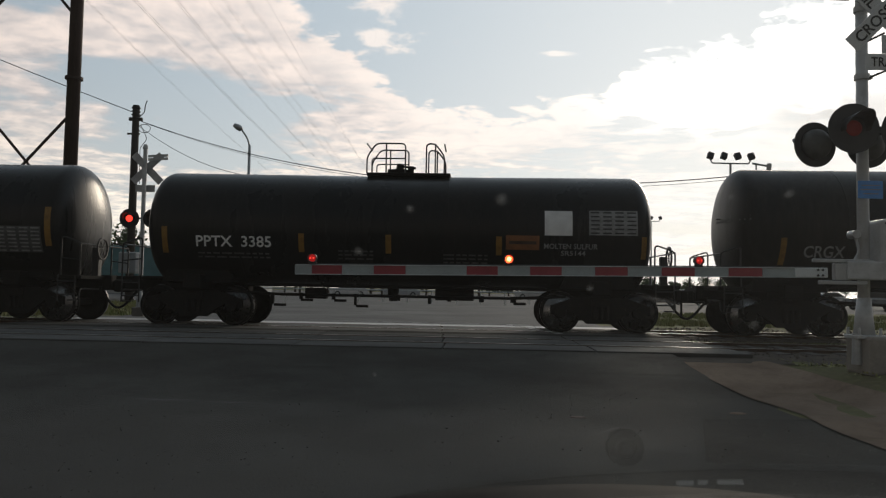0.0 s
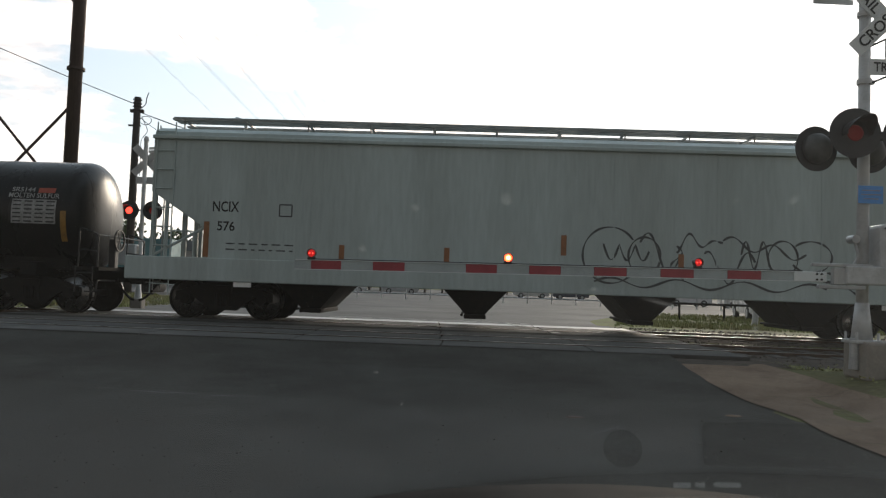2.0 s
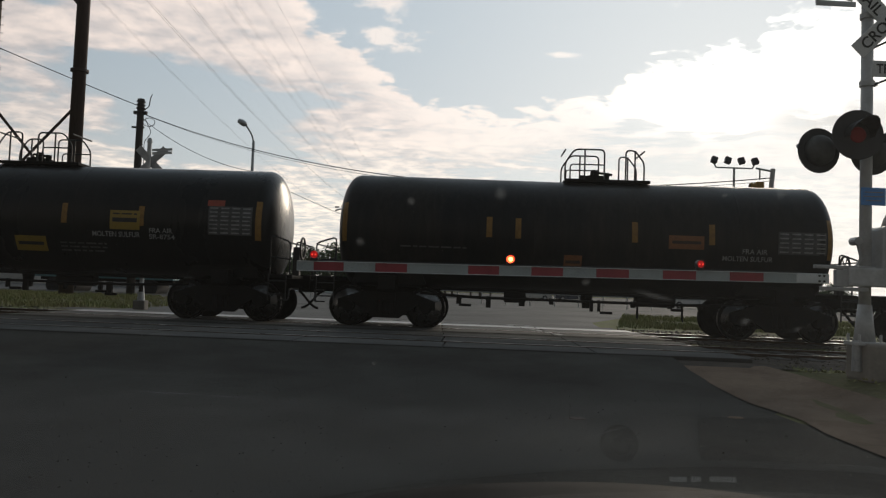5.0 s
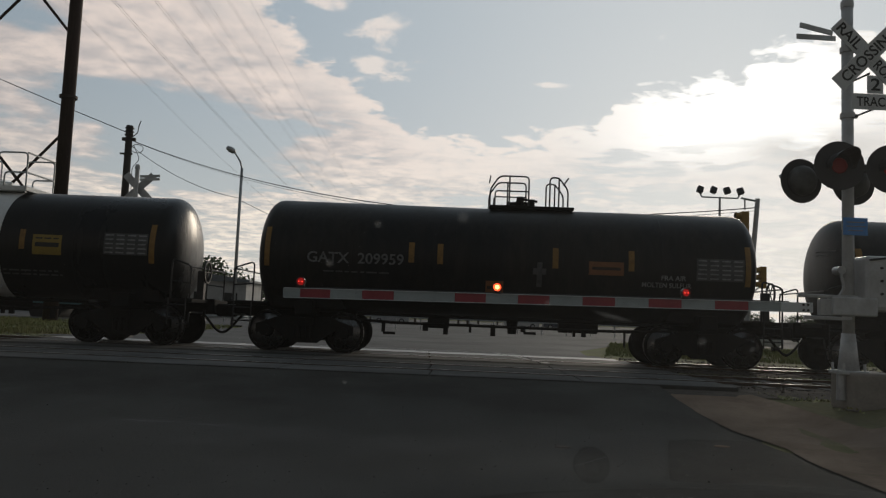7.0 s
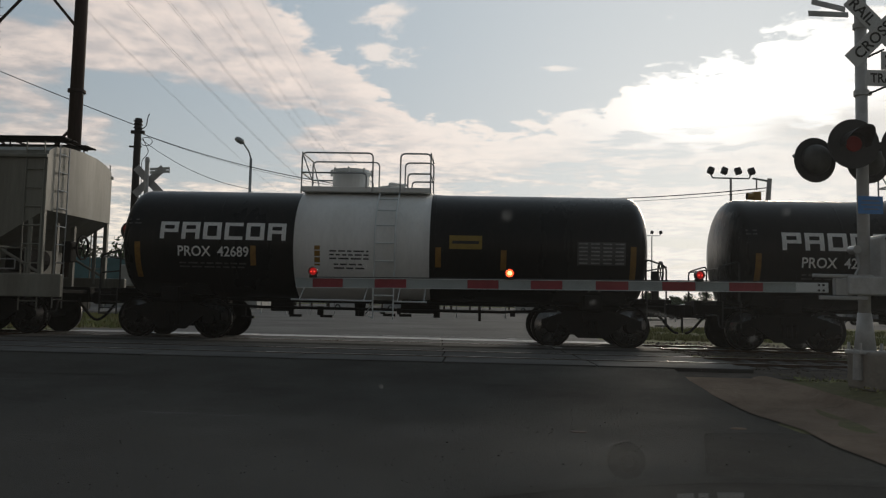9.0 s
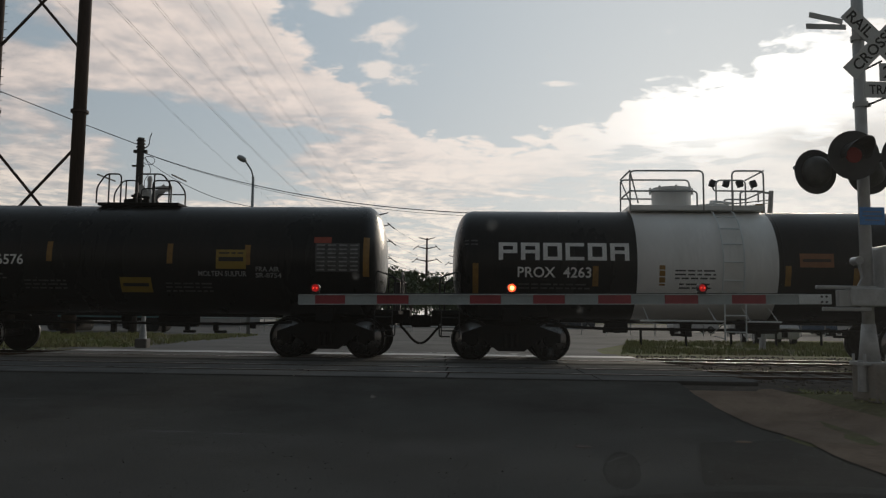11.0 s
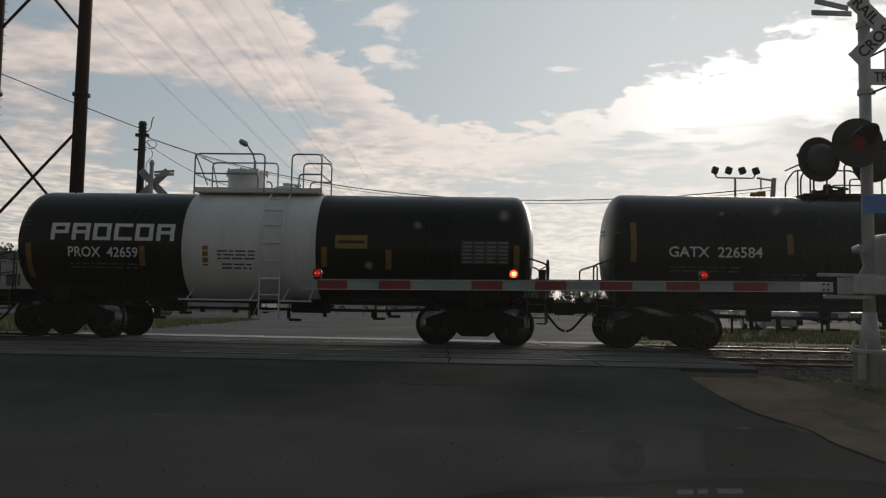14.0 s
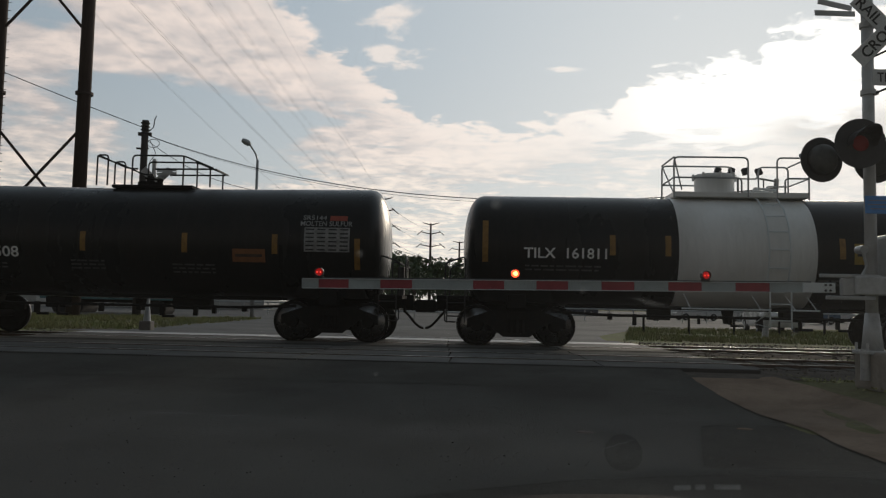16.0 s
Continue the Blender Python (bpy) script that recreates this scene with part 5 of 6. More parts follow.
def flasher(parent, x, y, z, turn, lens, r=0.33, reach=0.30):
    """A round backboard with a hooded lamp, facing -y before the turn."""
    m = Matrix.Translation((x, y, z)) @ Matrix.Rotation(turn, 4, "Z")
    bm = lathe(bmesh.new(), ((0.0, r), (0.012, r), (0.012, 0.14), (0.10, 0.13), (0.16, 0.06), (0.16, 0.01), (0.0, 0.01), (0.0, r)), "Y", 40)
    lamp = part("flasher", bm, LAMP_BLACK, parent, smooth=False, m=m)
    bm = bmesh.new()
    rows = []
    for i in range(13):
        a = radians(-15 + 210 * i / 12)
        ln = reach * (0.35 + 0.65 * max(math.sin(a), 0.0))
        rows.append([bm.verts.new((rr * math.cos(a), -d, rr * math.sin(a))) for rr, d in ((0.165, 0), (0.165, ln), (0.157, ln), (0.157, 0))])
    for A, B in zip(rows, rows[1:]):
        for k in range(3):
            bm.faces.new((A[k], A[k + 1], B[k + 1], B[k]))
    part("hood", bm, LAMP_BLACK, lamp)
    bm = lathe(bmesh.new(), ((0.014, 0.205), (0.07, 0.20), (0.125, 0.16), (0.165, 0.09), (0.175, 0.01)), "Y", 32)
    part("lamp_back", bm, BACK_GREY, lamp, "weathered grey rear housing", smooth=True)
    bm = lathe(bmesh.new(), ((-0.02, 0.01), (-0.018, 0.06), (-0.010, 0.085), (-0.002, 0.105)), "Y", 28)
    part("lens", bm, lens, lamp, "red lens", smooth=True)
    return lamp


def sign_board(parent, name, words, w, h, m, board, ink, text_h, text_w, label):
    b = part(name, box(bmesh.new(), (0, 0, 0), (w, 0.012, h), bevel=0.003), board, parent, label, m=m)
    for s, x, z, th, tw in words:
        pts, fs = text_points(s, th, tw)
        bm = bmesh.new()
        vs = [bm.verts.new((x + a, -0.011, z + c)) for a, c in pts]
        for f in fs:
            bm.faces.new([vs[i] for i in f])
        part("lettering", bm, ink, b)
    return b


def crossbuck(parent, x, y, z, facing=1, lettered=True, arm=1.22):
    k = arm / 1.22
    for ang, words, dy in ((-45, (("RAIL", -0.36, 0, 0.15, 0.40), ("ROAD", 0.36, 0, 0.15, 0.42)), 0.0), (45, (("CROSSING", 0, 0, 0.15, 1.0),), -0.016)):
        m = Matrix.Translation((x, y + dy * facing, z)) @ Matrix.Rotation(0 if facing > 0 else math.pi, 4, "Z") @ Matrix.Rotation(radians(-ang), 4, "Y")
        sign_board(parent, "crossbuck_blade", words if lettered else (), arm, 0.23 * k, m, SIGN_WHITE if lettered else GALV, INK, 0.15, 1.0, "white crossbuck blade")


def build_near_signal():
    zb = ground_z(5.66, 10.3)
    mast = thing("crossing_signal", "silver crossing signal mast with crossbuck and black flashers", "crossing signal", m=Matrix.Translation((5.66, 10.32, 0)))
    part("foundation", box(bmesh.new(), (0.22, 0, zb + 0.17), (0.62, 0.62, 0.5), bevel=0.04), CONCRETE, mast, "worn concrete base")
    bm = bmesh.new()
    rod(bm, (0, 0, 0.65), (0, 0, 5.75), 0.076, seg=20)
    rod(bm, (0, 0, 0.72), (0, 0, 1.25), 0.14, 0.085, seg=20)
    part("mast", bm, MAST_PAINT, mast, smooth=True)
    bm = box(bmesh.new(), (0, 0, 0.74), (0.36, 0.36, 0.05), bevel=0.01)
    for a in (-0.14, 0.14):
        for b in (-0.14, 0.14):
            rod(bm, (a, b, 0.72), (a, b, 0.86), 0.018, seg=8)
    part("base_flange", bm, MAST_PAINT, mast)
    bm = bmesh.new()
    rod(bm, (-0.12, -0.05, zb + 0.05), (-0.12, -0.05, 0.78), 0.07, 0.06, seg=12)
    part("conduit", bm, GALV, mast)
    bm = lathe(bmesh.new(), ((5.72, 0.02), (5.72, 0.085), (5.80, 0.085), (5.86, 0.05), (5.88, 0.01)), "Z", 18)
    part("cap", bm, MAST_PAINT, mast)
    for z in (5.12, 4.20, 3.36):
        bm = lathe(bmesh.new(), ((z - 0.035, 0.07), (z - 0.035, 0.097), (z + 0.035, 0.097), (z + 0.035, 0.07)), "Z", 18)
        box(bm, (0.1, 0, z), (0.06, 0.06, 0.05))
        part("clamp", bm, MAST_PAINT, mast)
    crossbuck(mast, 0.22, -0.12, 5.02)
    # second blades of the rear pair, seen edge on
    bm = bmesh.new()
    for dz, l, ang in ((0.42, 0.52, 6), (0.30, 0.62, -4)):
        box(bm, (-0.38, 0.10, 5.12 + dz - 0.10), (l, 0.02, 0.07), Matrix.Rotation(radians(ang), 4, "Y") @ Matrix.Rotation(radians(12), 4, "Z"))
    part("rear_blade", bm, MAST_PAINT, mast)
    sign_board(mast, "track_count_sign", (("2", 0, 0.0, 0.17, 0.13),), 0.22, 0.25, Matrix.Translation((0.32, -0.11, 4.62)), SIGN_WHITE, INK, 0, 0, "white sign with track count")
    sign_board(mast, "tracks_sign", (("TRACKS", 0, 0, 0.13, 0.56),), 0.68, 0.22, Matrix.Translation((0.34, -0.11, 4.38)), SIGN_WHITE, INK, 0, 0, "white tracks sign")
    bm = bmesh.new()
    tube(bm, [(0.02, -0.06, 4.16), (0.34, -0.09, 4.30)], 0.014)
    tube(bm, [(0.02, -0.06, 4.66), (0.26, -0.09, 4.78)], 0.014)
    part("sign_brace", bm, LAMP_BLACK, mast)
    # flashers on a cross arm
    bm = bmesh.new()
    tube(bm, [(-0.75, -0.02, 3.44), (0.75, -0.02, 3.44)], 0.028)
    rod(bm, (0, 0, 3.38), (0, 0, 3.5), 0.1, seg=16)
    tube(bm, [(0.1, -0.05, 3.50), (0.62, -0.05, 3.56)], 0.02)
    part("cross_arm", bm, LAMP_BLACK, mast)
    flasher(mast, -0.285, -0.32, 3.44, radians(-4), LENS_DEEP, 0.325, 0.43)
    flasher(mast, 0.40, -0.34, 3.42, radians(-4), LENS_DIM, 0.325, 0.43)
    flasher(mast, -0.665, -0.05, 3.265, radians(188), LENS_DIM, 0.30, 0.40)
    flasher(mast, 0.15, 0.14, 3.30, radians(182), LENS_DIM, 0.30, 0.40)
    bm = box(bmesh.new(), (0.045, -0.10, 2.675), (0.33, 0.012, 0.235), bevel=0.003)
    plate = part("emergency_sign", bm, SIGN_BLUE, mast, "small blue notice plate")
    bm = bmesh.new()
    for k, w in enumerate((0.24, 0.26, 0.2)):
        box(bm, (0.045, -0.1085, 2.73 - 0.055 * k), (w, 0.004, 0.011))
    part("print_bar", bm, DECAL_GREY, plate)
    # gate mechanism
    part("gate_housing", box(bmesh.new(), (0.42, -0.02, 1.92), (0.62, 0.48, 0.72), bevel=0.05), MAST_PAINT, mast, "silver gate motor housing")
    bm = bmesh.new()
    for a in (0.30, 0.42, 0.54):
        for z in (1.78, 1.95, 2.12):
            rod(bm, (a, -0.28, z), (a, -0.25, z), 0.018, seg=8)
    tube(bm, [(0.14, -0.27, 2.22), (0.5, -0.27, 2.27)], 0.014)
    part("housing_bolts", bm, LAMP_BLACK, mast)
    part("pivot_bracket", box(bmesh.new(), (-0.08, -0.24, 1.60), (0.60, 0.16, 0.24), bevel=0.02), MAST_PAINT, mast)
    bm = box(bmesh.new(), (-0.42, -0.27, 1.72), (0.78, 0.06, 0.045), bevel=0.008)
    box(bm, (-0.42, -0.27, 1.44), (0.62, 0.06, 0.05), bevel=0.008)
    box(bm, (-0.42, -0.25, 1.58), (0.22, 0.09, 0.22), bevel=0.01)
    part("arm_shank", bm, GALV, mast)
    bm = bmesh.new()
    rod(bm, (-0.16, -0.14, 2.08), (-0.16, 0.02, 2.08), 0.055, seg=14)
    tube(bm, bent([(-0.16, -0.1, 2.05), (-0.12, -0.12, 1.85), (-0.17, -0.1, 1.75)], 0.05), 0.018)
    part("cable_gland", bm, GALV, mast)


def build_gate_arm():
    arm = thing("gate_arm", "lowered crossing gate arm with red and white stripes", "gate arm", m=Matrix.Translation((5.005, 10.0, 1.563)) @ Matrix.Rotation(radians(-0.7), 4, "Y"))
    part("root_plate", box(bmesh.new(), (-0.20, 0, 0), (0.42, 0.045, 0.128), bevel=0.006), ARM_WHITE, arm)
    pos = -0.41
    lengths = [(0.420, 0), (0.433, 1), (0.433, 0), (0.426, 1), (0.433, 0), (0.418, 1), (0.426, 0), (0.404, 1), (0.411, 0), (0.397, 1), (0.779, 0), (0.404, 1), (0.404, 0), (0.382, 1), (0.216, 0)]
    for l, red in lengths:
        # pale stripes carry the backlit dimness in their colour
        part("stripe", box(bmesh.new(), (pos - l / 2, 0, 0), (l - 0.002, 0.036, 0.112), bevel=0.004), ARM_RED if red else ARM_SHEET, arm)
        pos -= l
    part("edge_strip", box(bmesh.new(), (pos / 2 - 0.2, -0.004, 0.060), (-pos - 0.42, 0.05, 0.008)), ARM_WHITE, arm)
    part("edge_strip", box(bmesh.new(), (pos / 2 - 0.2, -0.004, -0.060), (-pos - 0.42, 0.05, 0.008)), ARM_WHITE, arm)
    bm = bmesh.new()
    for a in (-0.06, -0.12):
        for z in (-0.035, 0.035):
            rod(bm, (a, -0.04, z), (a, 0.03, z), 0.014, seg=8)
    part("bolts", bm, LAMP_BLACK, arm)
    bm = tube(bmesh.new(), [(-0.3, -0.01, 0.072), (pos + 0.25, -0.01, 0.072)], 0.007)
    part("lamp_cable", bm, LAMP_BLACK, arm)
    for lx, lens, core in ((-6.575, LENS_TIP, False), (-4.075, LENS_AMBER, True), (-1.645, LENS_TIP, False)):
        lamp = part("arm_lamp", box(bmesh.new(), (lx, 0.0, 0.078), (0.10, 0.06, 0.04), bevel=0.006), LAMP_BLACK, arm)
        bm = lathe(bmesh.new(), ((-0.05, 0.005), (-0.045, 0.03), (-0.02, 0.046), (0.03, 0.048), (0.05, 0.04), (0.055, 0.005)), "Y", 20, (lx, -0.01, 0.145))
        lens_ob = part("lamp_lens", bm, lens, lamp, "glowing red lens", smooth=True)
        if core:
            bm = lathe(bmesh.new(), ((-0.012, 0.004), (-0.008, 0.022), (0.0, 0.027)), "Y", 16, (lx, -0.06, 0.145))
            part("lamp_core", bm, LENS_CORE, lens_ob)
        else:
            for dx in (-0.02, 0.02):
                bm = lathe(bmesh.new(), ((-0.010, 0.002), (-0.006, 0.009), (0.0, 0.011)), "Y", 10, (lx + dx, -0.052, 0.143))
                part("lamp_core", bm, LENS_RED, lens_ob, "bright point of the lit lamp")
        bm = lathe(bmesh.new(), ((-0.06, 0.058), (0.04, 0.058), (0.04, 0.052), (-0.06, 0.052), (-0.06, 0.058)), "Y", 20, (lx, -0.005, 0.145))
        part("lamp_rim", bm, LENS_DIM if core else LAMP_BLACK, lamp)


def build_far_signal():
    x, y = -9.05, 24.2
    mast = thing("crossing_signal", "grey crossing signal mast seen from behind with red flashers", "crossing signal", m=Matrix.Translation((x, y, 0)))
    bm = bmesh.new()
    rod(bm, (0, 0, 0.3), (0, 0, 5.45), 0.065, seg=16)
    rod(bm, (0, 0, 0.5), (0, 0, 1.0), 0.12, 0.07, seg=16)
    rod(bm, (0, 0, 5.45), (0, 0, 5.58), 0.09, 0.05, seg=16)
    part("mast", bm, MAST_PAINT, mast)
    part("foundation", box(bmesh.new(), (0, 0, 0.36), (0.36, 0.36, 0.38), bevel=0.03), CONCRETE, mast)
    crossbuck(mast, 0.04, 0.10, 4.85, -1, False)
    for dz in (0.36, 0.26):
        part("rear_blade", box(bmesh.new(), (0.42, -0.06, 4.86 + dz), (0.62, 0.02, 0.08), Matrix.Rotation(radians(-4), 4, "Y")), MAST_PAINT, mast)
    part("track_count_sign", box(bmesh.new(), (0.0, 0.10, 4.22), (0.6, 0.012, 0.22), bevel=0.003), GALV, mast)
    bm = tube(bmesh.new(), [(-0.42, 0, 3.28), (0.42, 0, 3.28)], 0.028)
    part("cross_arm", bm, LAMP_BLACK, mast)
    flasher(mast, -0.38, -0.1, 3.26, 0.0, LENS_RED, 0.30)
    flasher(mast, 0.34, -0.1, 3.27, 0.0, LENS_DIM, 0.30)
    part("gate_housing", box(bmesh.new(), (-0.35, 0, 1.9), (0.55, 0.45, 0.65), bevel=0.04), MAST_PAINT, mast)


def build_pylon():
    py = thing("transmission_pylon", "rust-brown two-legged steel transmission pylon with cross bracing", "pylon", m=Matrix.Translation((0, 0, 0)))
    y = 40.0
    xl, xr, h = -23.33, -18.76, 38.0
    for x in (xl, xr):
        bm = bmesh.new()
        rod(bm, (x, y, ground_z(x, y) - 0.1), (x, y, h), 0.36, 0.26, seg=24)
        leg = part("leg", bm, PYLON_STEEL, py, smooth=True)
        for z in (11.75, 22.0, 32.0):
            bm = lathe(bmesh.new(), ((z - 0.07, 0.3), (z - 0.07, 0.44), (z + 0.07, 0.44), (z + 0.07, 0.3)), "Z", 20, (x, y, 0))
            part("flange", bm, PYLON_STEEL, leg)
        if x == xl:
            bm = bmesh.new()
            for k in range(60):
                z = 6 + k * 0.42
                rod(bm, (x + 0.3, y, z), (x + 0.52, y - 0.04, z), 0.015, seg=6)
            part("climbing_steps", bm, PYLON_STEEL, leg)
    for z0 in (4.75, 14.9, 25.05):
        for a, b in ((xl, xr), (xr, xl)):
            part("brace", rod(bmesh.new(), (a, y - 0.02 if a == xl else y + 0.12, z0), (b, y - 0.02 if a == xl else y + 0.12, z0 + 5.25), 0.075, seg=10), PYLON_STEEL, py)
    for z in (31.0,):
        part("cross_arm", box(bmesh.new(), (-21, y, z), (19.5, 0.35, 0.4), bevel=0.03), PYLON_STEEL, py)
    return py


def far_tower(x, y, top, k=1.0):
    tw = thing("transmission_tower", "distant steel pole tower with three pairs of arms", "pylon", "far towers")
    part("pole", rod(bmesh.new(), (x, y, 0.2), (x, y, top), 0.75 * k, 0.35 * k, seg=12), PYLON_STEEL, tw)
    for z, w in ((top - 0.3, 3.6), (top - 4.2, 4.4), (top - 9.6, 4.8), (top - 15.2, 5.0)):
        for sg in (-1, 1):
            part("arm", rod(bmesh.new(), (x, y, z - 0.4), (x + sg * w, y, z + 0.55), 0.28, 0.14, seg=8), PYLON_STEEL, tw)
            if z < top - 1:
                part("insulator", rod(bmesh.new(), (x + sg * w * 0.8, y - 1.2, z + 0.9), (x + sg * w * 1.3, y + 0.6, z - 0.8), 0.17, seg=8), PYLON_STEEL, tw)


def cable(name, a, b, sag, r, label, n=26, group="overhead cables"):
    a, b = Vector(a), Vector(b)
    pts = []
    for i in range(n + 1):
        t = i / n
        p = a.lerp(b, t)
        p.z -= sag * 4 * t * (1 - t)
        pts.append(p)
    return tagged(part(name, tube(bmesh.new(), pts, r, 5), WIRE), label, "cable", group)


def build_overhead():
    build_pylon()
    far_tower(-20.4, 255, 35.5)
    far_tower(-5.2, 332, 35.5)
    far_tower(9.0, 420, 35.0, 1.1)
    for x0, sg, z1, w, r, sag, twin in ((-33.6, -1, 20.6, 5.0, 0.008, 4.5, 0.10), (-30.1, -1, 26.2, 4.8, 0.014, 3.0, 0.14), (-26.3, -1, 31.6, 4.4, 0.013, 3.0, 0.14),
                                        (-23.8, 1, 20.6, 5.0, 0.009, 0.4, 0.14), (-21.7, 1, 26.2, 4.8, 0.009, 2.7, 0.14), (-20.8, 1, 31.6, 4.4, 0.008, 0.4, 0.12)):
        for d in (-twin, twin):
            cable("power_line", (x0 + d, 40, 30.8), (-20.4 + sg * w + d, 255, z1), sag, r, "thin twin power line strung between pylons")
        cable("power_line", (-20.4 + sg * w, 255, z1), (-5.2 + sg * w, 332, z1), 1.5, 0.04, "thin power line between far towers")
    cable("power_line", (-18.0, 40, 31), (-20.4, 255, 35.6), 0.3, 0.010, "thin shield wire strung between pylons")


def build_poles():
    pole = thing("utility_pole", "dark wooden utility pole with wires at its top", "utility pole")
    x, y = -17.45, 45.0
    part("pole", rod(bmesh.new(), (x, y, 0.1), (x, y, 11.55), 0.24, 0.19, seg=16), POLE_WOOD, pole, smooth=True)
    bm = bmesh.new()
    for k in range(4):
        z = 11.4 - 0.2 * k
        rod(bm, (x, y, z - 0.03), (x, y, z + 0.03), 0.255, seg=14)
    part("insulators", bm, LAMP_BLACK, pole)
    bm = bmesh.new()
    tube(bm, bent([(x + 0.2, y, 10.9), (x + 0.48, y, 11.15), (x + 0.52, y, 11.6), (x + 0.62, y, 11.85)], 0.12), 0.03)
    tube(bm, [(x + 0.2 + 0.35 * (1 - math.cos(k * 0.55)), y - 0.1, 10.2 + 0.25 * math.sin(k * 0.55)) for k in range(12)], 0.02)
    tube(bm, bent([(x + 0.3, y, 10.4), (x + 0.7, y, 9.6), (x + 0.3, y, 9.1), (x + 0.35, y, 7.0)], 0.2), 0.02)
    part("drop_wires", bm, WIRE, pole)
    bm = box(bmesh.new(), (x, y, 10.75), (0.75, 0.2, 0.18))
    box(bm, (x - 0.1, y, 9.9), (0.7, 0.1, 0.1))
    part("bracket", bm, POLE_WOOD, pole)
    cable("span_cable", (-60, 44, 29.5), (x, y, 11.1), 0.8, 0.024, "black overhead cable to a wooden pole")
    cable("span_cable", (x, y, 10.75), (12.8, 30, 6.0), 1.78, 0.021, "black overhead cable sagging over the street", 40)
    cable("span_cable", (x, y, 10.74), (12.8, 30, 5.88), 1.85, 0.010, "black overhead cable sagging over the street", 40)
    cable("service_drop", (x, y, 10.5), (-10.9, 45, 7.6), 0.5, 0.016, "thin service wire between poles")
    cable("service_drop", (-10.9, 45, 7.5), (3, 66, 4.2), 0.6, 0.016, "thin service wire between poles")
    lamp = thing("street_lamp", "slim grey street lamp with a curved arm", "street lamp")
    x = -10.85
    part("pole", rod(bmesh.new(), (x, 45, 0.15), (x, 45, 9.35), 0.11, 0.08, seg=12), GALV, lamp, smooth=True)
    part("arm", tube(bmesh.new(), bent([(x, 45, 9.3), (x - 0.12, 45, 9.75), (x - 0.55, 45, 10.35)], 0.25), 0.05, 8), GALV, lamp)
    bm = lathe(bmesh.new(), ((-0.42, 0.02), (-0.35, 0.16), (-0.1, 0.22), (0.15, 0.2), (0.3, 0.05)), "X", 16, (0, 0, 0))
    bmesh.ops.transform(bm, matrix=Matrix.Translation((x - 0.65, 45, 10.38)) @ Matrix.Rotation(radians(28), 4, "Y") @ Matrix.Diagonal((0.85, 1, 0.8, 1)), verts=bm.verts)
    part("lamp_head", bm, GALV, lamp, smooth=True)
    for fx, fy, top, w, n in ((26.5, 70, 13.6, 3.7, 4), (41.5, 150, 15.6, 3.4, 3), (50, 205, 14.5, 5.5, 4)):
        fl = thing("floodlight_mast", "tall floodlight mast with a bar of square lamps", "floodlight mast", "floodlight masts")
        part("pole", rod(bmesh.new(), (fx, fy, 0.1), (fx, fy, top - 0.5), 0.16, 0.10, seg=12), GALV, fl)
        part("bar", tube(bmesh.new(), bent([(fx - w / 2, fy, top - 0.1), (fx - w / 2 + 0.2, fy, top - 0.5), (fx + w / 2 - 0.2, fy, top - 0.5), (fx + w / 2, fy, top - 0.1)], 0.1), 0.07), GALV, fl)
        for k in range(n):
            lx = fx - w / 2 + w * k / (n - 1)
            m = Matrix.Translation((lx, fy - 0.1, top + 0.15)) @ Matrix.Rotation(radians(20 if k < n / 2 else -14), 4, "Y") @ Matrix.Rotation(radians(-20), 4, "X")
            part("floodlight", box(bmesh.new(), (0, 0, 0), (0.55, 0.4, 0.6), bevel=0.06), LAMP_BLACK, fl, m=m)
    sp = thing("signal_pole", "leaning steel signal pole with yellow traffic lights", "traffic signal")
    part("pole", rod(bmesh.new(), (12.35, 30, 0.1), (12.86, 30, 6.35), 0.12, 0.09, seg=14), GALV, sp)
    bm = bmesh.new()
    tube(bm, [(12.85, 30, 6.25), (12.2, 30, 6.35)], 0.04)
    tube(bm, [(12.35, 30, 6.35), (12.35, 30, 5.9)], 0.03)
    tube(bm, [(12.72, 30, 4.5), (12.3, 30, 4.75)], 0.03)
    tube(bm, [(12.58, 30, 2.6), (13.0, 30, 2.95)], 0.03)
    tube(bm, [(12.6, 30, 3.55), (13.0, 30, 3.5)], 0.03)
    part("bracket", bm, GALV, sp)
    for hx, hz, k in ((12.3, 5.28, 1.0), (13.02, 3.27, 0.8)):
        head = part("signal_head", box(bmesh.new(), (hx, 29.9, hz), (0.30 * k, 0.25, 1.05 * k), bevel=0.03), SIGNAL_YELLOW, sp, "yellow traffic light housing")
        for j in (-1, 0, 1):
            bm = lathe(bmesh.new(), ((0, 0.13 * k), (0.24, 0.13 * k), (0.24, 0.12 * k), (0, 0.12 * k)), "X", 16, (hx - 0.15 * k - 0.24, 29.85, hz + j * 0.34 * k))
            part("visor", bm, SIGNAL_YELLOW, head)


build_near_signal()
build_gate_arm()
build_far_signal()
build_overhead()
build_poles()

# ================= distance =================


def leaf_clump(bm, c, r, n, rng, size):
    for _ in range(n):
        d = Vector((rng.gauss(0, 1), rng.gauss(0, 1), rng.gauss(0, 1))).normalized() * r * rng.random() ** 0.45
        p = Vector(c) + Vector((d.x, d.y, d.z * 0.8))
        u = Vector((rng.uniform(-1, 1), rng.uniform(-1, 1), rng.uniform(-1, 1))).normalized()
        v = u.cross(Vector((rng.uniform(-1, 1), rng.uniform(-1, 1), rng.uniform(-1, 1)))).normalized()
        s = size * rng.uniform(0.6, 1.3)
        bm.faces.new([bm.verts.new(q) for q in (p - u * s, p + v * s * 0.6, p + u * s, p - v * s * 0.6)])


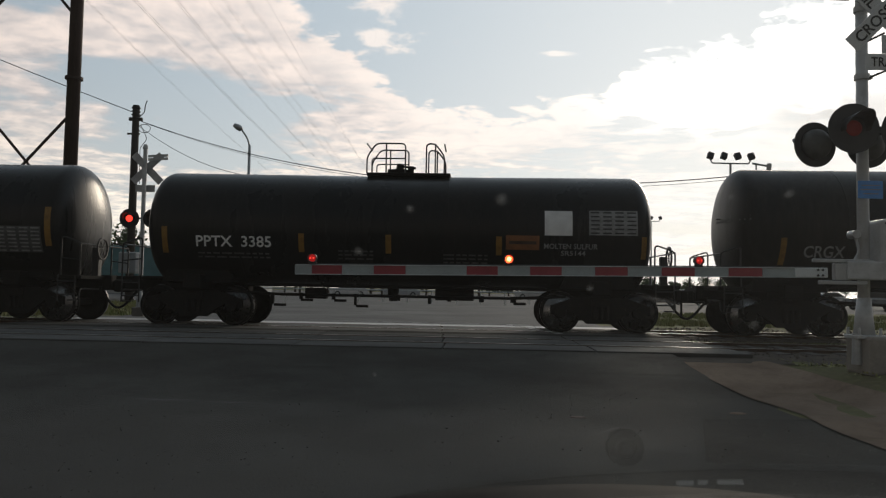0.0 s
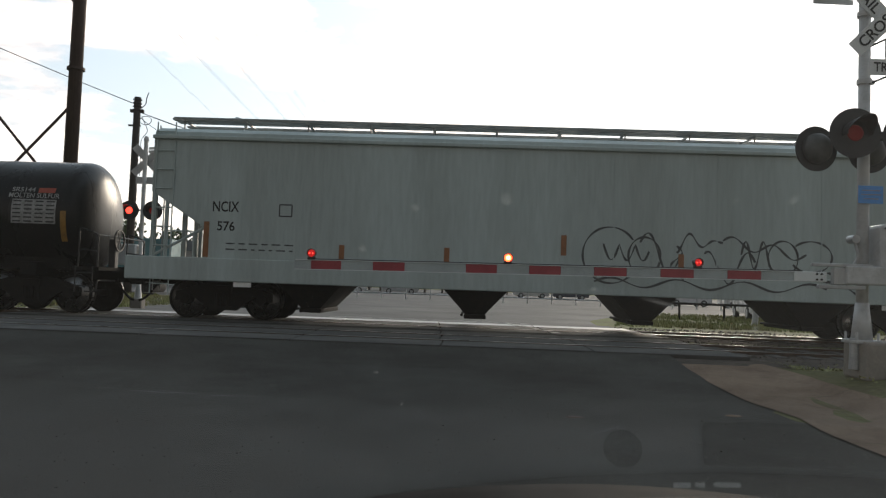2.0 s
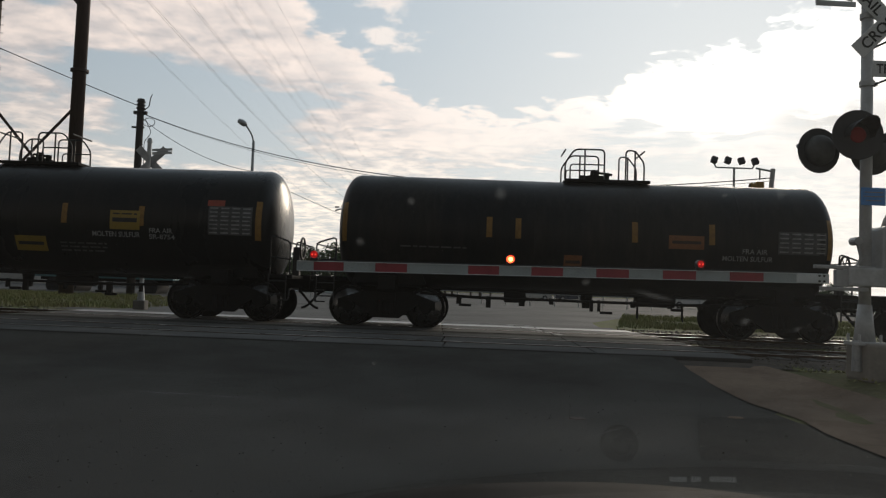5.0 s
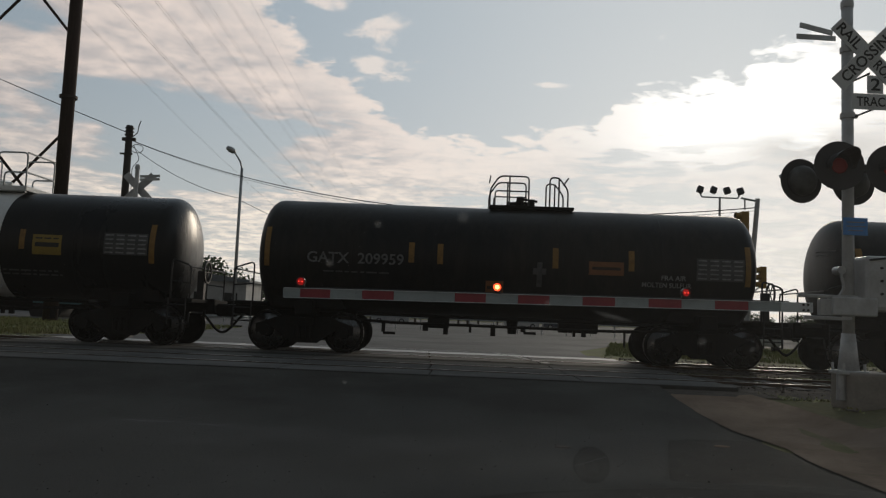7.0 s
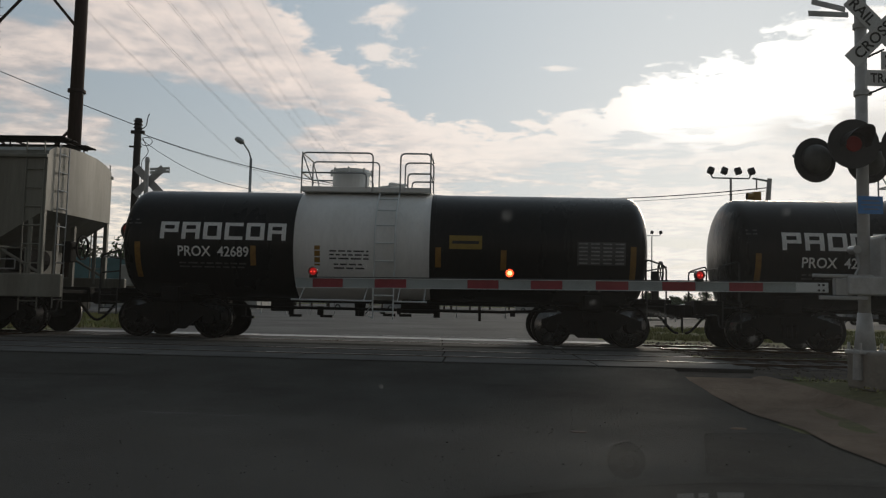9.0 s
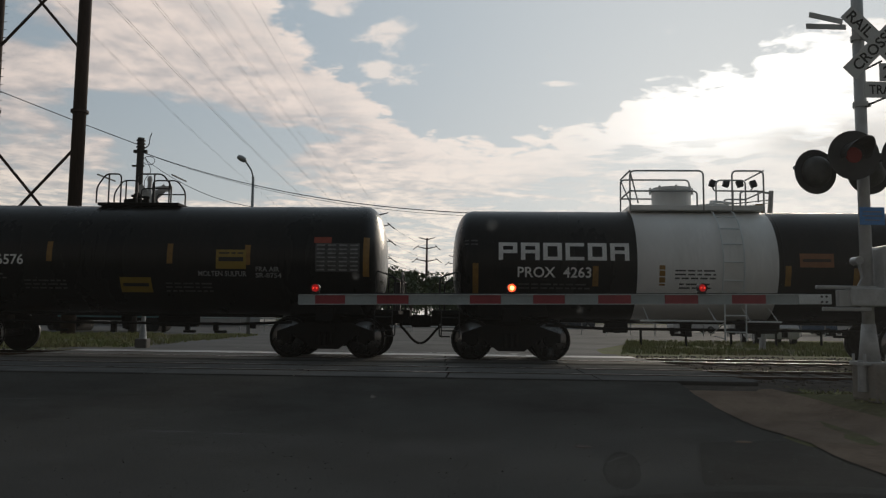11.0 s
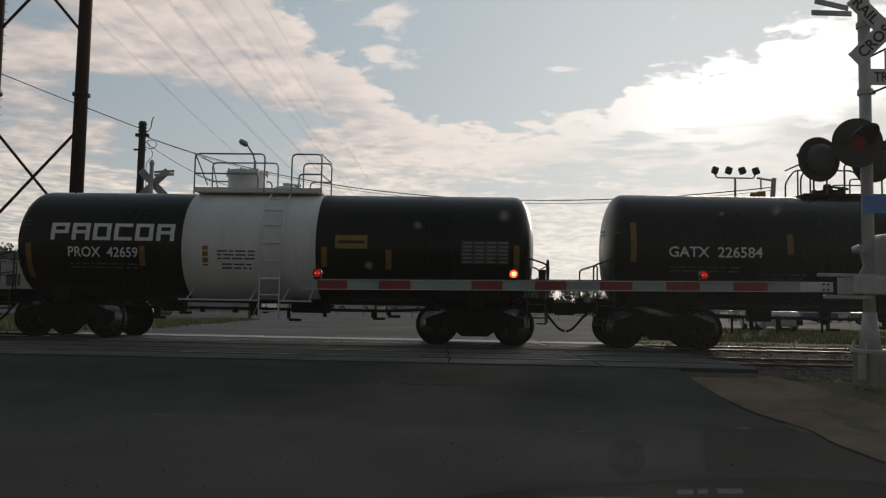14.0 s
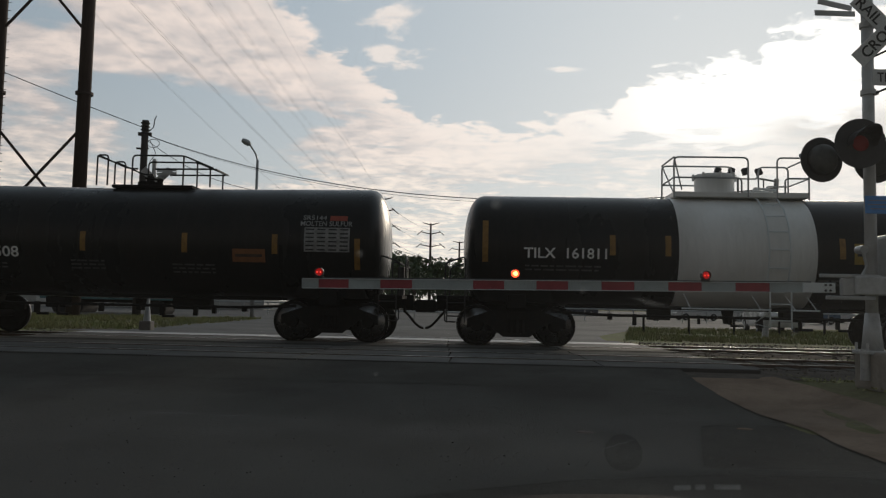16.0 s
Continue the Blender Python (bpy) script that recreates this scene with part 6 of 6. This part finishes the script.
def tree_mesh(seed, h, w):
    rng = random.Random(seed)
    bt = bmesh.new()
    rod(bt, (0, 0, 0), (0, 0, h * 0.45), 0.035 * h, 0.022 * h, seg=8)
    bl = bmesh.new()
    for k in range(11):
        a, z = rng.uniform(0, math.tau), h * rng.uniform(0.32, 0.9)
        rr = w * 0.42 * math.sin(min((z / h) * 2.6, 2.7)) * rng.uniform(0.4, 1.0)
        c = (rr * math.cos(a), rr * math.sin(a), z)
        rod(bt, (0, 0, h * rng.uniform(0.25, 0.45)), c, 0.012 * h, 0.004 * h, seg=5)
        leaf_clump(bl, c, w * rng.uniform(0.2, 0.3), 95, rng, 0.035 * h)
    return as_mesh("trunk", bt, BARK), as_mesh("crown", bl, LEAF)


def build_trees():
    kinds = [tree_mesh(s, 10, 9) for s in range(5)]
    rng = random.Random(11)

    def tree(x, y, k):
        tr = thing("tree", "broadleaf tree with a full green crown in the distance", "tree", "far trees",
                   m=Matrix.Translation((x, y, 0.15)) @ Matrix.Rotation(rng.uniform(0, 6.3), 4, "Z"))
        a, b = kinds[rng.randrange(5)]
        for nm, me in (("trunk", a), ("crown", b)):
            o = part(nm, me, None, tr)
            o.scale = (k, k, k)
    for i in range(30):
        x = -52 + 2.4 * i + rng.uniform(-1, 1)
        y = 135 + rng.uniform(-8, 10)
        u = x / y
        k = 0.84 if -0.16 < u < -0.02 else (0.72 if u < -0.16 else 0.55)
        tree(x, y, k * rng.uniform(0.8, 1.1))
    for i in range(10):
        tree(-52 + 3.0 * i, 92 + rng.uniform(-5, 6), rng.uniform(0.55, 0.8))
    for i in range(26):
        tree(18 + 6.0 * i + rng.uniform(-2, 2), 300 + rng.uniform(-15, 25), rng.uniform(0.55, 0.95))
    # wooded rise behind
    bm = bmesh.new()
    rng2 = random.Random(3)
    for i in range(460):
        x = rng2.uniform(-170, 150) if i % 2 else rng2.uniform(-42, 30)
        top = 3.5 + 14.5 * math.exp(-((x + 6) / 30) ** 4) + 6.5 * math.exp(-((x + 55) / 40) ** 2)
        leaf_clump(bm, (x, 330 + rng2.uniform(-6, 6), top * rng2.uniform(0.35, 0.95)), 4.0, 26, rng2, 1.1)
    tagged(part("woodland", bm, LEAF), "dark green wooded rise on the horizon", "woodland", kind="stuff")


def parked_car(x, y, turn, col, name):
    paint = mat("car_paint_" + name, col, 0.3, 0.1, 0.06, 2, 30)
    car = thing("car", name.replace("_", " ") + " parked car with dark windows", "car", "parked cars", m=Matrix.Translation((x, y, ground_z(x, y) + 0.012)) @ Matrix.Rotation(turn, 4, "Z"))
    bm = prism(bmesh.new(), ((-2.2, 0.3), (-2.25, 0.75), (-2.1, 0.95), (-1.2, 1.0), (-0.55, 1.42), (0.85, 1.45), (1.6, 1.02), (2.15, 0.92), (2.2, 0.3)), -0.86, 0.86)
    bmesh.ops.bevel(bm, geom=bm.edges[:], offset=0.06, segments=2, affect="EDGES")
    part("body", bm, paint, car, smooth=False)
    for y0 in (-0.872, 0.872):
        bm = prism(bmesh.new(), ((-1.05, 1.0), (-0.5, 1.36), (0.78, 1.38), (1.35, 1.02)), y0 - 0.008, y0 + 0.008)
        part("window", bm, GLASS_DARK, car)
    for wx in (-1.35, 1.35):
        for wy in (-0.8, 0.8):
            w = part("wheel", lathe(bmesh.new(), ((-0.1, 0.02), (-0.1, 0.28), (-0.07, 0.32), (0.07, 0.32), (0.1, 0.28), (0.1, 0.02)), "Y", 18, (wx, wy, 0.32)), TYRE, car)
            part("rim", lathe(bmesh.new(), ((-0.105, 0.01), (-0.105, 0.19), (0.105, 0.19), (0.105, 0.01)), "Y", 14, (wx, wy, 0.32)), GALV, w)


def build_distance():
    for x, y, t, c, n in ((-10.0, 92, 0.1, (0.6, 0.6, 0.6), "white"), (-4.0, 95, 3.2, (0.35, 0.36, 0.37), "silver"), (12.5, 100, 0.0, (0.5, 0.5, 0.48), "pale"),
                          (17.0, 97, 3.1, (0.05, 0.06, 0.08), "dark_blue"), (24.0, 74, 0.1, (0.66, 0.66, 0.65), "white"), (29.0, 73, 3.2, (0.6, 0.6, 0.58), "cream"),
                          (31.0, 66, 0.0, (0.08, 0.13, 0.2), "blue"), (37.5, 75, 0.1, (0.66, 0.66, 0.65), "white"), (15.5, 37, 1.4, (0.62, 0.62, 0.62), "white"),
                          (35.0, 62, 3.1, (0.15, 0.16, 0.17), "grey")):
        parked_car(x, y, t, c, n)
    fence = thing("guard_fence", "low pipe rail fence along the street edge", "fence")
    for i in range(34):
        x = -20 + i * 1.8
        part("post", rod(bmesh.new(), (x, 58, 0.1), (x, 58, 1.15), 0.045, seg=8), GALV, fence)
    for z in (1.12, 0.65):
        part("rail", rod(bmesh.new(), (-20, 58, z), (39.4, 58, z), 0.045, seg=8), GALV, fence)
    fence = thing("chain_fence", "dark pipe fence beside the verge", "fence")
    for i in range(14):
        x = 8.5 + i * 1.9
        part("post", rod(bmesh.new(), (x, 33, 0.1), (x, 33, 0.95), 0.05, seg=8), STEEL_DARK, fence)
    part("rail", rod(bmesh.new(), (8.5, 33, 0.92), (33.2, 33, 0.92), 0.05, seg=8), STEEL_DARK, fence)
    for x, y, w, d, h, wall in ((-27.0, 88, 16, 8, 4.0, BRICK_WALL), (-52.0, 84, 22, 9, 5.2, BRICK_WALL)):
        b = thing("shed", "long pale low building with a grey roof", "building", m=Matrix.Translation((x, y, 0.1)))
        part("wall", box(bmesh.new(), (0, 0, h / 2), (w, d, h)), wall, b)
        part("roof", prism(bmesh.new(), ((-w / 2 - 0.4, h), (w / 2 + 0.4, h), (w / 2 + 0.4, h + 0.25), (0, h + 1.2), (-w / 2 - 0.4, h + 0.25)), -d / 2 - 0.4, d / 2 + 0.4), SHED_ROOF, b)
        for k in range(5):
            wn = part("window", box(bmesh.new(), (-w / 2 + w * (k + 0.5) / 5, -d / 2 - 0.02, h * 0.55), (1.4, 0.06, 1.2)), GLASS_DARK, b)
            part("sill", box(bmesh.new(), (-w / 2 + w * (k + 0.5) / 5, -d / 2 - 0.08, h * 0.55 - 0.66), (1.6, 0.16, 0.1)), BRICK_WALL, wn)
    tb = thing("trailer", "faded teal box trailer parked beyond the tracks", "trailer", m=Matrix.Translation((-21.5, 52, 0.1)))
    part("box", box(bmesh.new(), (0, 0, 2.3), (9, 2.5, 2.6), bevel=0.05), TEAL, tb)
    part("frame", box(bmesh.new(), (0, 0, 0.9), (8.6, 1.2, 0.2)), STEEL_DARK, tb)
    for wx in (-3.2, -2.2, 3.0):
        part("wheel", lathe(bmesh.new(), ((-1.15, 0.02), (-1.15, 0.5), (1.15, 0.5), (1.15, 0.02)), "Y", 20, (wx, 0, 0.5)), TYRE, tb)


def build_verge():
    rng = random.Random(7)

    def blades(bm, x0, x1, y0, y1, n, ok, hh=0.16):
        for _ in range(n):
            x, y = rng.uniform(x0, x1), rng.uniform(y0, y1)
            if not ok(x, y):
                continue
            z = ground_z(x, y)
            for _ in range(3):
                a, h = rng.uniform(0, math.tau), hh * rng.uniform(0.4, 1.2)
                w = 0.02
                px, py = x + rng.uniform(-0.08, 0.08), y + rng.uniform(-0.08, 0.08)
                lean = rng.uniform(-0.08, 0.08)
                vs = [bm.verts.new(q) for q in ((px - w * math.cos(a), py - w * math.sin(a), z), (px + w * math.cos(a), py + w * math.sin(a), z), (px + lean, py + lean, z + h))]
                bm.faces.new(vs)
    bm = bmesh.new()
    blades(bm, -30, -9.8, 22.5, 44, 9000, lambda x, y: noise.noise((x * 0.25, y * 0.25, 0)) > -0.25)
    blades(bm, 5.6, 36, 24, 40, 12000, lambda x, y: noise.noise((x * 0.25, y * 0.25, 3)) > -0.3 and x > 5.6 + (y - 24) * 0.25)
    tagged(part("grass", bm, BLADE), "uneven short green verge grass", "grass", kind="stuff")
    bm = bmesh.new()
    blades(bm, 5.3, 12, 8.2, 12.4, 2000, lambda x, y: noise.noise((x * 0.7, y * 0.7, 5)) > -0.05 and math.hypot(x - 5.66, y - 10.3) > 0.45, 0.035)
    tagged(part("grass", bm, BLADE), "thin dry grass round the signal base", "grass", kind="stuff")
    # loose stones by the track
    vs, fs = [], []
    for _ in range(6500):
        s = rng.uniform(4.9, 22) if rng.random() < 0.75 else rng.uniform(-22, -10.5)
        n = rng.uniform(12.4, 23.0)
        off = min(abs(n - NEAR_N), abs(n - TRAIN_N))
        if abs(off - 0.7525) < 0.14:
            continue
        p = on_line(s, n, 0.285 + rng.uniform(-0.015, 0.005)) if off < 1.9 else None
        if p is None:
            q = on_line(s, n)
            p = Vector((q.x, q.y, max(ground_z(q.x, q.y), 0.0 if n < 12.6 else 0.24) + 0.005))
        r = rng.uniform(0.015, 0.04)
        b = len(vs)
        for d in ((1, 0, 0), (-1, 0, 0), (0, 1, 0), (0, -1, 0), (0, 0, 1), (0, 0, -1)):
            vs.append(tuple(p[i] + d[i] * r * rng.uniform(0.6, 1.3) for i in range(3)))
        for t in ((0, 2, 4), (2, 1, 4), (1, 3, 4), (3, 0, 4), (2, 0, 5), (1, 2, 5), (3, 1, 5), (0, 3, 5)):
            fs.append(tuple(b + k for k in t))
    me = bpy.data.meshes.new("ballast_stones")
    me.from_pydata(vs, [], fs)
    me.materials.append(STONE)
    tagged(new("ballast_stones", me), "loose grey and brown ballast stones", "stones", kind="stuff")
    # grit on the road
    vs, fs = [], []
    for _ in range(2600):
        x, y = rng.uniform(-7, 4), rng.uniform(3.6, 12)
        z = ground_z(x, y) + 0.008
        r = rng.uniform(0.004, 0.011) * (1.6 if rng.random() < 0.08 else 1)
        b = len(vs)
        for k in range(3):
            a = rng.uniform(0, math.tau)
            vs.append((x + r * math.cos(a + k * 2.1), y + r * math.sin(a + k * 2.1), z))
        vs.append((x, y, z + r * 0.8))
        fs += [(b, b + 1, b + 3), (b + 1, b + 2, b + 3), (b + 2, b, b + 3)]
    me = bpy.data.meshes.new("road_grit")
    me.from_pydata(vs, [], fs)
    me.materials.append(GRIT)
    tagged(new("road_grit", me), "pale grit scattered on the asphalt", "grit", kind="stuff")
    # cracks and a flat scrap on the road
    for x0, y0, ang, ln, wd in ((-2.9, 8.6, -0.05, 0.75, 0.02), (-2.2, 8.5, 0.02, 0.5, 0.012), (-6.5, 10.6, 0.1, 2.6, 0.012), (0.4, 11.6, 0.0, 3.0, 0.014), (1.6, 7.2, 0.9, 0.9, 0.01)):
        bm = bmesh.new()
        pts = []
        for i in range(13):
            d = ln * (i / 12 - 0.5)
            o = rng.uniform(-0.02, 0.02)
            x, y = x0 + d * math.cos(ang) - o * math.sin(ang), y0 + d * math.sin(ang) + o
            w = wd * math.sin(math.pi * (i + 0.3) / 12.6)
            pts.append([bm.verts.new((x, y + k * w, ground_z(x, y) + road_rise(x, y) + 0.0085)) for k in (-1, 1)])
        for A, B in zip(pts, pts[1:]):
            bm.faces.new((A[0], B[0], B[1], A[1]))
        tagged(part("road_crack", bm, INK), "dark tar-filled crack in the asphalt", "road crack", kind="structure")
    for x, y, c in ((3.2, 8.3, WALK), (1.45, 7.9, RUST_STAIN)):
        bm = lathe(bmesh.new(), ((0.0, 0.02), (0.0, 0.09), (0.007, 0.075), (0.009, 0.02)), "Z", 9, (x, y, ground_z(x, y) + road_rise(x, y) + 0.007))
        for v in bm.verts:
            v.co.y = y + (v.co.y - y) * 0.7
        tagged(part("scrap", bm, c), "small flat scrap lying on the road", "scrap")


def build_waiting_car():
    car = thing("car", "dark waiting car with a glossy bonnet and dusty windscreen", "car")
    bm = bmesh.new()
    rows = []
    for j in range(15):
        v = j / 14
        row = []
        for i in range(33):
            u = -1 + 2 * i / 32
            x = 0.38 + u * 0.88
            y = 0.95 + 1.05 * v - 0.22 * u * u * v
            z = 0.855 + 0.01 * (1 - v) - 0.085 * u * u - 0.12 * smooth01((v - 0.68) / 0.32) - 0.012 * smooth01((abs(u) - 0.55) / 0.1)
            row.append(bm.verts.new((x, y, z)))
        rows.append(row)
    for A, B in zip(rows, rows[1:]):
        for i in range(32):
            bm.faces.new((A[i], A[i + 1], B[i + 1], B[i]))
    ext = bmesh.ops.extrude_face_region(bm, geom=bm.faces[:])
    for e in ext["geom"]:
        if isinstance(e, bmesh.types.BMVert):
            e.co.z -= 0.03
    bmesh.ops.recalc_face_normals(bm, faces=bm.faces)
    part("bonnet", bm, HOOD_PAINT, car, smooth=True)
    part("front_body", box(bmesh.new(), (0.38, 1.3, 0.47), (1.62, 0.9, 0.50), bevel=0.06), HOOD_PAINT, car)
    for x in (-0.42, 1.18):
        part("wheel", lathe(bmesh.new(), ((-0.1, 0.02), (-0.1, 0.28), (-0.07, 0.32), (0.07, 0.32), (0.1, 0.28), (0.1, 0.02)), "X", 22, (x, 1.3, 0.326)), TYRE, car)
    # dust specks plus an even painted haze that lifts the dark tones
    film = bpy.data.materials.new("dust_and_glare_film")
    film.use_nodes = True
    nt = film.node_tree
    nt.nodes.clear()
    N, L = nt.nodes.new, nt.links.new
    tc, n1, n2 = N("ShaderNodeTexCoord"), N("ShaderNodeTexNoise"), N("ShaderNodeTexNoise")
    for n, s, d in ((n1, 3.5, 4), (n2, 30, 3)):
        L(tc.outputs["Object"], n.inputs["Vector"])
        n.inputs["Scale"].default_value, n.inputs["Detail"].default_value = s, d
    r1, r2 = N("ShaderNodeMapRange"), N("ShaderNodeMapRange")
    L(n1.outputs["Fac"], r1.inputs[0])
    r1.inputs[1].default_value, r1.inputs[2].default_value, r1.inputs[3].default_value, r1.inputs[4].default_value = 0.3, 0.7, 0.006, 0.013
    L(n2.outputs["Fac"], r2.inputs[0])
    r2.inputs[1].default_value, r2.inputs[2].default_value, r2.inputs[3].default_value, r2.inputs[4].default_value = 0.76, 0.84, 0.0, 0.05
    add = N("ShaderNodeMath")
    L(r1.outputs[0], add.inputs[0])
    L(r2.outputs[0], add.inputs[1])
    # haze thickens to the right to imitate glare on the sun's side
    sx, rx, sun_glare = N("ShaderNodeSeparateXYZ"), N("ShaderNodeMapRange"), N("ShaderNodeMath")
    L(tc.outputs["Object"], sx.inputs[0])
    L(sx.outputs[0], rx.inputs[0])
    rx.inputs[1].default_value, rx.inputs[2].default_value, rx.inputs[3].default_value, rx.inputs[4].default_value = 0.0, 0.45, 0.9, 3.2
    sun_glare.operation = "MULTIPLY"
    L(add.outputs[0], sun_glare.inputs[0])
    L(rx.outputs[0], sun_glare.inputs[1])
    add = sun_glare
    tr, dust, mx, out = N("ShaderNodeBsdfTransparent"), N("ShaderNodeBsdfTranslucent"), N("ShaderNodeMixShader"), N("ShaderNodeOutputMaterial")
    dust.inputs["Color"].default_value = (0.85, 0.8, 0.72, 1)
    L(add.outputs[0], mx.inputs[0])
    L(tr.outputs[0], mx.inputs[1])
    L(dust.outputs[0], mx.inputs[2])
    fr, gl, sheen = N("ShaderNodeFresnel"), N("ShaderNodeBsdfGlossy"), N("ShaderNodeMixShader")
    fr.inputs["IOR"].default_value, gl.inputs["Roughness"].default_value = 1.85, 0.02
    # mirroring is masked by height: full in the lower strip, none above
    low_strip, gloss = N("ShaderNodeMapRange"), N("ShaderNodeMath")
    L(sx.outputs[2], low_strip.inputs[0])
    for sock, v in zip(low_strip.inputs[1:5], (1.15, 1.19, 1.0, 0.0)):
        sock.default_value = v
    gloss.operation = "MULTIPLY"
    L(fr.outputs[0], gloss.inputs[0])
    L(low_strip.outputs[0], gloss.inputs[1])
    L(gloss.outputs[0], sheen.inputs[0])
    L(mx.outputs[0], sheen.inputs[1])
    L(gl.outputs[0], sheen.inputs[2])
    L(sheen.outputs[0], out.inputs["Surface"])
    bm = bmesh.new()
    rows = []
    for j in range(7):
        v = j / 6
        rows.append([bm.verts.new((0.38 + u / 6 * 0.8, 0.98 - 0.62 * v - 0.10 * (u / 6) ** 2, 0.84 + 0.62 * v)) for u in range(-6, 7)])
    for A, B in zip(rows, rows[1:]):
        for i in range(12):
            bm.faces.new((A[i], A[i + 1], B[i + 1], B[i]))
    glass = part("windscreen", bm, film, car, "clear glass with dust specks and a painted glare haze", smooth=True)
    glass.visible_shadow = False
    # dashboard under the glass, mirrored faintly in it
    bm = bmesh.new()
    box(bm, (0.20, 0.49, 0.87), (2.0, 0.78, 0.06), bevel=0.02)
    dash = part("dashboard", bm, DASH_PAD, car, "grey textured dashboard top")
    bm = bmesh.new()
    box(bm, (0.62, 0.727, 0.904), (0.62, 0.048, 0.012), bevel=0.005)
    part("vent_strip", bm, TYRE, dash, "black vent strip let into the pad")
    part("vent_strip", box(bmesh.new(), (0.30, 0.772, 0.903), (1.2, 0.026, 0.010), bevel=0.004), TYRE, dash, "black vent strip let into the pad")
    bm = lathe(bmesh.new(), ((0.0, 0.021), (0.006, 0.020), (0.007, 0.012), (0.004, 0.010), (0.0, 0.002)), "Z", 28, (0.222, 0.731, 0.900))
    part("sensor_ring", bm, TYRE, dash, "round black sensor mount")
    bm = lathe(bmesh.new(), ((0.0, 0.009), (0.004, 0.0075), (0.006, 0.004), (0.0065, 0.0005)), "Z", 20, (0.222, 0.731, 0.905))
    part("sensor_dome", bm, GLASS_DARK, dash, "small glossy dome", smooth=True)
    for x, w in ((0.282, 0.018), (0.302, 0.010), (0.332, 0.028)):
        part("plate", box(bmesh.new(), (x, 0.7705, 0.911), (w, 0.005, 0.004)), DECAL_WHITE, dash, "pale plate on the pad")
    # specks and smears on the glass
    smear = bpy.data.materials.new("dried_smear")
    smear.use_nodes = True
    nt = smear.node_tree
    nt.nodes.clear()
    N, L = nt.nodes.new, nt.links.new
    tc, mid, ln, fall = N("ShaderNodeTexCoord"), N("ShaderNodeVectorMath"), N("ShaderNodeVectorMath"), N("ShaderNodeMapRange")
    L(tc.outputs["UV"], mid.inputs[0])
    mid.operation, mid.inputs[1].default_value, ln.operation = "SUBTRACT", (0.5, 0.5, 0.0), "LENGTH"
    L(mid.outputs[0], ln.inputs[0])
    L(ln.outputs["Value"], fall.inputs[0])
    for sock, v in zip(fall.inputs[1:5], (0.5, 0.1, 0.0, 0.065)):
        sock.default_value = v
    tr, dust, mx, out = N("ShaderNodeBsdfTransparent"), N("ShaderNodeBsdfTranslucent"), N("ShaderNodeMixShader"), N("ShaderNodeOutputMaterial")
    dust.inputs["Color"].default_value = (0.9, 0.88, 0.84, 1)
    L(fall.outputs[0], mx.inputs[0])
    L(tr.outputs[0], mx.inputs[1])
    L(dust.outputs[0], mx.inputs[2])
    L(mx.outputs[0], out.inputs["Surface"])
    for u, v, ru, rv, tilt in ((-0.439, 0.768, 0.0058, 0.0068, 0.0), (-0.220, 0.780, 0.0050, 0.0058, 0.3), (-0.540, 0.580, 0.003, 0.004, 0.0), (-0.517, 0.537, 0.003, 0.003, 0.0),
                               (-0.296, 0.673, 0.022, 0.0035, -0.28), (-0.205, 0.647, 0.0055, 0.006, 0.2), (-0.154, 0.640, 0.004, 0.004, 0.0), (-0.358, 0.685, 0.0042, 0.0045, 0.0),
                               (-0.547, 0.717, 0.004, 0.005, 0.0), (-0.507, 0.757, 0.004, 0.0045, 0.0), (-0.264, 0.776, 0.003, 0.003, 0.0)):
        bm = bmesh.new()
        uv = bm.loops.layers.uv.new("UVMap")
        vs, at = [], []
        for k in range(14):
            a = k * math.tau / 14
            du, dv = ru * math.cos(a), rv * math.sin(a)
            uu, vv = u + du * math.cos(tilt) - dv * math.sin(tilt), v + du * math.sin(tilt) + dv * math.cos(tilt)
            vs.append(bm.verts.new((0.38 + uu * 0.8, 0.978 - 0.62 * vv - 0.10 * uu ** 2, 0.838 + 0.62 * vv)))
            at.append((0.5 + 0.5 * math.cos(a), 0.5 + 0.5 * math.sin(a)))
        for loop, c in zip(bm.faces.new(vs).loops, at):
            loop[uv].uv = c
        spot = part("smear", bm, smear, glass, "pale dried speck on the glass")
        spot.visible_shadow = False


build_trees()
build_distance()
build_verge()
build_waiting_car()

SPEED = 19.1


def motions():
    """The whole train runs past at a steady pace."""
    for car, s0 in TRAIN:
        walk(car, [(t, Matrix.Translation(on_line(s0 + SPEED * t, TRAIN_N, RAIL_Z)) @ Matrix.Rotation(-TRACK_TURN, 4, "Z")) for t in (0, 4, 8, 12, 16)])


motions()
